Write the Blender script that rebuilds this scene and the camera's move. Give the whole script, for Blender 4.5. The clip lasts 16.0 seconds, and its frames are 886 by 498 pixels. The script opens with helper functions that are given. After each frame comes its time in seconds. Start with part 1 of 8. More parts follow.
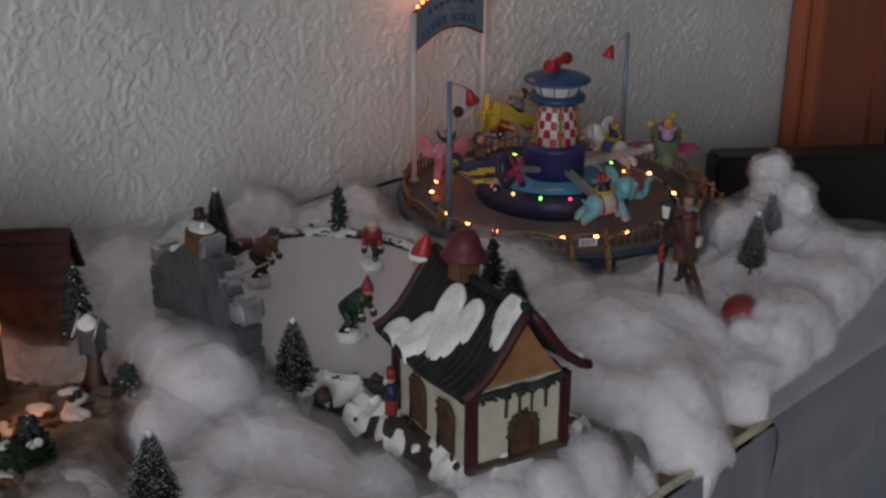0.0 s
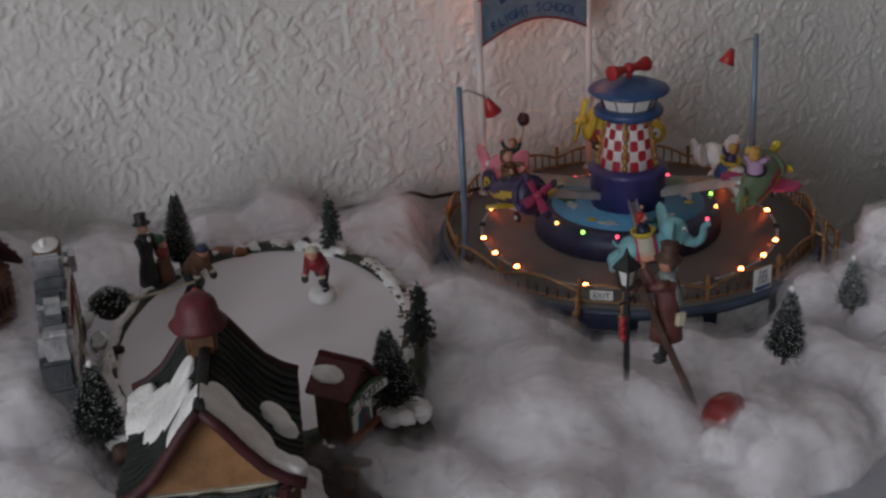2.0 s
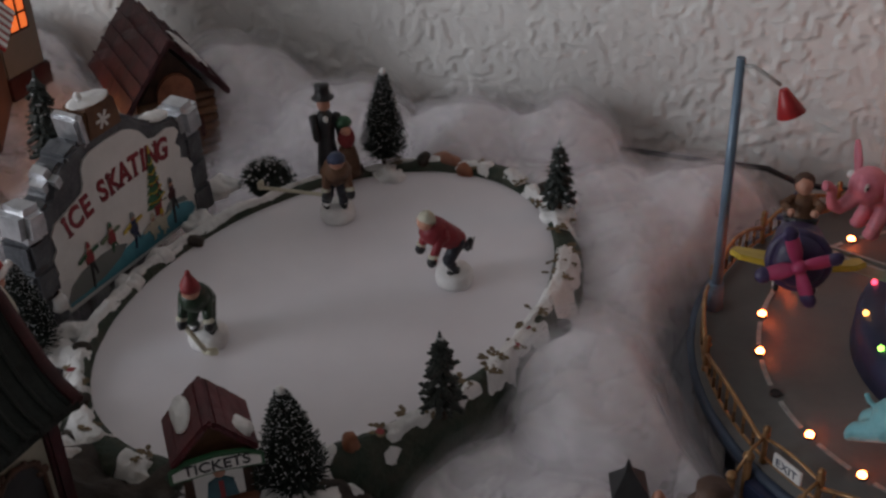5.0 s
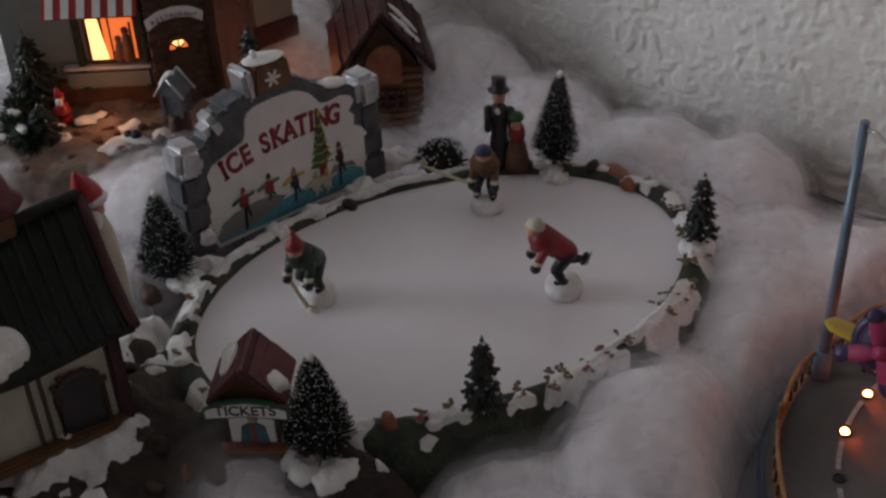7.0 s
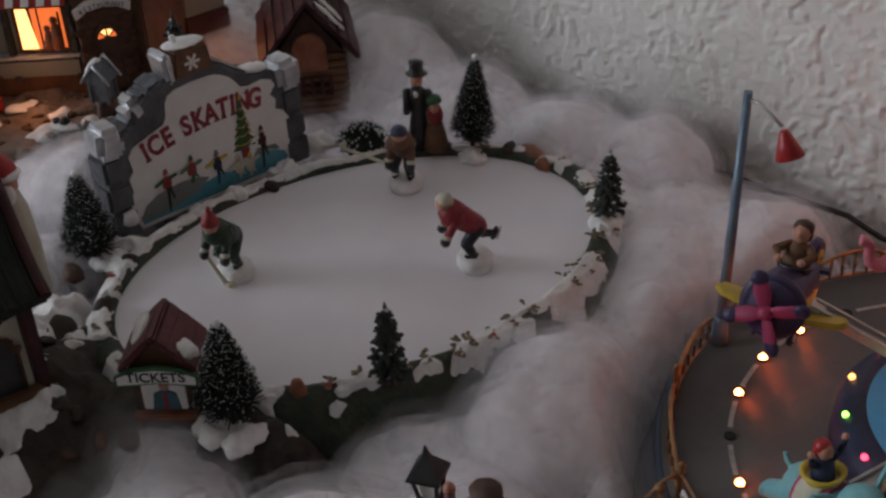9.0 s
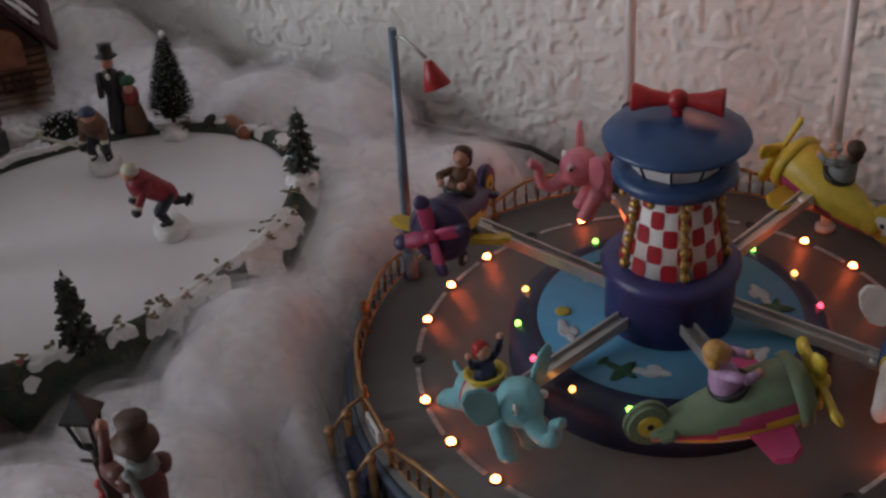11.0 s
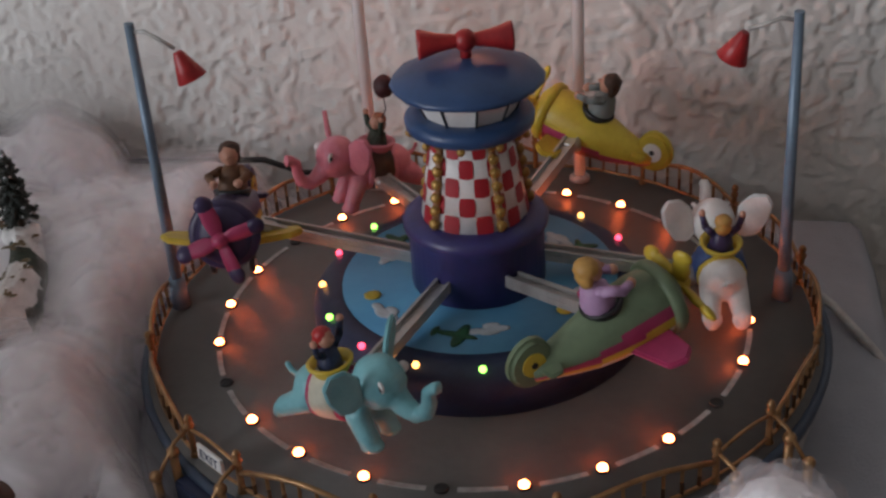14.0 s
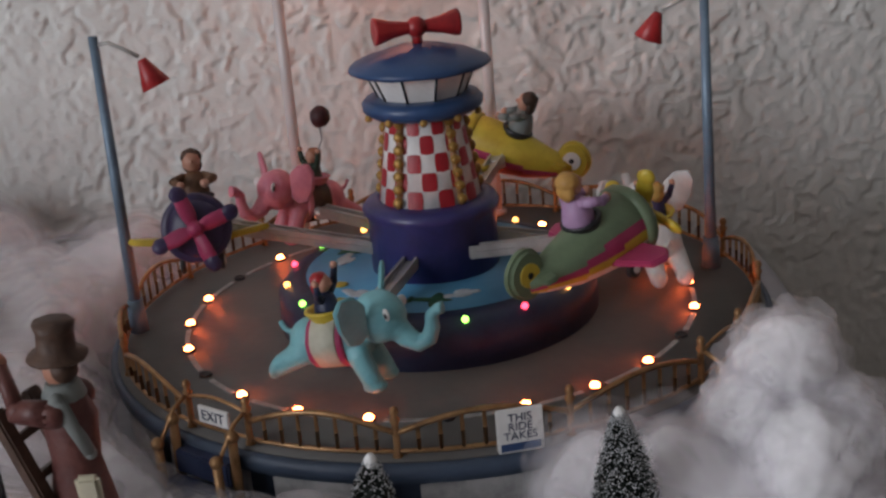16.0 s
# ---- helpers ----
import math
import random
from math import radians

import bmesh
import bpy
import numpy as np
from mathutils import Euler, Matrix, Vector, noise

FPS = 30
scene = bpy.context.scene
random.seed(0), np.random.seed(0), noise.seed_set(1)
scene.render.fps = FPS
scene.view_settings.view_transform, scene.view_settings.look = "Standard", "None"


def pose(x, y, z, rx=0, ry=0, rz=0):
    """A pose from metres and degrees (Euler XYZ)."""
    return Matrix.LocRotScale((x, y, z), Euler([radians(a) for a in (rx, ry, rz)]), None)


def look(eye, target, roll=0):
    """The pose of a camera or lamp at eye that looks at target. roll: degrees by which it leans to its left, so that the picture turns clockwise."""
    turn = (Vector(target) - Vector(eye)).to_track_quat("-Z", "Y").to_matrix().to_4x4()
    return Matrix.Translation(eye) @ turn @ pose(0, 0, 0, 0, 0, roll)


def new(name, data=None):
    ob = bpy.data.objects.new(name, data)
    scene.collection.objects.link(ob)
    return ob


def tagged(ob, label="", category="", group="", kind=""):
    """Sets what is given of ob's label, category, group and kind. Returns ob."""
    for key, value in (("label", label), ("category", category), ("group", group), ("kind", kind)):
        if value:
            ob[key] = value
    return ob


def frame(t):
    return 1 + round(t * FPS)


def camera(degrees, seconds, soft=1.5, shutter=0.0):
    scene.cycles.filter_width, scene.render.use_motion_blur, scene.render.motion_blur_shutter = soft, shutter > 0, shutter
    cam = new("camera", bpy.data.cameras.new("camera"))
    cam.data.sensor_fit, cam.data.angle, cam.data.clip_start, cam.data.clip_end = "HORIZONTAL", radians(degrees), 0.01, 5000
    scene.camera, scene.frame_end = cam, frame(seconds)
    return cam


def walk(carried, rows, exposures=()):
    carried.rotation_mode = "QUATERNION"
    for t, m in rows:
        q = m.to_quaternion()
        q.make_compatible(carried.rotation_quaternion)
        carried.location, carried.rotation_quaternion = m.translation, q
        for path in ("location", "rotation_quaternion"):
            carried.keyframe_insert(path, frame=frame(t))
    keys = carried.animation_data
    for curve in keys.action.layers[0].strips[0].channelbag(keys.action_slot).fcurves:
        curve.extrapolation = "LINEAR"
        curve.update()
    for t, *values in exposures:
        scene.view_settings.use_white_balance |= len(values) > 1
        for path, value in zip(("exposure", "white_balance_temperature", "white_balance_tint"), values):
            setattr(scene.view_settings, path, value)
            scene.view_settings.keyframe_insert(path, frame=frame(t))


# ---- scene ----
cam = camera(38.7, 16.0, soft=2.6)
PATH = [
    (0, (0.0914, 0.0510, 0.3542), (0.4181, 0.3773, 0.1624), 0.21),
    (0.5, (0.1567, 0.0330, 0.3463), (0.4681, 0.3735, 0.1536), -0.42),
    (1, (0.2450, -0.0085, 0.3527), (0.5119, 0.3636, 0.1518), -1.23),
    (1.5, (0.3204, -0.0245, 0.3464), (0.5412, 0.3766, 0.1454), -2.72),
    (2, (0.4028, -0.0059, 0.3441), (0.5728, 0.4175, 0.1396), -3.08),
    (2.5, (0.4691, 0.0286, 0.3373), (0.5917, 0.4645, 0.1252), -2.12),
    (3, (0.5185, 0.0597, 0.3323), (0.5911, 0.4994, 0.1055), -0.62),
    (3.5, (0.5866, 0.0840, 0.3296), (0.5854, 0.5232, 0.0906), -2.30),
    (6, (0.7708, 0.2634, 0.3282), (0.5476, 0.6019, 0.0356), -1.45),
    (6.5, (0.7947, 0.2635, 0.3354), (0.5327, 0.5822, 0.0530), -1.75),
    (7, (0.8148, 0.2657, 0.3385), (0.5320, 0.5681, 0.0583), -3.01),
    (7.5, (0.8198, 0.2659, 0.3377), (0.5370, 0.5662, 0.0551), -2.37),
    (8, (0.8244, 0.2652, 0.3376), (0.5428, 0.5661, 0.0545), -1.97),
    (8.5, (0.8327, 0.2655, 0.3382), (0.5512, 0.5674, 0.0560), -2.31),
    (9, (0.8464, 0.2661, 0.3350), (0.5704, 0.5769, 0.0571), -2.83),
    (9.5, (0.8651, 0.2690, 0.3344), (0.5989, 0.5877, 0.0559), -3.37),
    (10, (0.8829, 0.2716, 0.3283), (0.6322, 0.6029, 0.0501), -3.52),
    (12.5, (0.9134, 0.2817, 0.3060), (0.7303, 0.6618, 0.0378), -5.62),
    (13, (0.8956, 0.2818, 0.2973), (0.7323, 0.6746, 0.0347), -5.59),
    (13.5, (0.8623, 0.2768, 0.2863), (0.7349, 0.6845, 0.0264), -5.57),
    (14, (0.8349, 0.2602, 0.2732), (0.7564, 0.6833, 0.0186), -4.38),
    (14.5, (0.8152, 0.2402, 0.2633), (0.7827, 0.6742, 0.0170), -3.12),
    (15, (0.8015, 0.2210, 0.2437), (0.8028, 0.6688, 0.0213), -2.85),
    (15.5, (0.7907, 0.2063, 0.2192), (0.8017, 0.6668, 0.0248), -3.78),
    (16, (0.7785, 0.1960, 0.2001), (0.7828, 0.6678, 0.0346), -4.80),
]
scene.cycles.transparent_max_bounces = 24
EXPOSURES = [(0.0, -0.55), (1.5, -0.36), (3.5, -0.28), (6.0, -0.15), (10.0, -0.05), (12.5, 0.08), (14.5, 0.18), (16.0, 0.18)]
walk(cam, [(t, look(eye, target, roll)) for t, eye, target, roll in PATH], EXPOSURES)

# ---- world and lights ----
world = bpy.data.worlds.new("sky")
scene.world = world
world.use_nodes = True
wn = world.node_tree
sky = wn.nodes.new("ShaderNodeTexSky")
sky.sky_type, sky.sun_disc = "NISHITA", False
sky.sun_elevation, sky.sun_rotation = radians(25), radians(200)
wn.nodes["Background"].inputs["Strength"].default_value = 0.12
wn.links.new(sky.outputs[0], wn.nodes["Background"].inputs["Color"])

WIN_Y, WIN_Z, WIN_W, WIN_H = -1.45, 0.72, 1.5, 1.3  # the window in the wall to the left of the table
FRONT_Y, LEFT_X = -2.3, -1.9
day = bpy.data.lights.new("window_daylight", "AREA")
day.shape, day.size, day.size_y, day.energy, day.color = "RECTANGLE", WIN_W, WIN_H, 49.0, (0.905, 0.93, 1.005)
dayo = new("window_daylight", day)
dayo.matrix_world = look((LEFT_X + 0.05, WIN_Y, WIN_Z), (0.6, 0.6, 0.05))


# ---- materials ----
def material(name, colour, rough=0.6, metal=0.0, second=None, scale=60.0, amount=0.5, bump=0.0, bump_scale=200.0, vary=0.0, sheen=0.0, coat=0.0):
    """A surface with mottling at two scales, fine relief, and a variation from object to object."""
    m = bpy.data.materials.new(name)
    m.use_nodes = True
    nt = m.node_tree
    p = nt.nodes["Principled BSDF"]
    p.inputs["Roughness"].default_value, p.inputs["Metallic"].default_value = rough, metal
    p.inputs["Sheen Weight"].default_value, p.inputs["Coat Weight"].default_value = sheen, coat
    second = second or tuple(c * 0.62 for c in colour)
    tc = nt.nodes.new("ShaderNodeTexCoord")
    n1, n2 = nt.nodes.new("ShaderNodeTexNoise"), nt.nodes.new("ShaderNodeTexNoise")
    n1.inputs["Scale"].default_value, n1.inputs["Detail"].default_value = scale, 6
    n2.inputs["Scale"].default_value, n2.inputs["Detail"].default_value = scale * 7, 3
    ramp = nt.nodes.new("ShaderNodeValToRGB")
    ramp.color_ramp.elements[0].position, ramp.color_ramp.elements[1].position = 0.5 - 0.25 * amount, 0.72
    ramp.color_ramp.elements[0].color, ramp.color_ramp.elements[1].color = (*colour, 1), (*second, 1)
    add = nt.nodes.new("ShaderNodeMath")
    add.operation = "MULTIPLY_ADD"
    add.inputs[1].default_value = 0.3
    nt.links.new(tc.outputs["Object"], n1.inputs["Vector"])
    nt.links.new(tc.outputs["Object"], n2.inputs["Vector"])
    nt.links.new(n2.outputs["Fac"], add.inputs[0])
    sub = nt.nodes.new("ShaderNodeMath")
    sub.operation = "SUBTRACT"
    sub.inputs[1].default_value = 0.15
    nt.links.new(n1.outputs["Fac"], sub.inputs[0])
    nt.links.new(sub.outputs[0], add.inputs[2])
    nt.links.new(add.outputs[0], ramp.inputs["Fac"])
    out = ramp.outputs["Color"]
    if vary:
        info, hsv, mr = nt.nodes.new("ShaderNodeObjectInfo"), nt.nodes.new("ShaderNodeHueSaturation"), nt.nodes.new("ShaderNodeMapRange")
        mr.inputs["To Min"].default_value, mr.inputs["To Max"].default_value = 1 - vary, 1 + vary
        nt.links.new(info.outputs["Random"], mr.inputs["Value"])
        nt.links.new(mr.outputs[0], hsv.inputs["Value"])
        nt.links.new(out, hsv.inputs["Color"])
        out = hsv.outputs["Color"]
    nt.links.new(out, p.inputs["Base Color"])
    if bump:
        n3, b = nt.nodes.new("ShaderNodeTexNoise"), nt.nodes.new("ShaderNodeBump")
        n3.inputs["Scale"].default_value, n3.inputs["Detail"].default_value = bump_scale, 4
        b.inputs["Strength"].default_value, b.inputs["Distance"].default_value = bump, 0.0015
        nt.links.new(tc.outputs["Object"], n3.inputs["Vector"])
        nt.links.new(n3.outputs["Fac"], b.inputs["Height"])
        nt.links.new(b.outputs["Normal"], p.inputs["Normal"])
    return m


def glow(name, colour, strength):
    m = bpy.data.materials.new(name)
    m.use_nodes = True
    p = m.node_tree.nodes["Principled BSDF"]
    p.inputs["Base Color"].default_value = (*colour, 1)
    p.inputs["Emission Color"].default_value = (*colour, 1)
    p.inputs["Emission Strength"].default_value = strength
    return m


def wood(name, colour, second, stretch=(1, 1, 12), scale=14.0, rough=0.45):
    m = material(name, colour, rough, second=second, scale=scale, amount=0.9, bump=0.15, bump_scale=scale * 4)
    nt = m.node_tree
    mp = nt.nodes.new("ShaderNodeMapping")
    mp.inputs["Scale"].default_value = [1 / s for s in stretch]
    tc = [n for n in nt.nodes if n.type == "TEX_COORD"][0]
    for l in list(nt.links):
        if l.from_node == tc:
            nt.links.new(mp.outputs[0], l.to_socket)
    nt.links.new(tc.outputs["Object"], mp.inputs["Vector"])
    return m


M = dict(
    plaster=material("plaster_paint", (0.74, 0.73, 0.705), 0.75, second=(0.66, 0.65, 0.625), scale=9, amount=0.6, bump=0.25, bump_scale=260),
    room=material("room_paint", (0.40, 0.37, 0.34), 0.85, scale=5, second=(0.34, 0.31, 0.28)),
    ceiling=material("ceiling_paint", (0.75, 0.75, 0.73), 0.9, scale=5, second=(0.7, 0.7, 0.68)),
    floor=wood("floor_boards", (0.24, 0.16, 0.10), (0.14, 0.09, 0.055), (1, 14, 1), 8),
    cotton=material("cotton_batting", (0.92, 0.90, 0.925), 1.0, second=(0.88, 0.86, 0.89), scale=25, amount=0.5, bump=0.07, bump_scale=160, sheen=0.2),
    fibre=material("cotton_fibre", (0.95, 0.925, 0.945), 1.0, second=(0.90, 0.875, 0.90), scale=25, sheen=0.2),
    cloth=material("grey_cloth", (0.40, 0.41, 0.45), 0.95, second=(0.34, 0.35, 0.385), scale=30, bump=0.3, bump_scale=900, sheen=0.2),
    # colour of the front skirt, also used as painted shade on the cover's hanging faces
    drape=material("grey_blue_and_shade_cloth", (0.17, 0.182, 0.215), 0.95, second=(0.14, 0.15, 0.18), scale=18, bump=0.4, bump_scale=1100, sheen=0.3),
    tabletop=wood("table_wood", (0.20, 0.11, 0.06), (0.11, 0.06, 0.035), (10, 1, 1), 30),
    trim=material("pale_edging", (0.62, 0.58, 0.44), 0.5, scale=60),
    black=material("black_lacquer", (0.012, 0.011, 0.011), 0.5, second=(0.02, 0.018, 0.018), scale=12),
    redwood=wood("red_brown_wood", (0.42, 0.125, 0.06), (0.26, 0.07, 0.036), (1, 1, 14), 22, 0.35),
    gap=material("dark_gap", (0.01, 0.008, 0.007), 0.9),
    steel=material("brushed_steel", (0.45, 0.45, 0.46), 0.3, 1.0, scale=90),
    ice=material("white_ice_plastic", (0.80, 0.77, 0.80), 0.38, second=(0.74, 0.71, 0.745), scale=14, amount=0.7, bump=0.05, bump_scale=60),
    snow=material("painted_snow", (0.86, 0.85, 0.84), 0.7, second=(0.68, 0.67, 0.66), scale=120, amount=0.5, bump=0.5, bump_scale=420),
    rock=material("rim_rock", (0.022, 0.015, 0.011), 0.7, second=(0.058, 0.044, 0.034), scale=90, amount=0.6, bump=0.8, bump_scale=300),
    moss=material("dark_green_rim", (0.012, 0.032, 0.018), 0.65, second=(0.055, 0.055, 0.038), scale=120, amount=0.8, bump=0.8, bump_scale=400),
    shrub=material("holly_shrub", (0.10, 0.065, 0.03), 0.6, second=(0.24, 0.18, 0.10), scale=220, amount=0.7, bump=0.8, bump_scale=500),
    bristle=material("dark_green_bristle", (0.010, 0.017, 0.014), 0.7, second=(0.03, 0.042, 0.035), scale=160),
    frost=material("frost_flock", (0.62, 0.64, 0.66), 0.9, scale=200),
    resin_green=material("resin_fir_green", (0.011, 0.018, 0.015), 0.55, second=(0.040, 0.050, 0.044), scale=240, amount=0.6, bump=0.8, bump_scale=600),
    bark=material("brown_bark", (0.06, 0.035, 0.02), 0.8, scale=150, bump=0.5),
    silver=material("silver_leaf_paint", (0.62, 0.63, 0.65), 0.34, 0.8, second=(0.34, 0.35, 0.37), scale=130, amount=0.6, bump=0.7, bump_scale=200),
    greystone=material("grey_stone_paint", (0.050, 0.054, 0.064), 0.45, second=(0.12, 0.128, 0.14), scale=110, amount=0.8, bump=0.7, bump_scale=300),
    signface=material("white_sign_face", (0.78, 0.77, 0.75), 0.5, second=(0.68, 0.67, 0.65), scale=60),
    red=material("red_paint", (0.42, 0.022, 0.024), 0.4, second=(0.24, 0.012, 0.016), scale=110),
    signred=material("sign_red_paint", (0.26, 0.018, 0.03), 0.5, second=(0.18, 0.012, 0.02), scale=110),
    dullred=material("dull_red_paint", (0.30, 0.03, 0.035), 0.55, second=(0.16, 0.016, 0.02), scale=110),
    burgundy=material("burgundy_paint", (0.060, 0.009, 0.012), 0.6, second=(0.028, 0.006, 0.008), scale=110, bump=0.4),
    maroon=material("maroon_paint", (0.115, 0.016, 0.022), 0.55, second=(0.06, 0.010, 0.014), scale=110, bump=0.4),
    bottle=material("bottle_green_paint", (0.010, 0.026, 0.012), 0.45, second=(0.022, 0.045, 0.022), scale=150, bump=0.4),
    roofgreen=material("dark_green_roof_paint", (0.0045, 0.008, 0.0065), 0.75, second=(0.012, 0.018, 0.015), scale=140, amount=0.7, bump=0.7, bump_scale=420),
    cream=material("cream_wall_paint", (0.54, 0.52, 0.42), 0.65, second=(0.42, 0.40, 0.31), scale=80, bump=0.4),
    tan=material("tan_wood_paint", (0.33, 0.17, 0.075), 0.55, second=(0.20, 0.10, 0.045), scale=90, bump=0.5),
    darkbrown=material("dark_brown_paint", (0.045, 0.022, 0.014), 0.6, second=(0.10, 0.05, 0.03), scale=130, bump=0.6),
    brown=material("brown_paint", (0.16, 0.075, 0.035), 0.6, second=(0.08, 0.035, 0.018), scale=130, bump=0.5),
    rust=material("rust_brown_paint", (0.32, 0.12, 0.06), 0.6, second=(0.18, 0.06, 0.03), scale=130, bump=0.4),
    rose=material("faded_red_coat_paint", (0.085, 0.024, 0.021), 0.5, second=(0.16, 0.06, 0.05), scale=150, bump=0.5),
    green=material("green_paint", (0.03, 0.12, 0.05), 0.5, second=(0.015, 0.06, 0.03), scale=120),
    skin=material("flesh_paint", (0.52, 0.27, 0.19), 0.5, second=(0.40, 0.18, 0.12), scale=150),
    blackpaint=material("black_paint", (0.012, 0.012, 0.014), 0.42, second=(0.03, 0.03, 0.032), scale=150),
    trouser=material("dark_trouser_paint", (0.010, 0.012, 0.022), 0.5, second=(0.022, 0.024, 0.036), scale=150),
    navy=material("navy_paint", (0.014, 0.022, 0.06), 0.45, second=(0.03, 0.045, 0.10), scale=90),
    deck=material("grey_deck_paint", (0.105, 0.10, 0.095), 0.55, second=(0.135, 0.128, 0.12), scale=45, amount=0.8, bump=0.15),
    dash=material("pale_dash_paint", (0.45, 0.44, 0.43), 0.6, scale=200),
    rimblue=material("slate_blue_paint", (0.05, 0.075, 0.12), 0.5, second=(0.03, 0.045, 0.075), scale=70),
    discblue=material("sky_blue_paint", (0.07, 0.24, 0.43), 0.4, second=(0.10, 0.32, 0.52), scale=40, amount=0.9),
    cloud=material("cloud_white_paint", (0.55, 0.60, 0.64), 0.5, scale=90),
    purple=material("violet_blue_paint", (0.045, 0.040, 0.17), 0.36, second=(0.03, 0.027, 0.10), scale=80),
    roofblue=material("deep_blue_paint", (0.03, 0.075, 0.19), 0.38, second=(0.02, 0.05, 0.13), scale=60),
    white=material("white_paint", (0.78, 0.76, 0.75), 0.42, second=(0.62, 0.60, 0.59), scale=110),
    checkred=material("check_red_paint", (0.38, 0.016, 0.028), 0.4, second=(0.28, 0.012, 0.02), scale=150),
    gold=material("gold_paint", (0.46, 0.27, 0.07), 0.4, 0.35, second=(0.24, 0.13, 0.03), scale=250, bump=0.5),
    bronze=material("bronze_gold_paint", (0.42, 0.24, 0.11), 0.36, 0.6, second=(0.22, 0.12, 0.055), scale=220, vary=0.1),
    silverbar=material("silver_plastic", (0.50, 0.49, 0.47), 0.32, 0.45, second=(0.36, 0.35, 0.34), scale=90),
    postblue=material("grey_blue_post_paint", (0.17, 0.24, 0.32), 0.4, 0.2, second=(0.11, 0.16, 0.22), scale=100),
    aqua=material("aqua_paint", (0.22, 0.50, 0.54), 0.42, second=(0.15, 0.38, 0.43), scale=90),
    pink=material("pink_paint", (0.68, 0.24, 0.30), 0.42, second=(0.52, 0.15, 0.21), scale=90),
    yellow=material("yellow_paint", (0.62, 0.46, 0.05), 0.42, second=(0.48, 0.32, 0.03), scale=90),
    magenta=material("magenta_paint", (0.42, 0.045, 0.13), 0.42, second=(0.30, 0.03, 0.09), scale=90),
    olive=material("grey_green_paint", (0.16, 0.22, 0.13), 0.45, second=(0.11, 0.15, 0.09), scale=90),
    lilac=material("lilac_paint", (0.45, 0.28, 0.46), 0.5, second=(0.34, 0.2, 0.35), scale=90),
    blond=material("golden_hair_paint", (0.55, 0.30, 0.08), 0.55, scale=200, bump=0.5),
    indigo=material("dark_violet_paint", (0.05, 0.035, 0.10), 0.42, second=(0.03, 0.02, 0.06), scale=90),
    bluecloth=material("blue_coat_paint", (0.05, 0.10, 0.28), 0.5, scale=90),
    teal=material("pale_teal_paint", (0.10, 0.36, 0.46), 0.5, scale=60),
    brick=material("brown_brick_paint", (0.12, 0.055, 0.03), 0.75, second=(0.06, 0.03, 0.02), scale=160, amount=0.8, bump=0.8, bump_scale=420, vary=0.25),
    yard=material("yard_paving", (0.12, 0.082, 0.06), 0.7, second=(0.24, 0.185, 0.155), scale=110, amount=0.9, bump=0.7, bump_scale=320),
    greywall=material("grey_green_wall_paint", (0.20, 0.215, 0.21), 0.6, second=(0.18, 0.2, 0.19), scale=90),
    whitetape=material("white_cable", (0.66, 0.65, 0.63), 0.45, scale=90),
    bulb=glow("warm_bulb", (1.0, 0.15, 0.042), 44.0),
    bulb_green=glow("green_bulb", (0.35, 1.0, 0.12), 4.0),
    bulb_red=glow("red_bulb", (1.0, 0.06, 0.12), 4.0),
    bulb_amber=glow("amber_bulb", (1.0, 0.42, 0.10), 5.0),
    bulb_arch=glow("arch_bulb", (1.0, 0.22, 0.06), 12.0),
    bauble=material("glossy_red_glass", (0.20, 0.010, 0.012), 0.22, second=(0.16, 0.008, 0.010), scale=60, coat=0.4),
    tealcoat=material("dark_teal_paint", (0.04, 0.13, 0.17), 0.5, scale=120),
    lit_curtain=glow("lit_curtain", (1.0, 0.50, 0.17), 2.6),
    lit=glow("lit_window", (1.0, 0.20, 0.045), 0.85),
)
cb = M["cotton"].node_tree.nodes["Principled BSDF"]
cb.inputs["Subsurface Weight"].default_value, cb.inputs["Subsurface Scale"].default_value = 0.8, 0.016
cb.inputs["Subsurface Radius"].default_value = (1.0, 0.95, 1.0)
pane = bpy.data.materials.new("clear_acrylic")
pane.use_nodes = True
pp = pane.node_tree.nodes["Principled BSDF"]
pp.inputs["Base Color"].default_value, pp.inputs["Roughness"].default_value, pp.inputs["Transmission Weight"].default_value = (0.80, 0.74, 0.73, 1), 0.28, 0.4
M["acrylic"] = pane


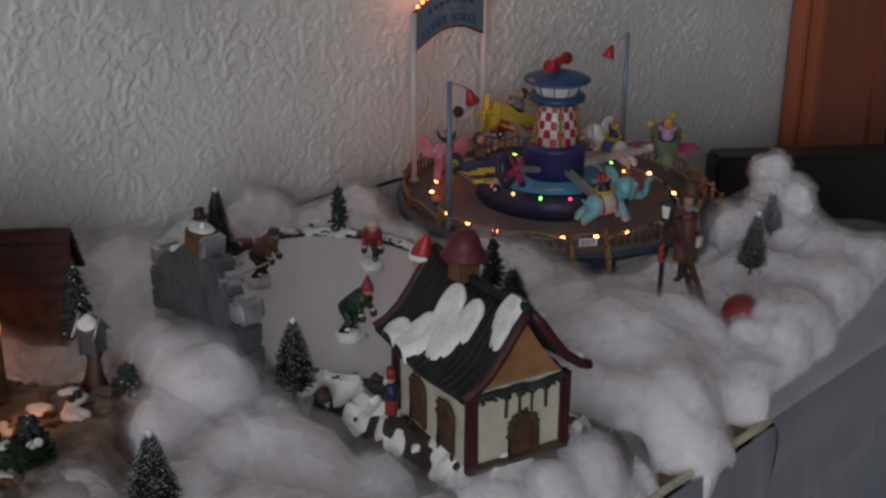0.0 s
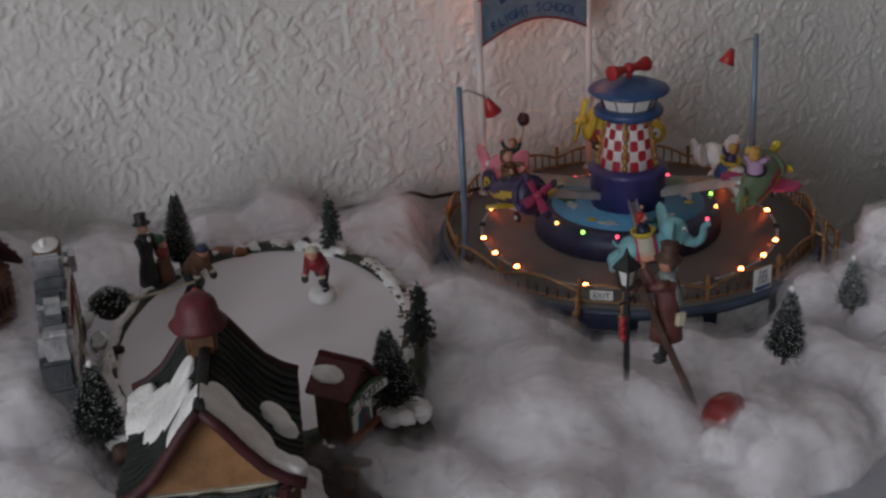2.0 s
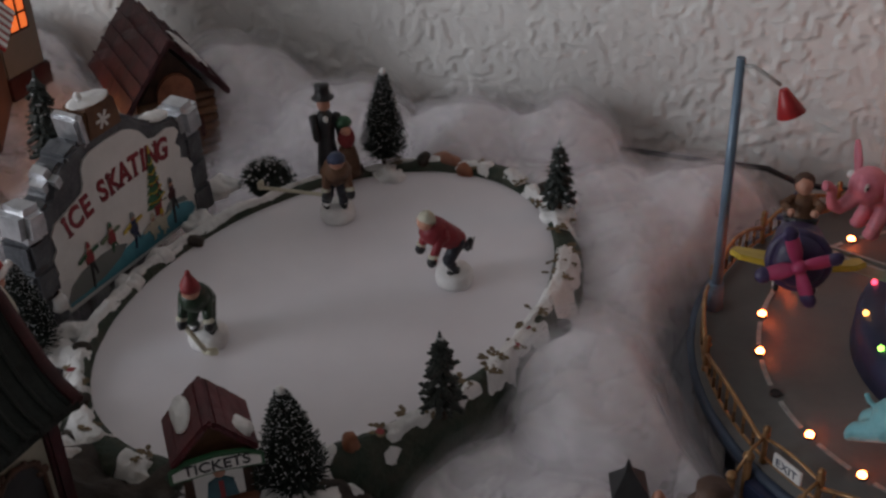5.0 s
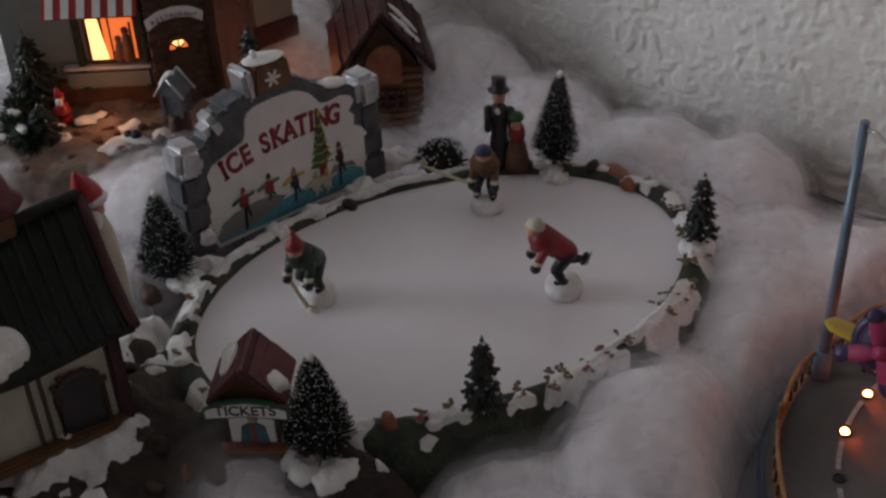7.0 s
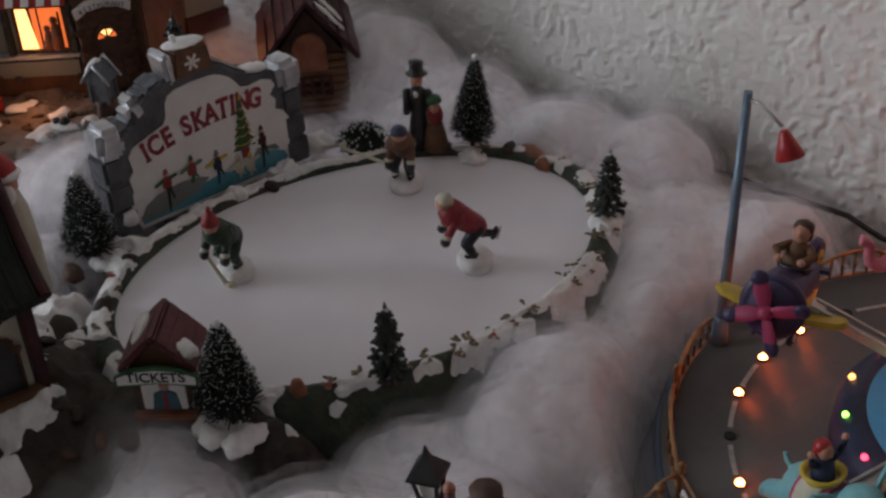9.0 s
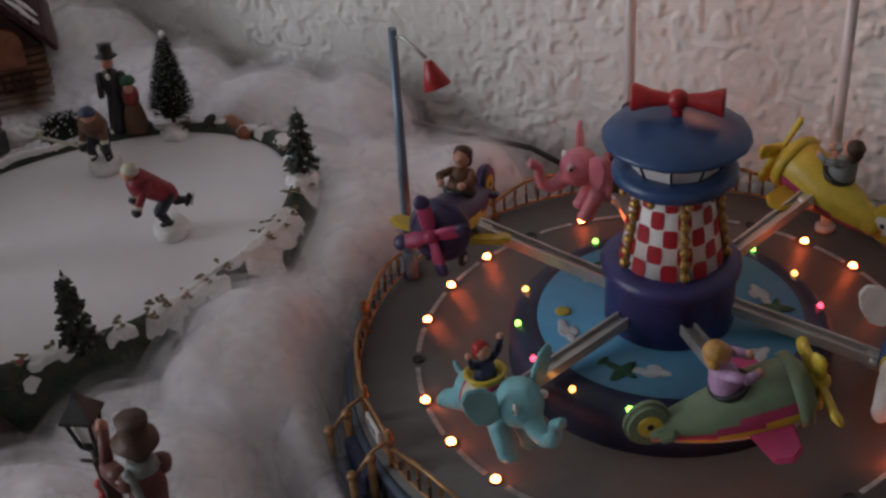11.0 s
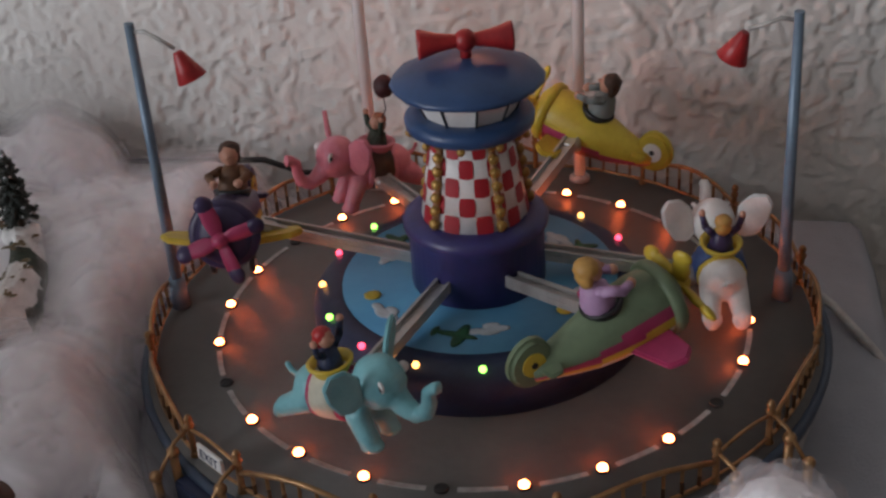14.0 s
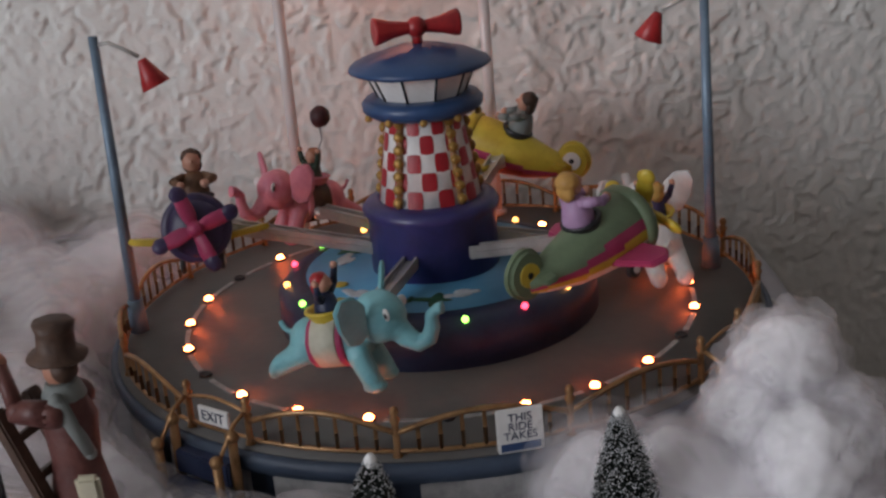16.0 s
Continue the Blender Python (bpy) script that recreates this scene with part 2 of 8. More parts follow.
# ---- mesh building ----
class Build:
    """Collects shapes, each in a material, into one mesh."""

    def __init__(self):
        self.bm, self.mats, self.now = bmesh.new(), [], 0

    def use(self, key):
        m = M[key]
        if m not in self.mats:
            self.mats.append(m)
        self.now = self.mats.index(m)
        return self

    def _mark(self, verts, m=None, smooth=True):
        if m is not None:
            bmesh.ops.transform(self.bm, matrix=m, verts=verts)
        for f in {f for v in verts for f in v.link_faces}:
            f.material_index, f.smooth = self.now, smooth
        return self

    def box(self, size, m=None, bevel=0.0):
        vs = bmesh.ops.create_cube(self.bm, size=1.0, matrix=Matrix.Diagonal((*size, 1)))["verts"]
        if bevel:
            es = list({e for v in vs for e in v.link_edges})
            made = bmesh.ops.bevel(self.bm, geom=es, offset=bevel, segments=2, affect="EDGES")
            vs = list({v for f in made["faces"] for v in f.verts} | {v for v in vs if v.is_valid})
            vs = list({v for v0 in vs for f in v0.link_faces for v in f.verts})
        return self._mark(vs, m, False)

    def ball(self, r, m=None, u=12, v=8):
        s = r if hasattr(r, "__len__") else (r, r, r)
        vs = bmesh.ops.create_uvsphere(self.bm, u_segments=u, v_segments=v, radius=1.0, matrix=Matrix.Diagonal((*s, 1)))["verts"]
        return self._mark(vs, m)

    def cone(self, r1, r2, h, m=None, seg=16, smooth=True):
        """A round bar or cone that stands on its base."""
        vs = bmesh.ops.create_cone(self.bm, cap_ends=True, segments=seg, radius1=max(r1, 1e-5), radius2=max(r2, 1e-5), depth=h, matrix=Matrix.Translation((0, 0, h / 2)))["verts"]
        self._mark(vs, m, smooth)
        for f in {f for v in vs for f in v.link_faces}:
            if len(f.verts) > 4:
                f.smooth = False
        return self

    def limb(self, p, q, r1, r2=None, seg=10, caps=True):
        p, q, r2 = Vector(p), Vector(q), r1 if r2 is None else r2
        d = q - p
        turn = Matrix.Translation(p) @ d.to_track_quat("Z", "Y").to_matrix().to_4x4()
        self.cone(r1, r2, d.length, turn, seg)
        if caps:
            self.ball(r1, Matrix.Translation(p), seg, 6)
            self.ball(r2, Matrix.Translation(q), seg, 6)
        return self

    def lathe(self, profile, seg=32, m=None, smooth=True, squash=1.0):
        """Turned from (radius, height) pairs."""
        rings, vs = [], []
        for r, z in profile:
            ring = [self.bm.verts.new((r * math.cos(2 * math.pi * i / seg), squash * r * math.sin(2 * math.pi * i / seg), z)) for i in range(seg)]
            rings.append(ring)
            vs += ring
        for a, b in zip(rings, rings[1:]):
            for i in range(seg):
                j = (i + 1) % seg
                f = self.bm.faces.new((a[i], a[j], b[j], b[i]))
                f.smooth = smooth
        if profile[0][0] > 1e-5:
            self.bm.faces.new(rings[0][::-1])
        if profile[-1][0] > 1e-5:
            self.bm.faces.new(rings[-1])
        if m is not None:
            bmesh.ops.transform(self.bm, matrix=m, verts=vs)
        for f in {f for v in vs for f in v.link_faces}:
            f.material_index = self.now
        return self

    def prism(self, poly, depth, m=None, smooth=False):
        """A flat outline in x and y, raised by depth."""
        low = [self.bm.verts.new((x, y, 0)) for x, y in poly]
        top = [self.bm.verts.new((x, y, depth)) for x, y in poly]
        n = len(poly)
        self.bm.faces.new(low[::-1])
        self.bm.faces.new(top)
        for i in range(n):
            j = (i + 1) % n
            self.bm.faces.new((low[i], low[j], top[j], top[i])).smooth = smooth
        vs = low + top
        if m is not None:
            bmesh.ops.transform(self.bm, matrix=m, verts=vs)
        for f in {f for v in vs for f in v.link_faces}:
            f.material_index = self.now
        return self

    def tube(self, points, r, seg=8):
        pts = [Vector(p) for p in points]
        rs = r if hasattr(r, "__len__") else [r] * len(pts)
        rings = []
        side = Vector((0, 0, 1))
        for i, p in enumerate(pts):
            d = (pts[min(i + 1, len(pts) - 1)] - pts[max(i - 1, 0)]).normalized()
            a = d.cross(side)
            if a.length < 1e-4:
                a = d.cross(Vector((1, 0, 0)))
            a.normalize()
            b = d.cross(a)
            rings.append([self.bm.verts.new(p + rs[i] * (math.cos(2 * math.pi * k / seg) * a + math.sin(2 * math.pi * k / seg) * b)) for k in range(seg)])
        fs = [self.bm.faces.new(rings[0]), self.bm.faces.new(rings[-1][::-1])]
        for a, b in zip(rings, rings[1:]):
            for i in range(seg):
                j = (i + 1) % seg
                f = self.bm.faces.new((a[j], a[i], b[i], b[j]))
                f.smooth = True
                fs.append(f)
        for f in fs:
            f.material_index = self.now
        return self

    def clump(self, at, r):
        """A small eight-sided lump."""
        v = [self.bm.verts.new(at + Vector(d) * r) for d in ((1, 0, 0), (0, 1, 0), (-1, 0, 0), (0, -1, 0), (0, 0, 0.8), (0, 0, -0.8))]
        for i in range(4):
            for k in (4, 5):
                f = self.bm.faces.new((v[i], v[(i + 1) % 4], v[k]))
                f.material_index = self.now
        return self

    def rough(self, amount, scale, seed=0.0):
        """Uneven, hand-made surface."""
        self.bm.normal_update()
        for v in self.bm.verts:
            v.co += v.normal * amount * noise.noise(v.co * scale + Vector((seed, seed * 2, -seed)))
        return self

    def mesh(self, name):
        bmesh.ops.recalc_face_normals(self.bm, faces=self.bm.faces)
        me = bpy.data.meshes.new(name)
        self.bm.to_mesh(me)
        self.bm.free()
        for m in self.mats:
            me.materials.append(m)
        return me

    def part(self, name, parent=None, label="", m=None):
        ob = new(name, self.mesh(name))
        if m is not None:
            ob.matrix_basis = m
        if parent is not None:
            ob.parent = parent
        return tagged(ob, label)


def empty(name, m, label, category, group=""):
    ob = new(name)
    ob.empty_display_size = 0.01
    ob.matrix_basis = m
    return tagged(ob, label, category, group)


def share(ob, name, parent, m, label=""):
    """Another part on the same mesh."""
    o = new(name, ob.data)
    o.parent, o.matrix_basis = parent, m
    return tagged(o, label)


def words(text, size, key, parent, m, depth=0.0004, name="lettering", squeeze=1.0, bold=0.0):
    """Raised letters, centred, in the plane x, y of m."""
    cu = bpy.data.curves.new("letters", "FONT")
    cu.body, cu.size, cu.align_x, cu.align_y, cu.extrude = text, size, "CENTER", "CENTER", depth
    cu.offset = bold
    tmp = new("letters", cu)
    bpy.context.view_layer.update()
    me = bpy.data.meshes.new_from_object(tmp.evaluated_get(bpy.context.evaluated_depsgraph_get()))
    bpy.data.objects.remove(tmp)
    bpy.data.curves.remove(cu)
    me.materials.clear()
    me.materials.append(M[key])
    ob = new(name, me)
    ob.parent, ob.matrix_basis = parent, m @ Matrix.Diagonal((squeeze, 1, 1, 1))
    return ob


def value_noise(x, y, seed):
    """Smooth noise in -1 to 1 for arrays, one cell per unit."""
    rng = np.random.RandomState(seed)
    table = rng.uniform(-1, 1, (256, 256))
    xi, yi = np.floor(x).astype(int), np.floor(y).astype(int)
    u, v = x - xi, y - yi
    u, v = u * u * (3 - 2 * u), v * v * (3 - 2 * v)
    g = lambda a, b: table[a % 256, b % 256]  # noqa: E731
    return (g(xi, yi) * (1 - u) + g(xi + 1, yi) * u) * (1 - v) + (g(xi, yi + 1) * (1 - u) + g(xi + 1, yi + 1) * u) * v


def grid_mesh(name, xyz, keys):
    """A sheet from an array of places, rows by columns."""
    n, k = xyz.shape[:2]
    i = np.arange(n * k).reshape(n, k)
    quads = np.stack([i[:-1, :-1], i[:-1, 1:], i[1:, 1:], i[1:, :-1]], -1).reshape(-1, 4)
    me = bpy.data.meshes.new(name)
    me.from_pydata(xyz.reshape(-1, 3).tolist(), [], quads.tolist())
    me.polygons.foreach_set("use_smooth", [True] * len(me.polygons))
    for key in keys:
        me.materials.append(M[key])
    return me


# ---- the room ----
WALL_Y = 0.7506
FLOOR_Z, CEIL_Z, RIGHT_X = -0.75, 1.65, 2.6


def plaster_wall():
    xs = np.concatenate([np.linspace(LEFT_X, 0.18, 30)[:-1], np.arange(0.18, 1.34, 0.0011), np.linspace(1.34, RIGHT_X, 20)])
    zs = np.concatenate([np.linspace(FLOOR_Z, -0.13, 12)[:-1], np.arange(-0.13, 0.36, 0.0011), np.linspace(0.36, CEIL_Z, 14)])
    X, Z = np.meshgrid(xs, zs)
    wx, wz = X + 0.004 * value_noise(X * 110, Z * 110, 5), Z + 0.004 * value_noise(X * 90 + 31, Z * 90, 6)
    n = value_noise(wx * 245, wz * 225, 1) + 0.6 * value_noise(wx * 430, wz * 400, 2)
    plate = np.clip(0.5 + (n - 0.08) * 4.2, 0, 1)  # flattened trowel marks with steep edges
    lip = np.clip(1 - np.abs(n - 0.22) * 5, 0, 1)
    lump = (plate * plate * (3 - 2 * plate) + 0.45 * lip) * (0.40 + 0.60 * np.clip(0.6 + value_noise(X * 38, Z * 38, 3), 0, 1))
    h = 0.00100 * lump + 0.0003 * value_noise(X * 420, Z * 420, 4) + 0.0012 * value_noise(X * 9, Z * 9, 8)
    fade = np.clip((X - 0.2) / 0.03, 0, 1) * np.clip((1.33 - X) / 0.03, 0, 1) * np.clip((Z + 0.12) / 0.03, 0, 1) * np.clip((0.35 - Z) / 0.03, 0, 1)
    Y = WALL_Y - h * fade
    ob = new("wall_north", grid_mesh("wall_north", np.stack([X, Y, Z], -1), ["plaster"]))
    tagged(ob, "off-white wall in rough knockdown plaster", "wall", kind="structure")
    b = Build().use("room").box((RIGHT_X - LEFT_X, 0.12, CEIL_Z - FLOOR_Z), pose((LEFT_X + RIGHT_X) / 2, WALL_Y + 0.066, (FLOOR_Z + CEIL_Z) / 2))
    b.part("wall_core", ob)


plaster_wall()


def plain_room():
    cx, w = (LEFT_X + RIGHT_X) / 2, RIGHT_X - LEFT_X
    cy, d = (FRONT_Y + WALL_Y) / 2, WALL_Y - FRONT_Y
    h = CEIL_Z - FLOOR_Z
    tagged(Build().use("floor").box((w, d, 0.05), pose(cx, cy, FLOOR_Z - 0.025)).part("floor"), "brown wooden floor", "floor", kind="structure")
    tagged(Build().use("ceiling").box((w, d, 0.05), pose(cx, cy, CEIL_Z + 0.025)).part("ceiling"), "plain white ceiling", "ceiling", kind="structure")
    tagged(Build().use("room").box((w, 0.1, h), pose(cx, FRONT_Y - 0.05, FLOOR_Z + h / 2)).part("wall_south"), "plain painted wall", "wall", kind="structure")
    tagged(Build().use("room").box((0.1, d, h), pose(RIGHT_X + 0.05, cy, FLOOR_Z + h / 2)).part("wall_east"), "plain painted wall", "wall", kind="structure")
    b = Build().use("room")
    y0, y1, z0, z1 = WIN_Y - WIN_W / 2, WIN_Y + WIN_W / 2, WIN_Z - WIN_H / 2, WIN_Z + WIN_H / 2
    x = LEFT_X - 0.05
    b.box((0.1, y0 - FRONT_Y, h), pose(x, (y0 + FRONT_Y) / 2, FLOOR_Z + h / 2)).box((0.1, WALL_Y - y1, h), pose(x, (y1 + WALL_Y) / 2, FLOOR_Z + h / 2))
    b.box((0.1, WIN_W, z0 - FLOOR_Z), pose(x, WIN_Y, (z0 + FLOOR_Z) / 2)).box((0.1, WIN_W, CEIL_Z - z1), pose(x, WIN_Y, (z1 + CEIL_Z) / 2))
    tagged(b.part("wall_west"), "plain painted wall with a window", "wall", kind="structure")
    win = empty("window_1", pose(x, WIN_Y, WIN_Z, 0, 0, 90), "white framed window", "window")
    tagged(win, kind="structure")
    for sx, sz, px, pz in ((0.05, WIN_H, -WIN_W / 2 + 0.025, 0), (0.05, WIN_H, WIN_W / 2 - 0.025, 0), (WIN_W, 0.05, 0, WIN_H / 2 - 0.025), (WIN_W, 0.05, 0, -WIN_H / 2 + 0.025), (0.04, WIN_H, 0, 0)):
        Build().use("white").box((sx, 0.05, sz), pose(px, 0.02, pz), 0.004).part("window_frame", win)


plain_room()

# ---- table ----
TX0, TX1, TY0, TY1 = -0.75, 0.917, 0.357, 0.742
table = empty("table", pose(0, 0, FLOOR_Z), "dark brown wooden table against the wall", "table")
Build().use("tabletop").box((TX1 - TX0 - 0.004, TY1 - TY0, 0.022), pose((TX0 + TX1) / 2, (TY0 + TY1) / 2, 0.75 - 0.017), 0.002).part("tabletop", table)
for x in (TX0 + 0.05, TX1 - 0.05):
    for y in (TY0 + 0.05, TY1 - 0.05):
        Build().use("tabletop").box((0.05, 0.05, 0.722), pose(x, y, 0.361), 0.003).part("leg", table)
Build().use("trim").box((0.660 - TX0, 0.004, 0.004), pose((TX0 + 0.660) / 2, TY0 - 0.002, 0.75 - 0.003), 0.001).part("edging", table, "pale edging strip")


def drape():
    xs, zs = np.linspace(TX0, TX1 + 0.01, 500), np.linspace(-0.70, -0.004, 40)
    X, Z = np.meshgrid(xs, zs)
    fold = value_noise(X * 26, Z * 1.5, 11) + 0.5 * value_noise(X * 62 + 7, Z * 3, 12)
    Y = TY0 - 0.005 - (0.0008 + 0.020 * np.clip(-Z * 4, 0, 1)) * (0.8 + fold)
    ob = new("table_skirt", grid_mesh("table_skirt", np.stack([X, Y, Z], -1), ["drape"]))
    tagged(ob, "grey-blue cloth hanging in folds from the table's front", "tablecloth")


drape()


def side_cloth():
    """Sheet over the table's right part that falls over its end and its front."""
    s, v = np.linspace(0, 1, 110), np.linspace(0, 1, 130)
    S, V = np.meshgrid(s, v)
    run = 0.650 + S * 0.64
    length = TY1 - 0.002 - TY0
    down = V * (length + 0.22) - length  # past the front edge
    n = value_noise(S * 9, V * 14, 21) + 0.5 * value_noise(S * 20, V * 34, 22)
    over, front = np.clip(run - TX1, 0, 1), np.clip(down, 0, 1)
    rnd = 0.010
    drop_x = np.where(over < rnd * 1.57, rnd * (1 - np.cos(np.clip(over / rnd, 0, 1.57))), rnd + over - rnd * 1.57)
    drop_y = np.where(front < rnd * 1.57, rnd * (1 - np.cos(np.clip(front / rnd, 0, 1.57))), rnd + front - rnd * 1.57)
    X = np.minimum(run, TX1) + rnd * np.sin(np.clip(over / rnd, 0, 1.57)) + 0.006 * np.clip(over * 12, 0, 1) * n
    Y = TY0 - np.minimum(down, 0) - rnd * np.sin(np.clip(front / rnd, 0, 1.57)) - 0.006 * np.clip(front * 12, 0, 1) * (0.6 + n)
    Z = 0.0016 + 0.0008 * n - drop_x - drop_y
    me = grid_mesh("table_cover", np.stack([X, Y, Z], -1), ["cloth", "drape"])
    # one cloth: the shade on its hanging faces is put in as a darker colour
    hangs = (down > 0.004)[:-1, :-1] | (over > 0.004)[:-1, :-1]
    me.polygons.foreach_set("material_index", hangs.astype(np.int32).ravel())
    tagged(new("table_cover", me), "pale cloth under the village, its hanging part coloured darker for shade", "tablecloth")


side_cloth()

# ---- behind the table: black bench and red-brown cupboard ----
bench = empty("black_cabinet", pose(1.06, 0.659, FLOOR_Z, 0, 0, -39), "slim black lacquered cabinet standing beyond the table end", "cabinet")
Build().use("black").box((0.70, 0.035, 0.69), pose(0.35, 0.0175, 0.3875), 0.004).part("body", bench)
Build().use("black").box((0.40, 0.16, 0.04), pose(0.35, 0.02, 0.02), 0.004).part("foot", bench)

cup = empty("cupboard", pose(1.318, WALL_Y - 0.004, FLOOR_Z), "tall red-brown wooden cupboard with two doors", "cupboard")
Build().use("redwood").box((1.1, 0.02, 2.1), pose(0.55, -0.012, 1.06), 0.002).part("body", cup)
for px, w in ((0.066, 0.128), (0.34, 0.40), (0.75, 0.40)):
    d = Build().use("redwood").box((w, 0.018, 2.04), pose(0, 0, 0), 0.002).part("door", cup, m=pose(px, -0.032, 1.07))
    if w > 0.2:
        Build().use("gap").box((0.003, 0.003, 1.9), pose(-w / 2 + 0.045, -0.009, 0)).part("groove", d)
Build().use("steel").box((0.016, 0.02, 0.11), pose(0.118, -0.055, 0.89), 0.003).part("handle", cup, "steel handle")


# ---- cotton snow ----
RINK_C, RINK_A, RINK_B, RINK_T = (0.531, 0.5715), 0.106, 0.0735, radians(72)
RIDE_C, RIDE_R = (0.7796, 0.6220), 0.1175


def rink_rho(X, Y):
    dx, dy = X - RINK_C[0], Y - RINK_C[1]
    u, v = dx * math.cos(RINK_T) + dy * math.sin(RINK_T), -dx * math.sin(RINK_T) + dy * math.cos(RINK_T)
    return np.hypot(u / RINK_A, v / RINK_B)


def bump_at(X, Y, x, y, r):
    return np.exp(-((X - x) ** 2 + (Y - y) ** 2) / r**2)


def level(X, Y):
    """Mean height of the cotton."""
    t = 0.030 + 0 * X
    t += 0.034 * np.clip((Y - 0.67) / 0.05, 0, 1) * np.clip((0.70 - X) / 0.10, 0, 1)
    t += 0.014 * np.clip((0.44 - X) / 0.05, 0, 1) * np.clip((0.56 - Y) / 0.05, 0, 1)
    t += 0.010 * bump_at(X, Y, 0.65, 0.56, 0.05) + 0.012 * bump_at(X, Y, 0.645, 0.655, 0.05) + 0.010 * bump_at(X, Y, 0.640, 0.51, 0.05) + 0.019 * bump_at(X, Y, 0.602, 0.447, 0.042)
    t -= 0.012 * np.clip((0.395 - Y) / 0.03, 0, 1) * np.clip((X - 0.5) / 0.06, 0, 1)
    t -= 0.028 * np.clip((X - 0.875) / 0.03, 0, 1)
    t -= 0.020 * np.clip((X - 0.70) / 0.03, 0, 1) * np.clip((Y - 0.70) / 0.02, 0, 1)
    return t


def cotton_wisp(most):
    """Loose outer fibres of the batting: thin, see-through, and lit through."""
    m = bpy.data.materials.new("cotton_wisp")
    m.use_nodes = True
    nt = m.node_tree
    nt.nodes.clear()
    out, tc, n, mr = nt.nodes.new("ShaderNodeOutputMaterial"), nt.nodes.new("ShaderNodeTexCoord"), nt.nodes.new("ShaderNodeTexNoise"), nt.nodes.new("ShaderNodeMapRange")
    clear, dif, thr = nt.nodes.new("ShaderNodeBsdfTransparent"), nt.nodes.new("ShaderNodeBsdfDiffuse"), nt.nodes.new("ShaderNodeBsdfTranslucent")
    half, mix = nt.nodes.new("ShaderNodeMixShader"), nt.nodes.new("ShaderNodeMixShader")
    dif.inputs["Color"].default_value = thr.inputs["Color"].default_value = (0.93, 0.91, 0.935, 1)
    half.inputs[0].default_value = 0.5
    n.inputs["Scale"].default_value, n.inputs["Detail"].default_value, n.inputs["Distortion"].default_value = 70, 7, 0.6
    mr.inputs["From Min"].default_value, mr.inputs["From Max"].default_value, mr.inputs["To Min"].default_value, mr.inputs["To Max"].default_value = 0.30, 0.70, 0.25 * most, 1.15 * most
    nt.links.new(tc.outputs["Object"], n.inputs["Vector"])
    nt.links.new(n.outputs["Fac"], mr.inputs["Value"])
    nt.links.new(mr.outputs[0], mix.inputs[0])
    nt.links.new(dif.outputs[0], half.inputs[1])
    nt.links.new(thr.outputs[0], half.inputs[2])
    nt.links.new(clear.outputs[0], mix.inputs[1])
    nt.links.new(half.outputs[0], mix.inputs[2])
    nt.links.new(mix.outputs[0], out.inputs["Surface"])
    return m


for _k, _most in enumerate((0.30, 0.26, 0.21, 0.16, 0.10)):
    M["wisp%d" % _k] = cotton_wisp(_most)


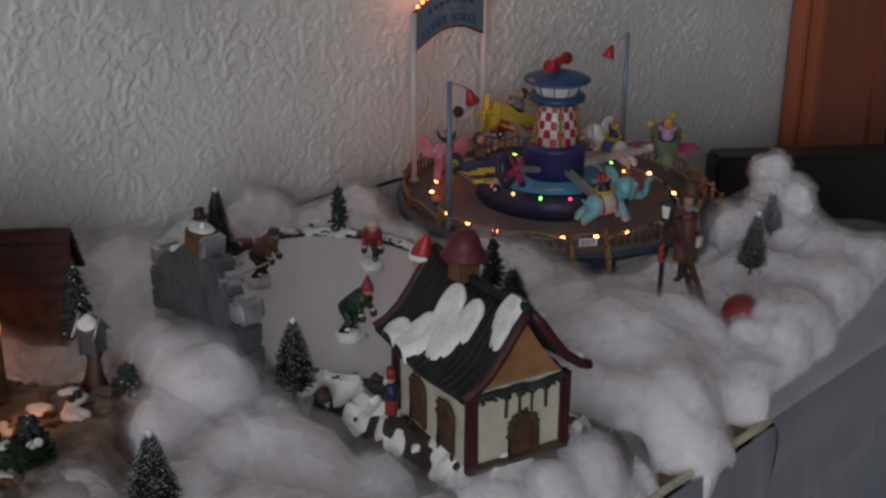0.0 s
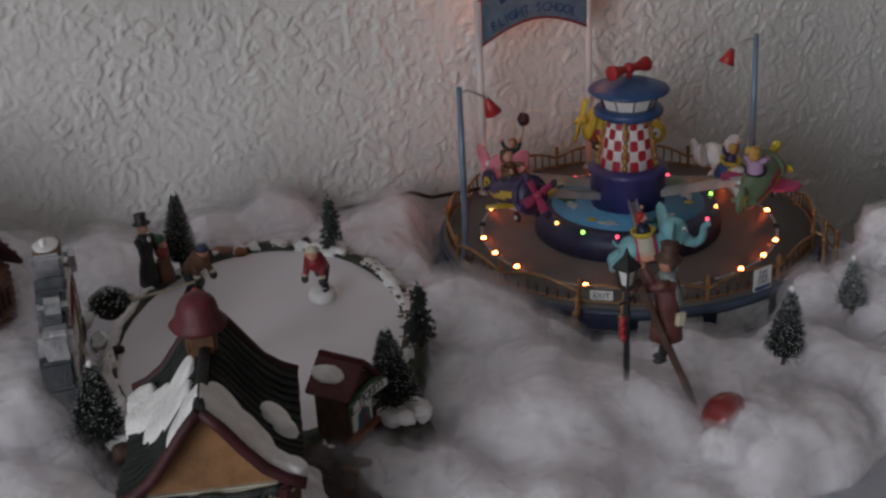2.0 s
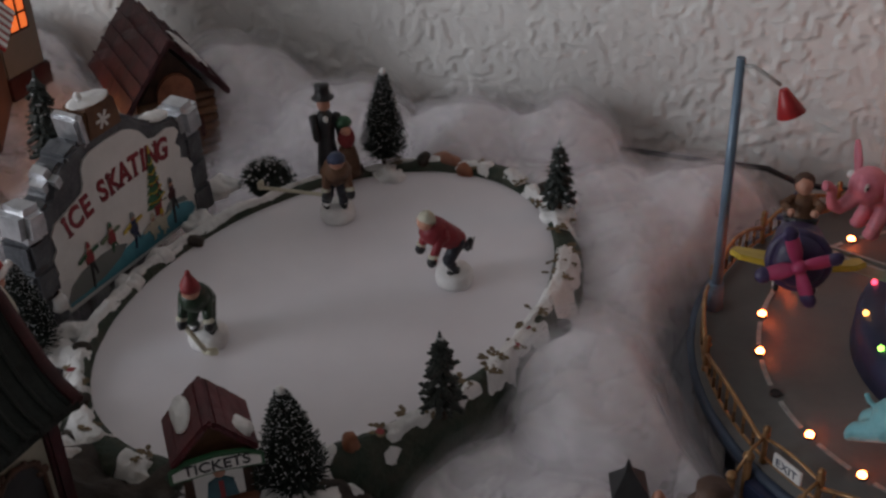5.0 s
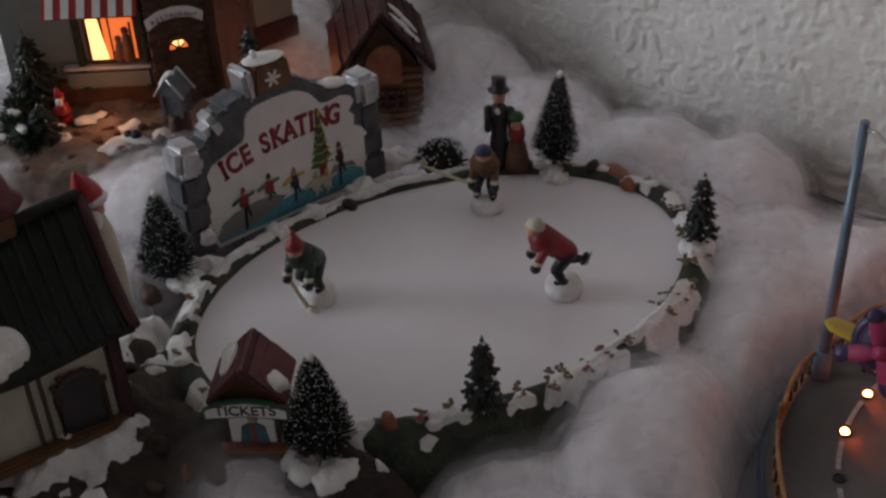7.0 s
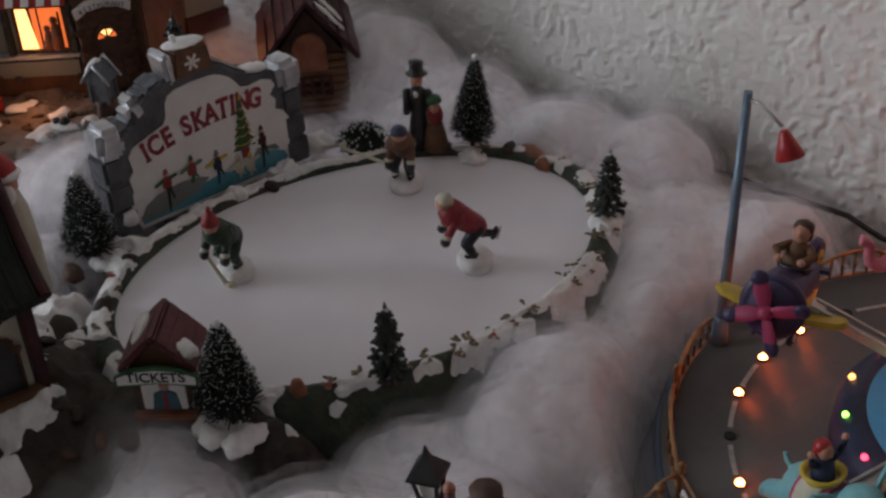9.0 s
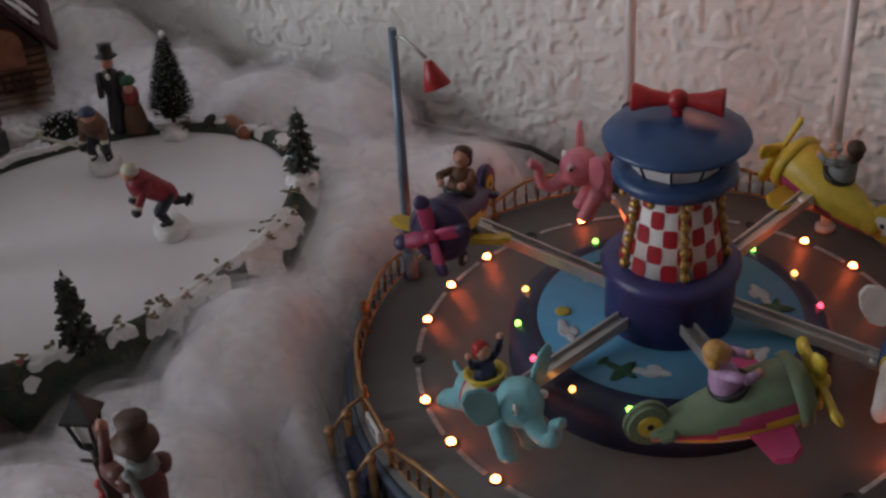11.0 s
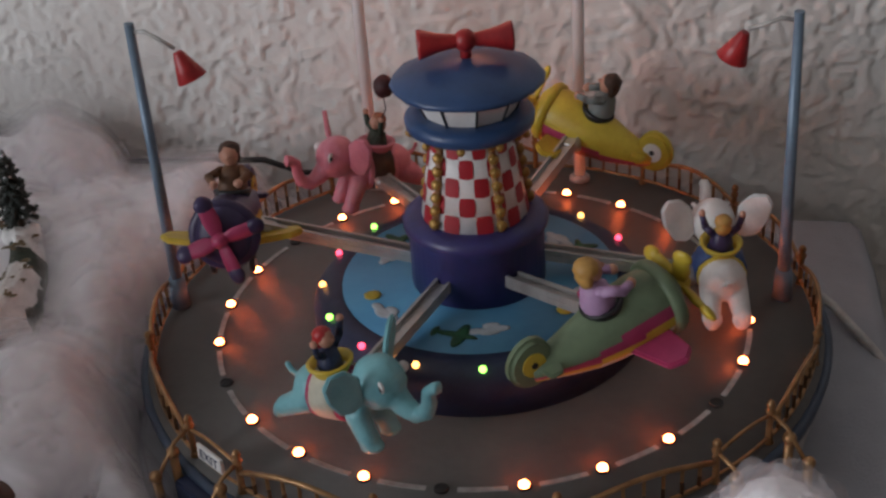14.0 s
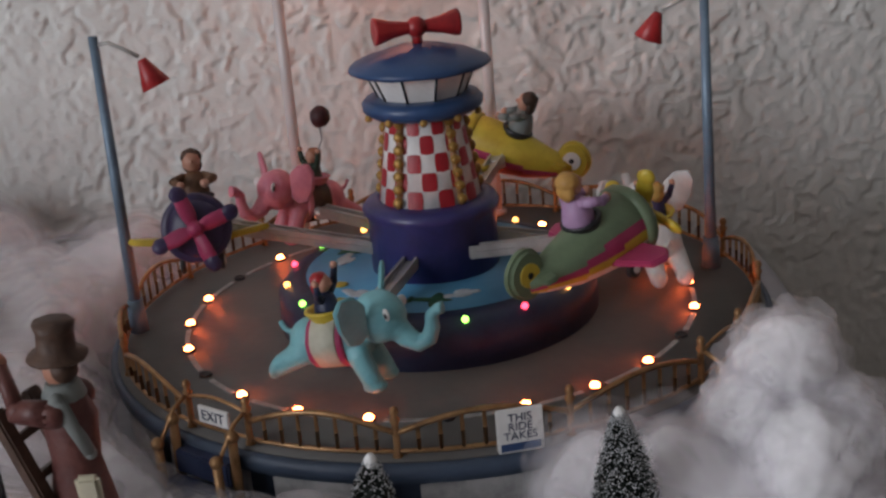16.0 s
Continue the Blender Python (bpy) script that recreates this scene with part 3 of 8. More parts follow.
def cotton():
    step = 0.0022
    xs, ys = np.arange(-0.05, 0.905, step), np.arange(TY0 - 0.024, TY1 + 0.002, step)
    X, Y = np.meshgrid(xs, ys)
    rng = np.random.RandomState(4)
    lumps = []
    for gx in np.arange(-0.05, 0.90, 0.044):
        for gy in np.arange(0.358, 0.75, 0.044):
            lumps.append((gx + rng.uniform(-0.020, 0.020), gy + rng.uniform(-0.020, 0.020), rng.uniform(0.026, 0.046), rng.uniform(-0.009, 0.010)))
    lumps += [(0.868, 0.478, 0.028, 0.012), (0.845, 0.465, 0.022, 0.012), (0.888, 0.462, 0.02, 0.014), (0.405, 0.468, 0.036, 0.010), (0.36, 0.42, 0.045, 0.012), (0.43, 0.43, 0.025, 0.004),
              (0.72, 0.392, 0.026, 0.010), (0.755, 0.40, 0.022, 0.006), (0.79, 0.435, 0.024, 0.004), (0.65, 0.70, 0.03, 0.004), (0.672, 0.372, 0.026, 0.002), (0.705, 0.386, 0.022, 0.004)]
    H = np.full(X.shape, -0.02)
    for x, y, r, dz in lumps:
        top = float(level(np.array(x), np.array(y))) + dz
        d2 = ((X - x) ** 2 + (Y - y) ** 2) / r**2
        dome = top - 0.95 * r + 0.95 * r * np.sqrt(np.clip(1 - d2, 0, 1)) - 0.02 * np.clip(d2 - 1, 0, 4)
        k = 0.011
        a = np.clip(0.5 + 0.5 * (H - dome) / k, 0, 1)
        H = dome * (1 - a) + H * a + k * a * (1 - a)
    H -= 0.0055
    H += 0.0034 * value_noise(X * 42 + 0.6 * value_noise(X * 30, Y * 30, 34), Y * 42, 30) + 0.0021 * value_noise(X * 88, Y * 88 + 0.7 * value_noise(X * 60, Y * 60, 39), 31) + 0.0008 * value_noise(X * 190, Y * 190, 32) + 0.0002 * value_noise(X * 380, Y * 380, 33)
    # hollows in which the models stand
    rho = rink_rho(X, Y)
    rd = np.hypot(X - RIDE_C[0], Y - RIDE_C[1])
    hx, hy = X - 0.475, Y - 0.425
    hd = np.maximum(np.abs(hx * 0.966 - hy * 0.259) - 0.034, np.abs(hx * 0.259 + hy * 0.966) - 0.066)
    yd = np.maximum(np.abs((X - 0.325) * 0.68 - (Y - 0.545) * 0.73) - 0.045, np.abs((X - 0.325) * 0.73 + (Y - 0.545) * 0.68) - 0.045)

    def hollow(Z, lift=0.0):
        Z = np.minimum(Z, 0.034 + lift + np.clip(rho - 1.11, 0, 1) * 0.60)
        Z = np.minimum(Z, -0.004 + lift + np.clip(rd - RIDE_R - 0.004, 0, 1) * 2.6)
        Z = np.minimum(Z, 0.030 + lift + np.clip(hd, 0, 1) * 1.2)
        return np.minimum(Z, 0.026 + lift + np.clip(yd, 0, 1) * 1.6)

    H = hollow(H)
    # billows that lap over the yard and the sign's back
    for x, y, z, r in ((0.402, 0.529, 0.073, 0.027), (0.407, 0.556, 0.069, 0.024), (0.412, 0.585, 0.062, 0.020), (0.822, 0.488, 0.045, 0.019), (0.840, 0.480, 0.050, 0.019), (0.310, 0.500, 0.054, 0.020), (0.377, 0.523, 0.058, 0.022), (0.300, 0.496, 0.047, 0.022), (0.350, 0.478, 0.050, 0.024), (0.385, 0.487, 0.050, 0.024), (0.418, 0.500, 0.052, 0.016), (0.395, 0.575, 0.050, 0.018), (0.476, 0.363, 0.049, 0.017), (0.503, 0.366, 0.047, 0.018), (0.448, 0.374, 0.050, 0.017)):
        dome = z - 0.9 * r + 0.9 * r * np.sqrt(np.clip(1 - ((X - x) ** 2 + (Y - y) ** 2) / r**2, 0, 1)) - 0.0055
        dome = np.where((X - x) ** 2 + (Y - y) ** 2 < r**2, dome + 0.0024 * value_noise(X * 85, Y * 85, 37) + 0.0014 * value_noise(X * 170, Y * 170, 38), -1)
        H = np.maximum(H, dome)
    H -= 0.04 * np.clip((X - 0.885) / 0.02, 0, 1)
    # the front edge hangs a little over the table, but for two bare places
    bare = np.exp(-(((X - 0.632) / 0.013) ** 2)) + np.exp(-(((X - 0.568) / 0.012) ** 2))
    edge = np.clip((TY0 + 0.010 - Y) / 0.026, 0, 1)
    H -= 0.040 * edge**2 * (1 + value_noise(X * 30, Y * 30, 35) * 0.5) + 0.035 * np.clip(bare, 0, 1) * np.clip((TY0 + 0.026 - Y) / 0.014, 0, 1)
    front = np.interp(X, [0.0, 0.655, 0.70, 0.75, 0.82, 0.91], [0.30, 0.33, 0.360, 0.374, 0.388, 0.400]) + 0.006 * value_noise(X * 40, 0 * Y, 36)
    H = np.where(X > 0.66, np.minimum(H, -0.003 + np.sqrt(np.clip(Y - front, 0, 1)) * 0.30), H)
    Y = np.maximum(Y, np.maximum(np.interp(X, [0.54, 0.60, 0.650, 0.67], [TY0 - 0.015, TY0 - 0.009, TY0 - 0.003, TY0 + 0.010]), TY0 - 0.020 + 0.022 * np.clip(bare * 1.3, 0, 1)))
    ob = new("cotton_snow", grid_mesh("cotton_snow", np.stack([X, Y, H], -1), ["cotton"]))
    tagged(ob, "fluffy white cotton batting laid out as snow", "cotton snow", kind="stuff")
    gy, gx = np.gradient(H, step)
    ln = np.sqrt(1 + gx**2 + gy**2)
    # airy outer layers
    show = slice(int(0.22 / step), None)
    loose = np.clip((H + 0.004) / 0.015, 0, 1)
    for k, off in enumerate((0.0014, 0.0029, 0.0046, 0.0066, 0.0090)):
        o = off * loose * (0.9 + 0.45 * value_noise(X * 50 + 5 * k, Y * 50, 40) + 0.30 * value_noise(X * 110 + 9 * k, Y * 110, 50 + k))
        lay = np.stack([X - gx / ln * o, Y - gy / ln * o, np.maximum(np.minimum(hollow(H + o / ln - 0.0004, 0.004), H + o), np.where(H > hollow(H), H + o / ln - 0.0004, -1))], -1)
        me = grid_mesh("airy_layer", lay[:, show], ["wisp%d" % k])
        l = new("airy_layer", me)
        l.parent = ob
        tagged(l, kind="stuff")
    # loose fibres
    N = 9000
    ix, iy = rng.randint(1, len(xs) - 1, N), rng.randint(1, len(ys) - 1, N)
    keep = (H[iy, ix] > 0.006) & (xs[ix] > 0.25)
    ix, iy = ix[keep], iy[keep]
    n = len(ix)
    base = np.stack([xs[ix] + rng.uniform(-1, 1, n) * step, ys[iy] + rng.uniform(-1, 1, n) * step, H[iy, ix] + rng.uniform(0, 0.003, n)], -1)
    nrm = np.stack([-gx[iy, ix], -gy[iy, ix], np.ones(n)], -1)
    nrm /= np.linalg.norm(nrm, axis=1)[:, None]
    d = rng.normal(size=(n, 3))
    d /= np.linalg.norm(d, axis=1)[:, None]
    d = d + nrm * 0.25
    curl = rng.normal(size=(n, 3)) * 0.8
    ln = rng.uniform(0.0015, 0.0045, n)[:, None]
    w = np.cross(d, rng.normal(size=(n, 3)))
    w *= 0.00002 / np.linalg.norm(w, axis=1)[:, None]
    mid, tip = base + d * ln * 0.5, base + (d + curl * 0.6) * ln
    V = np.stack([base - w, base + w, mid + w, mid - w, tip], 1).reshape(-1, 3)
    q = np.arange(n)[:, None] * 5
    F = (q + np.array([[0, 1, 2, 3]])).tolist() + (q + np.array([[3, 2, 4]])).tolist()
    me = bpy.data.meshes.new("loose_fibre")
    me.from_pydata(V.tolist(), [], F)
    me.materials.append(M["fibre"])
    f = new("loose_fibre", me)
    f.parent = ob
    tagged(f, kind="stuff")


cotton()


def cotton_tuft(balls, seed):
    """Loose ball of batting pulled up above the rest."""
    thing = bpy.data.objects["cotton_snow"]
    for k, grow in enumerate((0.0, 0.0012, 0.0026, 0.0044)):
        b = Build().use("cotton" if k == 0 else "wisp%d" % (k - 1))
        for x, y, z, r in balls:
            made = bmesh.ops.create_icosphere(b.bm, subdivisions=5, radius=r, matrix=Matrix.Translation((x, y, z)))["verts"]
            c = Vector((x, y, z))
            for v in made:
                d = (v.co - c).normalized()
                q = v.co * 1.0 + Vector((seed, 0, 0))
                bulge = 0.0030 * noise.noise(q * 75) + 0.0018 * noise.noise(q * 170) + 0.0010 * noise.noise(q * 360) + 0.0006 * noise.noise(q * 800 + Vector((k, 0, 0)))
                v.co += d * (bulge + grow * (0.8 + 1.1 * noise.noise(q * 210 + Vector((0, 3.0 * k, 0)))))
            for f in {f for v in made for f in v.link_faces}:
                f.smooth, f.material_index = True, b.now
        tagged(b.part("tuft" if k == 0 else "airy_layer", thing), kind="stuff")


cotton_tuft(((0.8665, 0.4915, 0.0560, 0.0128), (0.857, 0.486, 0.045, 0.0120), (0.876, 0.482, 0.042, 0.0130), (0.868, 0.474, 0.039, 0.0150)), 2.0)
cotton_tuft(((0.7135, 0.4000, 0.0235, 0.0125), (0.7005, 0.3980, 0.0175, 0.0115), (0.7255, 0.4040, 0.0225, 0.0120), (0.712, 0.390, 0.0120, 0.0130)), 5.0)


# ---- trees ----
def brush_tree(x, y, tip, height, r, seed, label, frosty=0.22):
    """Bottle-brush fir: a wire stem with bristles and frost."""
    rng = random.Random(seed)
    ob = empty("bottle_brush_tree", pose(x, y, tip - height, rng.uniform(-3, 3), rng.uniform(-3, 3), 0), label, "miniature tree", "bottle-brush trees")
    Build().use("bark").limb((0, 0, -0.002), (0, 0, height * 0.97), 0.0011, 0.0005).part("trunk", ob)
    V, F, I = [], [], []
    n = 2600
    for i in range(n):
        t = (i + rng.random()) / n
        z = height * (0.08 + 0.9 * t)
        a = i * 2.39996 + rng.uniform(-0.3, 0.3)
        R = r * (1 - t) ** 0.75 * rng.uniform(0.72, 1.08) + 0.0012
        d = Vector((math.cos(a), math.sin(a), rng.uniform(0.05, 0.55)))
        side = Vector((-math.sin(a), math.cos(a), rng.uniform(-0.4, 0.4))) * 0.00028
        p = Vector((0, 0, z))
        q = p + d * R
        k = len(V)
        V += [p - side, p + side, q + side * 0.8, q - side * 0.8]
        F.append((k, k + 1, k + 2, k + 3))
        I.append(0)
        if rng.random() < frosty * 1.7:
            s = rng.uniform(0.00016, 0.00040)
            k = len(V)
            V += [q + Vector((s, 0, 0)), q + Vector((-s * 0.5, s, 0)), q + Vector((-s * 0.5, -s, 0)), q + Vector((0, 0, s * 1.2))]
            F += [(k, k + 1, k + 3), (k + 1, k + 2, k + 3), (k + 2, k, k + 3), (k, k + 2, k + 1)]
            I += [1] * 4
    me = bpy.data.meshes.new("crown")
    me.from_pydata(V, [], F)
    me.materials.append(M["bristle"])
    me.materials.append(M["frost"])
    me.polygons.foreach_set("material_index", I)
    c = new("crown", me)
    c.parent = ob
    core = Build().use("bristle").lathe([(r * 0.55, height * 0.1), (r * 0.42, height * 0.4), (r * 0.2, height * 0.75), (0.0003, height * 0.97)], 12).rough(0.001, 300)
    core.part("core", ob)
    if frosty > 0.12:
        Build().use("snow").ball((0.0015, 0.0015, 0.002), pose(0, 0, height * 0.985), 8, 6).part("snow_tip", ob)
    return ob


def resin_tree(x, y, tip, height, r, seed, label):
    """Cast fir with drooping tiers."""
    rng = random.Random(seed)
    ob = empty("resin_fir_tree", pose(x, y, tip - height), label, "miniature tree", "cast fir trees")
    Build().use("bark").cone(0.0016, 0.0012, height * 0.3, pose(0, 0, -0.001), 10).part("trunk", ob)
    b = Build().use("resin_green")
    tiers = 8
    for i in range(tiers):
        t = i / tiers
        z, R = height * (0.14 + 0.78 * t), r * (1 - t) ** 0.7 + 0.0008
        k = 8
        for j in range(k):
            a = 2 * math.pi * (j + 0.5 * i) / k + rng.uniform(-0.25, 0.25)
            rr = R * rng.uniform(0.78, 1.12)
            tip_ = Vector((rr * math.cos(a), rr * math.sin(a), z + rng.uniform(-0.0012, 0.0012)))
            b.limb((0, 0, z + height * 0.07), tip_, R * 0.26 + 0.0006, 0.0008, 6, False)
            for _ in range(3):  # needles clumped at the twig's end
                b.clump(tip_ + Vector((rng.uniform(-1, 1), rng.uniform(-1, 1), rng.uniform(-0.8, 0.8))) * 0.0012, rng.uniform(0.0007, 0.0014))
    b.cone(0.0016, 0.0002, height * 0.16, pose(0, 0, height * 0.84), 8)
    b.part("crown", ob)
    s = Build().use("frost")
    for i in range(26):
        t = rng.random()
        a, R = rng.uniform(0, 6.28), r * (1 - t) ** 0.8
        s.ball((0.0009, 0.0009, 0.0005), pose(R * 0.85 * math.cos(a), R * 0.85 * math.sin(a), height * (0.17 + 0.78 * t)), 6, 4)
    s.part("snow_fleck", ob)
    return ob


# ---- ice rink ----
ICE_Z = 0.0397


def rink_xy(a, k=1.0):
    u, v = k * RINK_A * math.cos(a), k * RINK_B * math.sin(a)
    return RINK_C[0] + u * math.cos(RINK_T) - v * math.sin(RINK_T), RINK_C[1] + u * math.sin(RINK_T) + v * math.cos(RINK_T)


def ice_rink():
    rink = empty("ice_rink", pose(RINK_C[0], RINK_C[1], 0), "oval white ice rink model with a snowy rocky rim", "ice rink")
    inv = Matrix.Translation((-RINK_C[0], -RINK_C[1], 0))
    n = 96
    b = Build().use("ice").prism([rink_xy(2 * math.pi * i / n, 1.01) for i in range(n)], ICE_Z - 0.004, inv @ pose(0, 0, 0.004))
    b.part("ice_sheet", rink)
    # the rim: a lumpy ring
    b = Build().use("moss")
    rings = []
    prof = ((0.995, ICE_Z - 0.006), (1.0, ICE_Z + 0.0012), (1.035, ICE_Z + 0.0030), (1.085, ICE_Z + 0.0018), (1.13, ICE_Z - 0.006), (1.17, ICE_Z - 0.018), (1.18, 0.0))
    m = 220
    for i in range(m):
        a = 2 * math.pi * i / m
        x0, y0 = rink_xy(a)
        w = noise.noise(Vector((x0 * 60, y0 * 60, 0)))
        w2 = noise.noise(Vector((x0 * 170, y0 * 170, 3)))
        row = []
        for k, (s, z) in enumerate(prof):
            x, y = rink_xy(a, s + (0.012 * w + 0.008 * w2 if k > 0 else 0) * min(k, 3) * 0.5)
            up = (0.0016 * w + 0.0018 * w2 * math.sin(k * 1.7)) if 0 < k < 5 else 0
            row.append(b.bm.verts.new((x - RINK_C[0], y - RINK_C[1], z + up)))
        rings.append(row)
    for i in range(m):
        p, q = rings[i], rings[(i + 1) % m]
        for k in range(len(prof) - 1):
            f = b.bm.faces.new((p[k], q[k], q[k + 1], p[k + 1]))
            f.smooth = True
    b.part("rim", rink, "dark green and brown rim")
    rng = random.Random(11)

    def rim_at(a, c):
        """A place on the rim: angle in degrees, c from 0 (ice) to 6 (foot)."""
        ks = range(len(prof))
        s_, z = np.interp(c, ks, [p[0] for p in prof]), np.interp(c, ks, [p[1] for p in prof])
        x0, y0 = rink_xy(math.radians(a))
        w, w2 = noise.noise(Vector((x0 * 60, y0 * 60, 0))), noise.noise(Vector((x0 * 170, y0 * 170, 3)))
        x, y = rink_xy(math.radians(a), s_ + (0.012 * w + 0.008 * w2) * min(c, 3) * 0.5)
        up = (0.0016 * w + 0.0018 * w2 * math.sin(c * 1.7)) * min(c, 1) * np.clip(5 - c, 0, 1)
        return x - RINK_C[0], y - RINK_C[1], z + up

    def rim_snow(a0, a1, c0, c1, seed):
        """A flat, wavy-edged field of painted snow that follows the rim."""
        na, nc = max(6, int((a1 - a0 + 8) / 0.5)), int((c1 - c0 + 1.8) / 0.12)
        ang, cs = np.linspace(a0 - 4, a1 + 4, na), np.linspace(max(0.3, c0 - 0.9), min(5.9, c1 + 0.9), nc)
        A, C = np.meshgrid(ang, cs)
        d = np.minimum(np.minimum(A - a0, a1 - A) * 0.0016, np.minimum(C - c0, c1 - C) * 0.0036)
        d = d + 0.0024 * value_noise(A * 0.16, C * 0.9, seed) + 0.0014 * value_noise(A * 0.5, C * 2.2, seed + 1)
        lift = np.clip(d / 0.0012, -0.7, 1) * 0.0016 + 0.0005 * value_noise(A * 1.2, C * 4, seed + 2)
        sn = Build().use("snow")
        vs = [[sn.bm.verts.new(Vector(rim_at(A[q, p], C[q, p])) + Vector((0, 0, lift[q, p]))) for p in range(na)] for q in range(nc)]
        for q in range(nc - 1):
            for p in range(na - 1):
                if d[q : q + 2, p : p + 2].max() > -0.0006:
                    sn.bm.faces.new((vs[q][p], vs[q + 1][p], vs[q + 1][p + 1], vs[q][p + 1])).smooth = True
        sn.part("snow_patch", rink, "white painted snow")

    fields = [(-138, -127, 1.6, 4.4), (-117, -102, 1.6, 3.7), (-101, -96, 2.0, 3.2), (-93, -76, 0.8, 3.7), (-80, -62, 0.7, 2.7), (-68, -47, 0.9, 4.1), (-38, -29, 1.4, 4.4), (-24, -12, 1.0, 2.8), (-8, -1, 1.8, 3.6), (6, 16, 1.5, 4.0), (21, 27, 2.2, 3.8),
              (32, 44, 1.8, 4.2), (50, 66, 1.8, 5.0), (66, 92, 1.7, 5.2), (91, 116, 1.8, 5.2), (116, 136, 1.8, 5.0), (140, 154, 1.3, 4.2), (162, 174, 1.8, 4.0), (-176, -166, 1.4, 3.6), (-158, -147, 2.0, 4.2)]
    for i, f in enumerate(fields):
        rim_snow(*f, 70 + 3 * i)
    # dry leaf sprigs, berries and small stones lying on the snow
    for i, (a, c) in enumerate(((-118, 2.2), (-112, 1.6), (-108, 2.6), (-98, 2.2), (-92, 2.8), (-88, 2.0), (-78, 1.8), (-58, 2.0), (-54, 3.0), (-50, 2.4), (-38, 2.0), (-26, 2.4), (-22, 1.6), (-8, 2.0), (10, 2.4), (36, 2.4), (-104, 2.0), (-90, 1.6), (-84, 2.6), (-72, 1.8), (-60, 2.8), (-52, 1.8), (-46, 2.8), (-34, 3.0), (146, 2.4), (152, 1.8), (170, 2.2), (-170, 2.0))):
        sp = Build().use("shrub")
        for k in range(rng.randint(6, 10)):
            t = rng.uniform(0, 6.28)
            p = Vector((rng.uniform(-0.003, 0.003), rng.uniform(-0.0014, 0.0014), rng.uniform(0, 0.0018)))
            q = p + Vector((math.cos(t), math.sin(t), rng.uniform(-0.1, 0.5))) * rng.uniform(0.0008, 0.0018)
            sp.limb(p, q, rng.uniform(0.0003, 0.0006), 0.0002, 5)
            sp.ball((0.0014, 0.0009, 0.0004), Matrix.Translation(q) @ pose(0, 0, 0, 0, rng.uniform(-40, 40), math.degrees(t)), 7, 5)
        if i % 6 == 0:
            sp.use("dullred").ball((0.0017, 0.0014, 0.0012), pose(0.001, 0, 0.0016), 8, 6)
        x, y, z = rim_at(a, c)
        sp.rough(0.0003, 900, i).part("leaf_sprig", rink, "dry brown leaf sprig", pose(x, y, z + 0.0010, 0, 0, a + 72) @ Matrix.Diagonal((1.1, 1.1, 0.22, 1)))
    for i, (a, c) in enumerate(((-142, 2.0), (-70, 4.0), (-16, 3.0), (28, 2.2), (47, 2.0), (94, 1.2), (138, 2.4), (160, 2.0))):
        x, y, z = rim_at(a, c)
        Build().use("rock").ball((0.0042, 0.003, 0.0024), None, 10, 7).rough(0.0018, 300, i).part("rock", rink, m=pose(x, y, z + 0.0005, 0, 0, a + 80))
    # brown logs and stones
    for (x, y, z), s, yaw, key in (((0.537, 0.681, 0.0415), (0.0085, 0.0042, 0.0035), -20, "rust"), ((0.547, 0.676, 0.041), (0.005, 0.0035, 0.003), -30, "rust"), ((RINK_C[0] + rim_at(-124, 2.4)[0], RINK_C[1] + rim_at(-124, 2.4)[1], 0.0425), (0.0032, 0.003, 0.0050), 0, "rust"), ((0.444, 0.488, 0.042), (0.005, 0.004, 0.0045), 10, "darkbrown")):
        Build().use(key).ball(s, None, 12, 8).rough(0.0014, 300, x).part("stone", rink, m=pose(x - RINK_C[0], y - RINK_C[1], z, 0, 0, yaw))
    # rocky ground with snow towards the house and the booth
    gxs, gys = np.linspace(0.428, 0.598, 60), np.linspace(0.355, 0.500, 52)
    GX, GY = np.meshgrid(gxs, gys)
    e = np.clip(np.minimum(np.minimum(GX - 0.428, 0.598 - GX), np.minimum(GY - 0.355, 0.5 - GY)) / 0.02, 0, 1)
    hd = np.clip((GX - 0.50) * 0.966 - (GY - 0.45) * 0.259, -0.06, 0.1)
    GZ = 0.037 + 0.010 * np.clip((0.47 - GY) / 0.03, 0, 1) * np.clip(1 - hd * 22, 0, 1) + 0.0040 * value_noise(GX * 100, GY * 100, 41) + 0.0034 * value_noise(GX * 230, GY * 230, 42)
    corner = np.clip((GX - 0.515) * 14, 0, 1) * np.clip((0.452 - GY + (GX - 0.53) * 0.5) * 40, 0, 1)
    GZ = GZ - 0.04 * (1 - e) - 0.035 * corner - 0.03 * np.clip((GX - 0.566) / 0.008, 0, 1) * np.clip((0.466 - GY) / 0.008, 0, 1)
    rr = rink_rho(GX, GY)
    GZ = np.where(rr < 1.02, 0.02, GZ)
    me = grid_mesh("rocky_ground", np.stack([GX - RINK_C[0], GY - RINK_C[1], GZ], -1), ["rock"])
    g = new("rocky_ground", me)
    g.parent = rink
    tagged(g, "dark brown stony ground")
    fx, fy = np.linspace(0.430, 0.596, 250), np.linspace(0.357, 0.498, 212)
    FX, FY = np.meshgrid(fx, fy)
    gi = np.interp(FY, gys, np.arange(len(gys)))
    gj = np.interp(FX, gxs, np.arange(len(gxs)))
    i0, j0 = np.clip(gi.astype(int), 0, len(gys) - 2), np.clip(gj.astype(int), 0, len(gxs) - 2)
    fi, fj = gi - i0, gj - j0
    base = (GZ[i0, j0] * (1 - fj) + GZ[i0, j0 + 1] * fj) * (1 - fi) + (GZ[i0 + 1, j0] * (1 - fj) + GZ[i0 + 1, j0 + 1] * fj) * fi
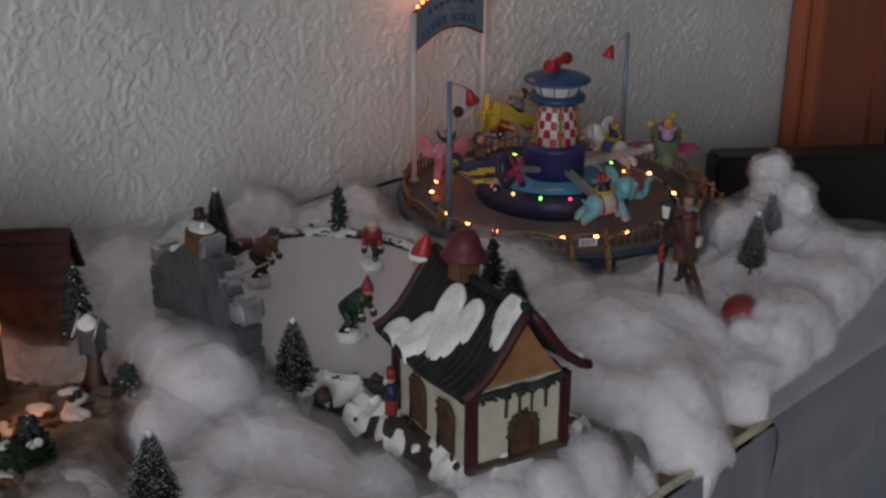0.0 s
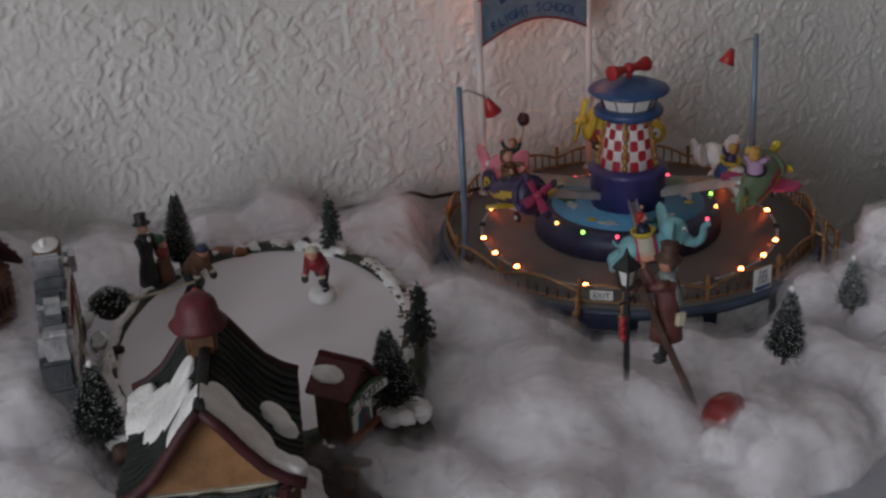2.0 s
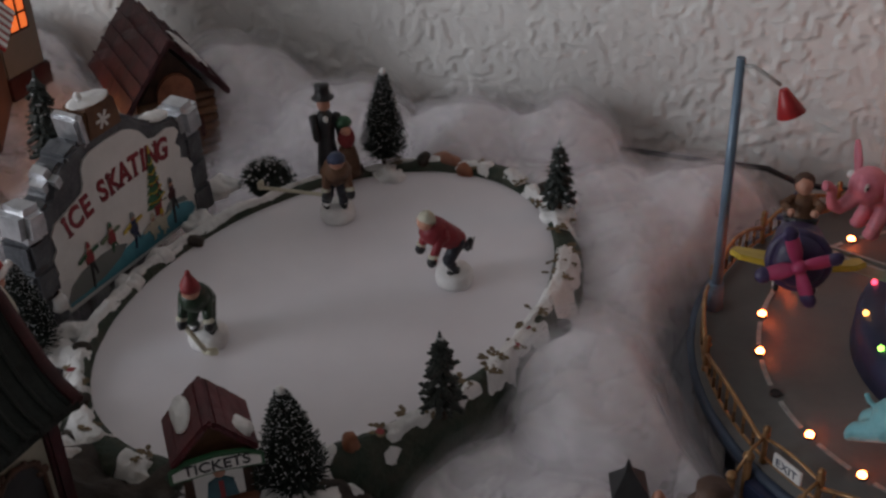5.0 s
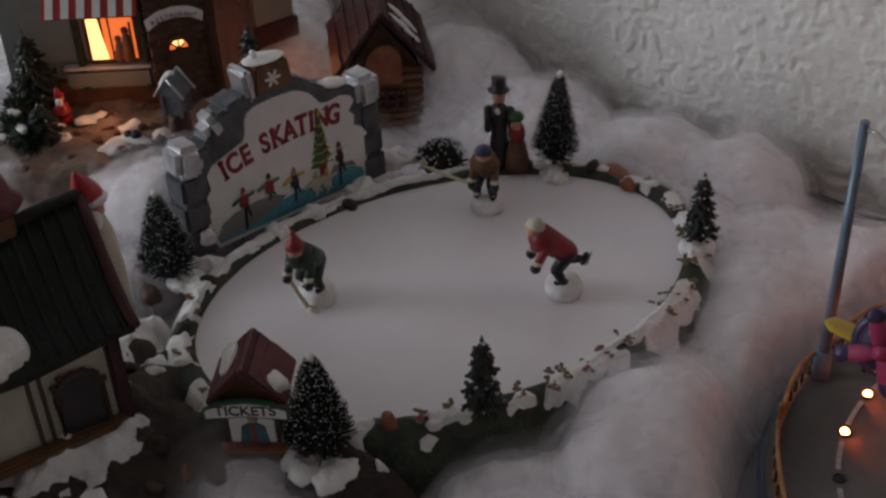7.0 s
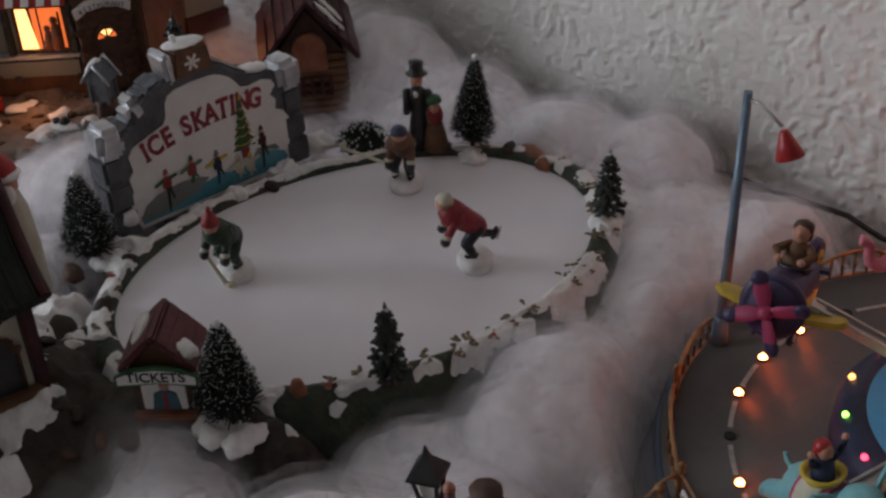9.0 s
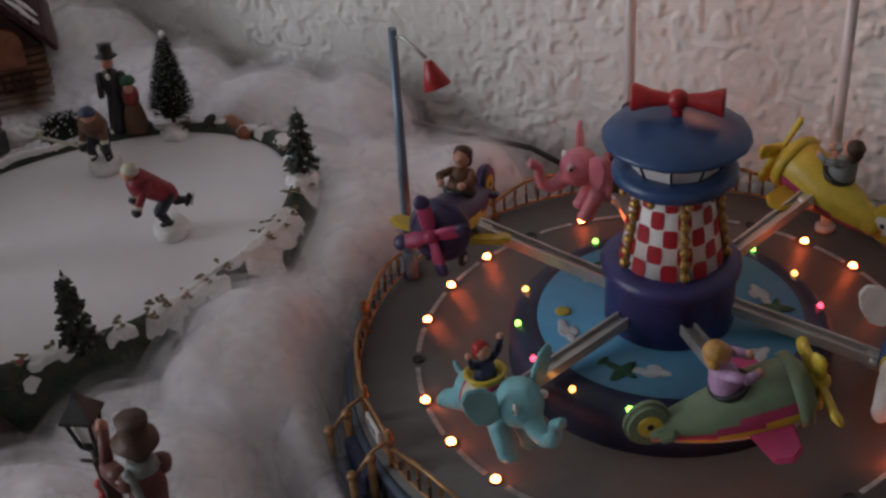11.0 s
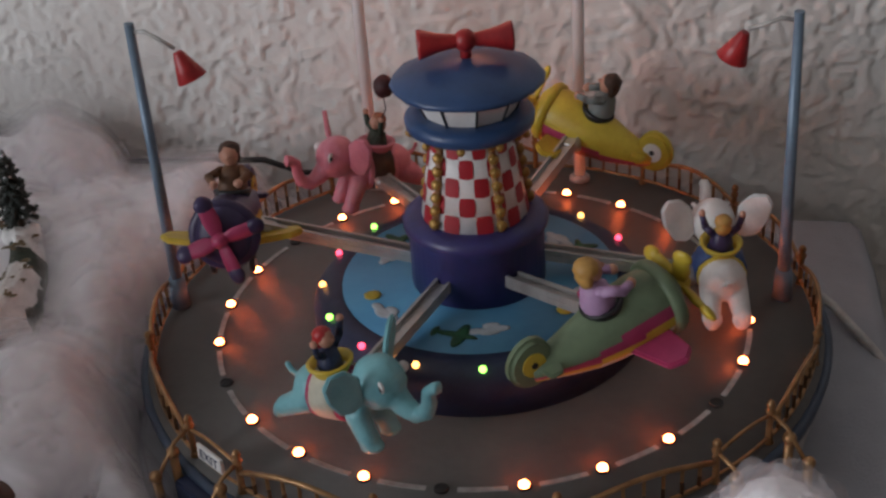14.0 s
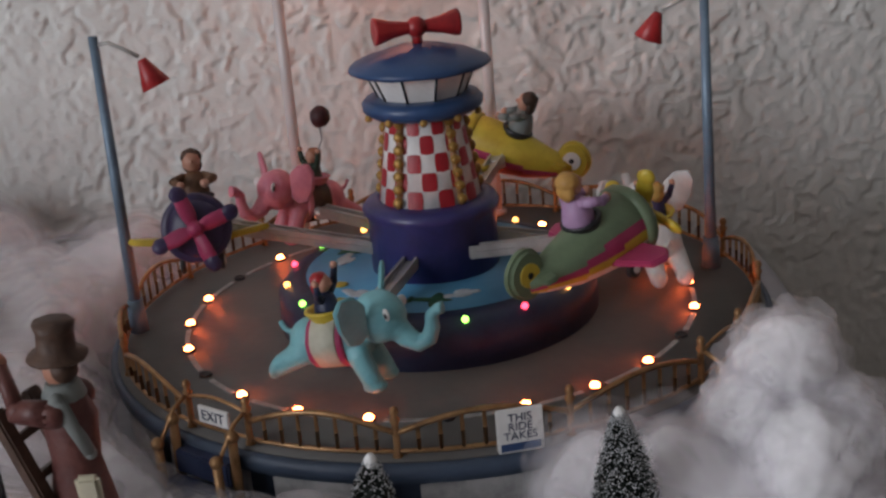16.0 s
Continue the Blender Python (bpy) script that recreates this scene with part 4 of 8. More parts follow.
    lx, ly = (FX - 0.4715) * 0.966 - (FY - 0.4035) * 0.259, (FX - 0.4715) * 0.259 + (FY - 0.4035) * 0.966
    want = 0.62 * np.clip((-0.016 - lx) / 0.012, 0, 1) + 0.50 * np.clip((-0.026 - ly) / 0.010, 0, 1) - 0.42 * np.clip((FX - 0.512) / 0.012, 0, 1) * np.clip((FY - 0.405) / 0.02, 0, 1)
    F = want - 0.24 + 1.0 * value_noise(FX * 62, FY * 62, 91) + 0.55 * value_noise(FX * 140, FY * 140, 92) + 0.2 * value_noise(FX * 330, FY * 330, 93)
    F = np.where(rink_rho(FX, FY) < 1.06, -1, F)
    rim_ = np.minimum(np.minimum(FX - 0.428, 0.598 - FX), np.minimum(FY - 0.355, 0.5 - FY))
    F = F - 2.0 * np.clip(1 - rim_ / 0.016, 0, 1) - 2.0 * np.clip((0.033 - base) / 0.006, 0, 1)
    SZ = base + np.clip(F / 0.22, -1, 1) * 0.0017 + 0.003 * np.clip(F - 0.2, 0, 0.8)
    me = grid_mesh("snow_cover", np.stack([FX - RINK_C[0], FY - RINK_C[1], SZ], -1), ["snow"])
    sc = new("snow_cover", me)
    sc.parent = rink
    tagged(sc, "white painted snow lying in patches")
    for i in range(46):
        x, y = rng.uniform(0.436, 0.588), rng.uniform(0.365, 0.492)
        j, k = int(np.abs(gys - y).argmin()), int(np.abs(gxs - x).argmin())
        if GZ[j, k] < 0.033 or rink_rho(np.array(x), np.array(y)) < 1.08:
            continue
        Build().use(rng.choice(("rock", "darkbrown", "brown", "rock"))).ball((rng.uniform(0.0025, 0.006), rng.uniform(0.002, 0.0042), rng.uniform(0.0014, 0.0028)), None, 10, 7).rough(0.0016, 300, i + 3).part("rock", rink, m=pose(x - RINK_C[0], y - RINK_C[1], float(GZ[j, k]) + 0.0004, 0, 0, rng.uniform(0, 180)))
    for i, (x, y, r) in enumerate(((0.449, 0.505, 0.010), (0.443, 0.518, 0.007), (0.575, 0.463, 0.0075), (0.563, 0.462, 0.009), (0.515, 0.664, 0.008), (0.598, 0.652, 0.007), (0.447, 0.63, 0.007), (0.452, 0.60, 0.006), (0.45, 0.575, 0.006), (0.449, 0.553, 0.006))):
        Build().use("snow").ball((r * 1.1, r * 0.8, 0.0034), None, 28, 16).rough(0.0034, 170, i + 40).rough(0.0014, 420, i).part("snow_mound", rink, m=pose(x - RINK_C[0], y - RINK_C[1], ICE_Z + 0.0008, 0, 0, 35 * i))
    return rink


ice_rink()

# trees round the rink
brush_tree(0.5104, 0.6691, 0.0886, 0.0455, 0.0105, 1, "dark bottle-brush fir with frosted tip beside the rink")
resin_tree(0.5973, 0.6543, 0.0764, 0.034, 0.0056, 2, "small dark cast fir on the rink's rim")
resin_tree(0.5973, 0.5148, 0.0794, 0.036, 0.0062, 3, "small dark cast fir on the rink's rim")
brush_tree(0.5649, 0.4676, 0.0830, 0.041, 0.0115, 4, "frosted bottle-brush fir beside the ticket booth")
brush_tree(0.437, 0.503, 0.0815, 0.042, 0.0115, 5, "frosted bottle-brush fir beside the stone sign")
brush_tree(0.760, 0.4386, 0.0693, 0.040, 0.0098, 6, "frosted bottle-brush fir standing in the cotton snow", 0.30)
brush_tree(0.820, 0.4608, 0.0628, 0.030, 0.0075, 7, "small frosted bottle-brush fir standing in the cotton snow", 0.5)
brush_tree(0.327, 0.461, 0.080, 0.045, 0.0125, 8, "frosted bottle-brush fir standing in the cotton snow", 0.3)

bush = Build().use("bristle")
rngb = random.Random(5)
for i in range(420):
    a, e = rngb.uniform(0, 6.28), rngb.uniform(0, 1.5)
    d = Vector((math.cos(a) * math.cos(e), math.sin(a) * math.cos(e), math.sin(e) * 0.8)) * 0.0095 * rngb.uniform(0.8, 1.1)
    bush.limb(d * 0.35, d, 0.0004, 0.0002, 4, False)
bush.ball((0.0068, 0.0068, 0.0055), None, 10, 7).use("frost")
for i in range(110):
    a, e = rngb.uniform(0, 6.28), rngb.uniform(0, 1.5)
    bush.ball(0.0005, pose(math.cos(a) * math.cos(e) * 0.0095, math.sin(a) * math.cos(e) * 0.0095, math.sin(e) * 0.0078), 4, 3)
tagged(bush.part("frosted_bush", m=pose(0.4644, 0.6419, 0.0405) @ Matrix.Scale(1.35, 4)), "round dark bush flecked with frost on the rim", "bush")


# ---- the ice skating sign ----
def skating_sign():
    """Local x runs along the sign, y is its thickness, z up."""
    p, q = Vector((0.4265, 0.523, 0)), Vector((0.4405, 0.620, 0))
    d = q - p
    yaw = math.degrees(math.atan2(d.y, d.x))
    s = empty("skating_sign", pose((p.x + q.x) / 2, (p.y + q.y) / 2, ICE_Z - 0.003, 0, 0, yaw), "grey stone sign with silver caps and a painted ice skating board", "sign")
    W = d.length
    up = pose(0, 0, 0, 90, 0, 0)
    half = W / 2
    out = [(-half + 0.004, 0), (half - 0.004, 0), (half - 0.002, 0.044), (0.036, 0.0520), (0.026, 0.0540), (0.020, 0.0575), (0.0125, 0.0635), (0.008, 0.0655), (-0.016, 0.0655), (-0.0234, 0.0630), (-0.0300, 0.0605), (-0.0330, 0.0565), (-0.0345, 0.0515), (-0.0400, 0.0490), (-half + 0.004, 0.0450)]
    st = Build().use("greystone").prism([(-x, y) for x, y in out][::-1], 0.0125, pose(0, -0.0055, 0, 90, 0, 180))
    bmesh.ops.bevel(st.bm, geom=list(st.bm.edges), offset=0.0016, segments=3, affect="EDGES")
    st.rough(0.0005, 240, 5).part("stone_wall", s, "grey stone back wall")
    face = [(-0.0390, 0.001), (0.0395, 0.001), (0.0425, 0.006), (0.0418, 0.0130), (0.0438, 0.0170), (0.0430, 0.0260), (0.0405, 0.0300), (0.0365, 0.0320), (0.0372, 0.0370), (0.0345, 0.0400), (0.0378, 0.0440), (0.0360, 0.0470), (0.0312, 0.0488), (0.0240, 0.0480), (0.0200, 0.0490), (0.0172, 0.0530), (0.0150, 0.0556), (0.0110, 0.0582), (0.0070, 0.0597), (-0.0030, 0.0602), (-0.0125, 0.0595), (-0.0165, 0.0580), (-0.0182, 0.0550), (-0.0188, 0.0490), (-0.0205, 0.0455), (-0.0300, 0.0425), (-0.0370, 0.0405), (-0.0395, 0.0370), (-0.0385, 0.0300), (-0.0410, 0.0270), (-0.0402, 0.0200), (-0.0425, 0.0160), (-0.0415, 0.0060)]
    FRONT = pose(0, -0.0056, 0, 90, 0, 0)
    Build().use("signface").prism(face, 0.0008, FRONT).part("board", s, "white painted board")
    for sx, h in ((-1, 0.050), (1, 0.050)):
        c = Build().use("greystone")
        for k, z in enumerate((0.0, 0.013, 0.026)):
            c.box((0.0135 - 0.0008 * k, 0.0145, 0.0135), pose(sx * (half - 0.003), 0.0005 * k, z + 0.0065, 0, 0, 2 * k), 0.0016)
        c.rough(0.0009, 260, sx)
        col = c.part("pillar", s, "rough grey stone pillar")
        cap = Build().use("silver").box((0.0130, 0.0160, 0.0150), pose(0, -0.0006, 0.0070, 0, -5 * sx, 0), 0.0030)
        cap.rough(0.0007, 420, 3)
        cap.part("cap", col, "crinkled silver cap", pose(sx * (half - 0.003), 0, 0.039))
    # rounded silver coping on the shoulders
    for x, z, w, hh, tilt in ((-0.0405, 0.0475, 0.011, 0.005, 18), (-0.0310, 0.0565, 0.0105, 0.0110, 24), (-0.0215, 0.0635, 0.009, 0.004, 18)):
        Build().use("silver" if hh > 0.01 else "greystone").box((w, 0.0140, hh), None, min(w, hh) * 0.34).rough(0.0006, 420, x * 99).part("coping", s, "rounded coping stone", pose(x, -0.0006, z, 0, -tilt, 0))
    Build().use("snow").ball((0.0075, 0.0050, 0.0016), None, 14, 8).rough(0.0008, 400, 9).part("snow_patch", s, "thin snow", pose(0.0305, -0.001, 0.0535, 0, 8, 0))
    Build().use("snow").ball((0.0038, 0.0022, 0.0040), None, 12, 8).rough(0.0010, 400, 3).part("snow_patch", s, "thin snow", pose(-half + 0.004, -0.0085, 0.010))
    blk = Build().use("brown").prism([(-0.0095, -0.0070), (0.0105, -0.0070), (0.0082, 0.0065), (-0.0080, 0.0065)], 0.0125, pose(0, 0.0062, 0, 90, 0, 0))
    bmesh.ops.bevel(blk.bm, geom=list(blk.bm.edges), offset=0.0010, segments=2, affect="EDGES")
    block = blk.rough(0.0004, 300, 2).part("top_block", s, "brown block with a white snowflake", pose(-0.002, 0, 0.0695))
    Build().use("snow").ball((0.0098, 0.0062, 0.0009), pose(0, 0, 0.0066), 18, 8).ball((0.0016, 0.0016, 0.0020), pose(-0.0035, 0.001, 0.0090), 8, 6).rough(0.0009, 420, 4).part("snow_cap", block)
    Build().use("silver").box((0.0050, 0.0140, 0.0140), None, 0.0016).rough(0.0006, 420, 7).part("side_cap", block, "silver side piece", pose(-0.0112, 0, -0.0006, 0, -8, 0))
    fl = Build().use("signface")
    for k in range(3):
        fl.box((0.0075, 0.0012, 0.0004), pose(0, 0, 0, 0, 0, 60 * k))
    fl.part("snowflake", block, m=pose(0, -0.0064, -0.0005, 90, 0, 0))
    # lettering climbs to the right along an arc
    pos = -0.0335
    for ch in "ICE SKATING":
        w = {"I": 0.0041, " ": 0.0034}.get(ch, 0.0064)
        x = pos + w / 2
        f = (x + 0.0335) / 0.0625
        z = 0.0335 + 0.0088 * math.sin(0.25 + f * 1.95)
        slope = math.degrees(math.atan(0.0088 * 1.95 / 0.0625 * math.cos(0.25 + f * 1.95)))
        if ch != " ":
            at = pose(x, -0.0066, z, 90, 0, 0) @ pose(0, 0, 0, 0, 0, slope)
            le = words(ch, 0.0132, "signred", s, at, 0.0002, "letter", 0.76, 0.00042)
            if ch in "IKTNA":  # slab serifs at the feet and heads
                sf = Build().use("signred")
                for px, py in {"I": ((0, -1), (0, 1)), "K": ((-0.0019, -1), (-0.0019, 1), (0.0022, -1)), "T": ((0, -1),), "N": ((-0.0022, -1), (0.0022, 1)), "A": ((-0.0024, -1), (0.0024, -1))}[ch]:
                    sf.box((0.0026, 0.0009, 0.0004), pose(px, py * 0.0042, 0))
                sf.part("serif", le, "", Matrix.Diagonal((1 / 0.76, 1, 1, 1)))
        pos += w
    # painted scene: pond, skaters, tree
    flat = lambda y: pose(0, y, 0, 90, 0, 0)  # noqa: E731
    pond = Build().use("teal").prism([(-0.0385, 0.003), (0.037, 0.0025), (0.040, 0.006), (0.0385, 0.0095), (0.034, 0.0120), (0.028, 0.0132), (0.020, 0.0110), (0.012, 0.0100), (0.004, 0.0118), (-0.006, 0.0105), (-0.014, 0.0085), (-0.026, 0.0080), (-0.0395, 0.0070)], 0.0002, flat(-0.0064))
    pond.use("greywall").prism([(-0.0395, 0.0052), (-0.030, 0.0048), (-0.018, 0.0058), (-0.008, 0.0088), (-0.003, 0.0125), (-0.009, 0.0150), (-0.018, 0.0158), (-0.029, 0.0147), (-0.036, 0.0115)], 0.0002, flat(-0.0066))
    pond.prism([(0.020, 0.0112), (0.030, 0.0134), (0.036, 0.0118), (0.034, 0.0150), (0.024, 0.0165)], 0.0002, flat(-0.0066)).part("painted_pond", s, "blue pond and grey path painted on the board")
    tree = Build().use("green")
    rt = random.Random(6)
    for k in range(7):
        z, w = 0.0195 + 0.0034 * k, 0.0064 - 0.00085 * k
        tree.prism([(-w, 0), (-w * 0.45, -0.0008), (w * 0.4, 0.0002), (w, -0.0004), (w * 0.55, 0.0028), (0, 0.0052), (-w * 0.5, 0.0030)], 0.0002, pose(0.0176, -0.0066 - 0.00004 * k, z, 90, 0, 0))
    tree.use("yellow").prism([(-0.0008, 0), (0.0008, 0), (0, 0.0040)], 0.0002, pose(0.0178, -0.0071, 0.0440, 90, 0, 0))
    for k in range(5):
        z, w = 0.0210 + 0.0044 * k, 0.0052 - 0.0009 * k
        tree.tube([(0.0176 - w, -0.0071, z + 0.0012), (0.0176, -0.0071, z), (0.0176 + w, -0.0071, z + 0.0020)], 0.0003, 5)
    tree.use("dullred")
    for k in range(9):
        z = rt.uniform(0.0205, 0.039)
        w = 0.0060 * (1 - (z - 0.0195) / 0.026)
        tree.ball((0.0006, 0.0002, 0.0006), pose(0.0176 + rt.uniform(-w, w), -0.0072, z), 6, 4)
    tree.prism([(-0.0018, 0), (0.0018, 0), (0.0023, 0.0048), (-0.0023, 0.0048)], 0.0002, pose(0.0176, -0.0068, 0.0146, 90, 0, 0)).part("painted_tree", s, "decorated fir in a red pot, painted")

    def figure(x, z, coat, legs, arms, hat, tall):
        """Painted skater: coat, arms, legs, head, cap."""
        at = pose(x, -0.0068, z, 90, 0, 0)
        f = Build().use(legs).prism([(-0.0010, -0.0070 * tall), (0.0000, -0.0070 * tall), (0.0008, -0.002), (0.0014, 0.001), (-0.0014, 0.001), (-0.0006, -0.002)], 0.0002, at)
        f.prism([(0.0002, 0.0), (0.0016, 0.0004), (0.0030, -0.0036 * tall), (0.0022, -0.0040 * tall)], 0.0002, at)
        f.use(coat).prism([(-0.0021, 0.0), (0.0020, -0.0002), (0.0022, 0.0030), (0.0014, 0.0056), (-0.0014, 0.0056), (-0.0024, 0.0030)], 0.0002, pose(x, -0.0069, z, 90, 0, 0))
        f.use(arms)
        f.prism([(-0.0016, 0.0054), (-0.0060, 0.0036), (-0.0064, 0.0024), (-0.0050, 0.0022), (-0.0014, 0.0034)], 0.0002, pose(x, -0.00695, z, 90, 0, 0))
        f.prism([(0.0016, 0.0054), (0.0052, 0.0058), (0.0056, 0.0044), (0.0014, 0.0034)], 0.0002, pose(x, -0.00695, z, 90, 0, 0))
        f.use("skin").ball((0.0012, 0.0002, 0.0014), pose(x, -0.0071, z + 0.0068), 8, 5)
        f.use(hat).prism([(-0.0013, 0.0072), (0.0013, 0.0072), (0.0004, 0.0096), (-0.0006, 0.0094)], 0.0002, pose(x, -0.0071, z, 90, 0, 0))
        f.part("painted_figure", s, "small painted skater")

    figure(-0.0242, 0.0160, "dullred", "blackpaint", "green", "dullred", 1.7)
    figure(-0.0110, 0.0175, "dullred", "green", "olive", "green", 0.6)
    figure(0.0020, 0.0150, "navy", "navy", "yellow", "greywall", 1.1)
    figure(0.0130, 0.0085, "trim", "trim", "cream", "trim", 0.5)
    figure(0.0190, 0.0075, "cream", "trim", "cream", "yellow", 0.5)
    figure(0.0268, 0.0180, "burgundy", "blackpaint", "signface", "blackpaint", 1.8)


skating_sign()


# ---- figurines: each one solid casting ----
def skater(x, y, yaw, coat, legs, hat, lean, label, stick=None, glide=False):
    """Faces local +x; stands on a round white base."""
    b = Build().use("snow").lathe([(0.0056, 0.0), (0.0061, 0.0014), (0.0059, 0.0040), (0.0050, 0.0052), (0.0001, 0.0056)], 20, pose(-0.0012, 0, 0))
    hip, neck = Vector((-0.002, 0, 0.0155)), Vector((-0.002 + 0.0085 * lean, 0, 0.0155 + 0.0078 * (1.3 - 0.5 * lean)))
    b.use(legs).limb(hip + Vector((0, 0.0016, 0)), (0.0022, 0.0020, 0.0105), 0.0023, 0.0019).limb((0.0022, 0.0020, 0.0105), (-0.0005, 0.0020, 0.0050), 0.0018, 0.0014)
    b.use("blackpaint").ball((0.0027, 0.0012, 0.0012), pose(0.0005, 0.0020, 0.0058), 8, 6).use(legs)
    if glide:
        b.limb(hip + Vector((0, -0.0016, 0)), (-0.0050, -0.0022, 0.0108), 0.0022, 0.0017).limb((-0.0050, -0.0022, 0.0108), (-0.0082, -0.0022, 0.0100), 0.0016, 0.0012)
        b.use("blackpaint").ball((0.0012, 0.0012, 0.0026), pose(-0.0088, -0.0022, 0.0098, 0, -20, 0), 8, 6).use("steel").box((0.0004, 0.0005, 0.0046), pose(-0.0104, -0.0022, 0.0096, 0, -20, 0))
    else:
        b.limb(hip + Vector((0, -0.0018, 0)), (0.0020, -0.0034, 0.0108), 0.0023, 0.0019).limb((0.0020, -0.0034, 0.0108), (-0.0022, -0.0036, 0.0052), 0.0018, 0.0014)
        b.use("blackpaint").ball((0.0027, 0.0012, 0.0012), pose(-0.0012, -0.0036, 0.0056), 8, 6)
    b.use(coat).limb(hip, neck, 0.0036, 0.0046).ball((0.0036, 0.0052, 0.0036), Matrix.Translation(neck - Vector((0.0012, 0, 0.0012))), 12, 8)
    hand1, hand2 = neck + Vector((0.0034, 0.0036, -0.0080)), neck + Vector((0.0022, -0.0042, -0.0078))
    b.limb(neck + Vector((-0.0005, 0.0032, -0.0008)), hand1, 0.0016, 0.0013).limb(neck + Vector((-0.0005, -0.0032, -0.0008)), hand2, 0.0016, 0.0013)
    b.use("cream").ball((0.0017, 0.0017, 0.0009), Matrix.Translation(hand1 + Vector((-0.0004, 0, 0.0016))), 8, 6).ball((0.0017, 0.0017, 0.0009), Matrix.Translation(hand2 + Vector((-0.0004, 0, 0.0016))), 8, 6)
    b.use("blackpaint").ball((0.0018, 0.0016, 0.0020), Matrix.Translation(hand1), 8, 6).ball((0.0018, 0.0016, 0.0020), Matrix.Translation(hand2), 8, 6)
    b.use("snow").ball((0.0013, 0.0014, 0.0018), pose(0.0012, 0.0021, 0.0078), 8, 6)
    b.use("steel").box((0.0052, 0.0005, 0.0007), pose(0.0006, 0.0020, 0.0047))
    if not glide:
        b.use("snow").ball((0.0014, 0.0014, 0.0018), pose(0.0004, -0.0036, 0.0078), 8, 6)
    head = neck + Vector((0.0022 * lean + 0.0006, 0, 0.0042))
    b.use("skin").ball(0.0027, Matrix.Translation(head), 12, 8)
    if hat == "cap":
        b.use("dullred").lathe([(0.0029, 0.0), (0.0028, 0.0014), (0.0019, 0.0034), (0.0007, 0.0052), (0.0001, 0.0056)], 12, Matrix.Translation(head) @ pose(-0.0002, 0, 0.0002)).ball(0.0009, Matrix.Translation(head) @ pose(0, 0, 0.0058), 8, 6)
    elif hat == "dark":
        b.use("navy").lathe([(0.0030, 0.0), (0.0029, 0.0012), (0.0018, 0.0026), (0.0001, 0.003)], 12, Matrix.Translation(head) @ pose(0, 0, 0.0004))
    else:
        b.use("cream").lathe([(0.0030, 0.0), (0.0029, 0.0012), (0.0018, 0.0026), (0.0001, 0.003)], 12, Matrix.Translation(head) @ pose(-0.0004, 0, 0.0003, 0, -20, 0))
    if stick:
        end = Vector(stick)
        b.use("trim").limb(hand2, end, 0.0007).limb(end, end + (end - hand2).normalized() * 0.0018 + Vector((0, 0.0016, 0.0012)), 0.0010, 0.0012)
    b.rough(0.0003, 700, x * 50)
    ob = b.part("skater_figurine", m=pose(x, y, ICE_Z, 0, 0, yaw) @ Matrix.Diagonal((1.24, 1.28, 1.27, 1)))
    return tagged(ob, label, "figurine", "skaters on the rink")


skater(0.5711, 0.5934, 236, "signred", "trouser", "grey", 0.95, "skater figurine in red jacket and dark trousers, bent forward", None, True)
skater(0.4978, 0.5289, -70, "bottle", "bottle", "cap", 1.0, "skater figurine in dark green with a red pointed cap", (0.0066, 0.0006, 0.0022))
skater(0.5084, 0.6234, -56, "brown", "trouser", "dark", 0.85, "skater figurine in brown jacket holding a long stick", (-0.0120, -0.0240, 0.0100))


def gentleman():
    b = Build().use("blackpaint").lathe([(0.0062, 0.001), (0.0056, 0.008), (0.0040, 0.017), (0.0048, 0.025), (0.0040, 0.029), (0.0016, 0.0315)], 16, None, True, 0.8)
    b.limb((0.0005, 0.0045, 0.028), (0.003, 0.0055, 0.019), 0.0019, 0.0014).limb((0.0005, -0.0045, 0.028), (0.005, -0.004, 0.020), 0.0019, 0.0014)
    b.use("blackpaint").ball((0.003, 0.0018, 0.0016), pose(0.0015, 0.002, 0.0015), 8, 6).ball((0.003, 0.0018, 0.0016), pose(0.0015, -0.002, 0.0015), 8, 6)
    b.use("signface").ball((0.0008, 0.0011, 0.0018), pose(0.0038, 0, 0.0285), 8, 6)
    b.use("skin").ball((0.0029, 0.0027, 0.0034), pose(0.0004, 0, 0.0343), 12, 8)
    b.use("blackpaint").lathe([(0.0045, 0.0), (0.0046, 0.0006), (0.0030, 0.0010), (0.0028, 0.0045), (0.0031, 0.0060), (0.0001, 0.0062)], 18, pose(0, 0, 0.0368, 0, -4, 0))
    # the companion at his arm, in red and brown
    b.use("brown").lathe([(0.0052, 0.001), (0.0046, 0.008), (0.0032, 0.014), (0.0001, 0.015)], 14, pose(0.003, 0.0075, 0))
    b.use("dullred").ball((0.0036, 0.0036, 0.0052), pose(0.003, 0.0075, 0.0185), 10, 8)
    b.use("green").ball((0.0034, 0.0034, 0.0026), pose(0.002, 0.007, 0.0255), 10, 8).use("skin").ball(0.0022, pose(0.0045, 0.0075, 0.0225), 8, 6)
    b.rough(0.0004, 500, 3)
    tagged(b.part("couple_figurine", m=pose(0.4895, 0.6555, 0.0415, 0, 0, -60) @ Matrix.Diagonal((1.1, 1.12, 1.03, 1))), "gentleman figurine in black coat and top hat beside a companion", "figurine")


gentleman()


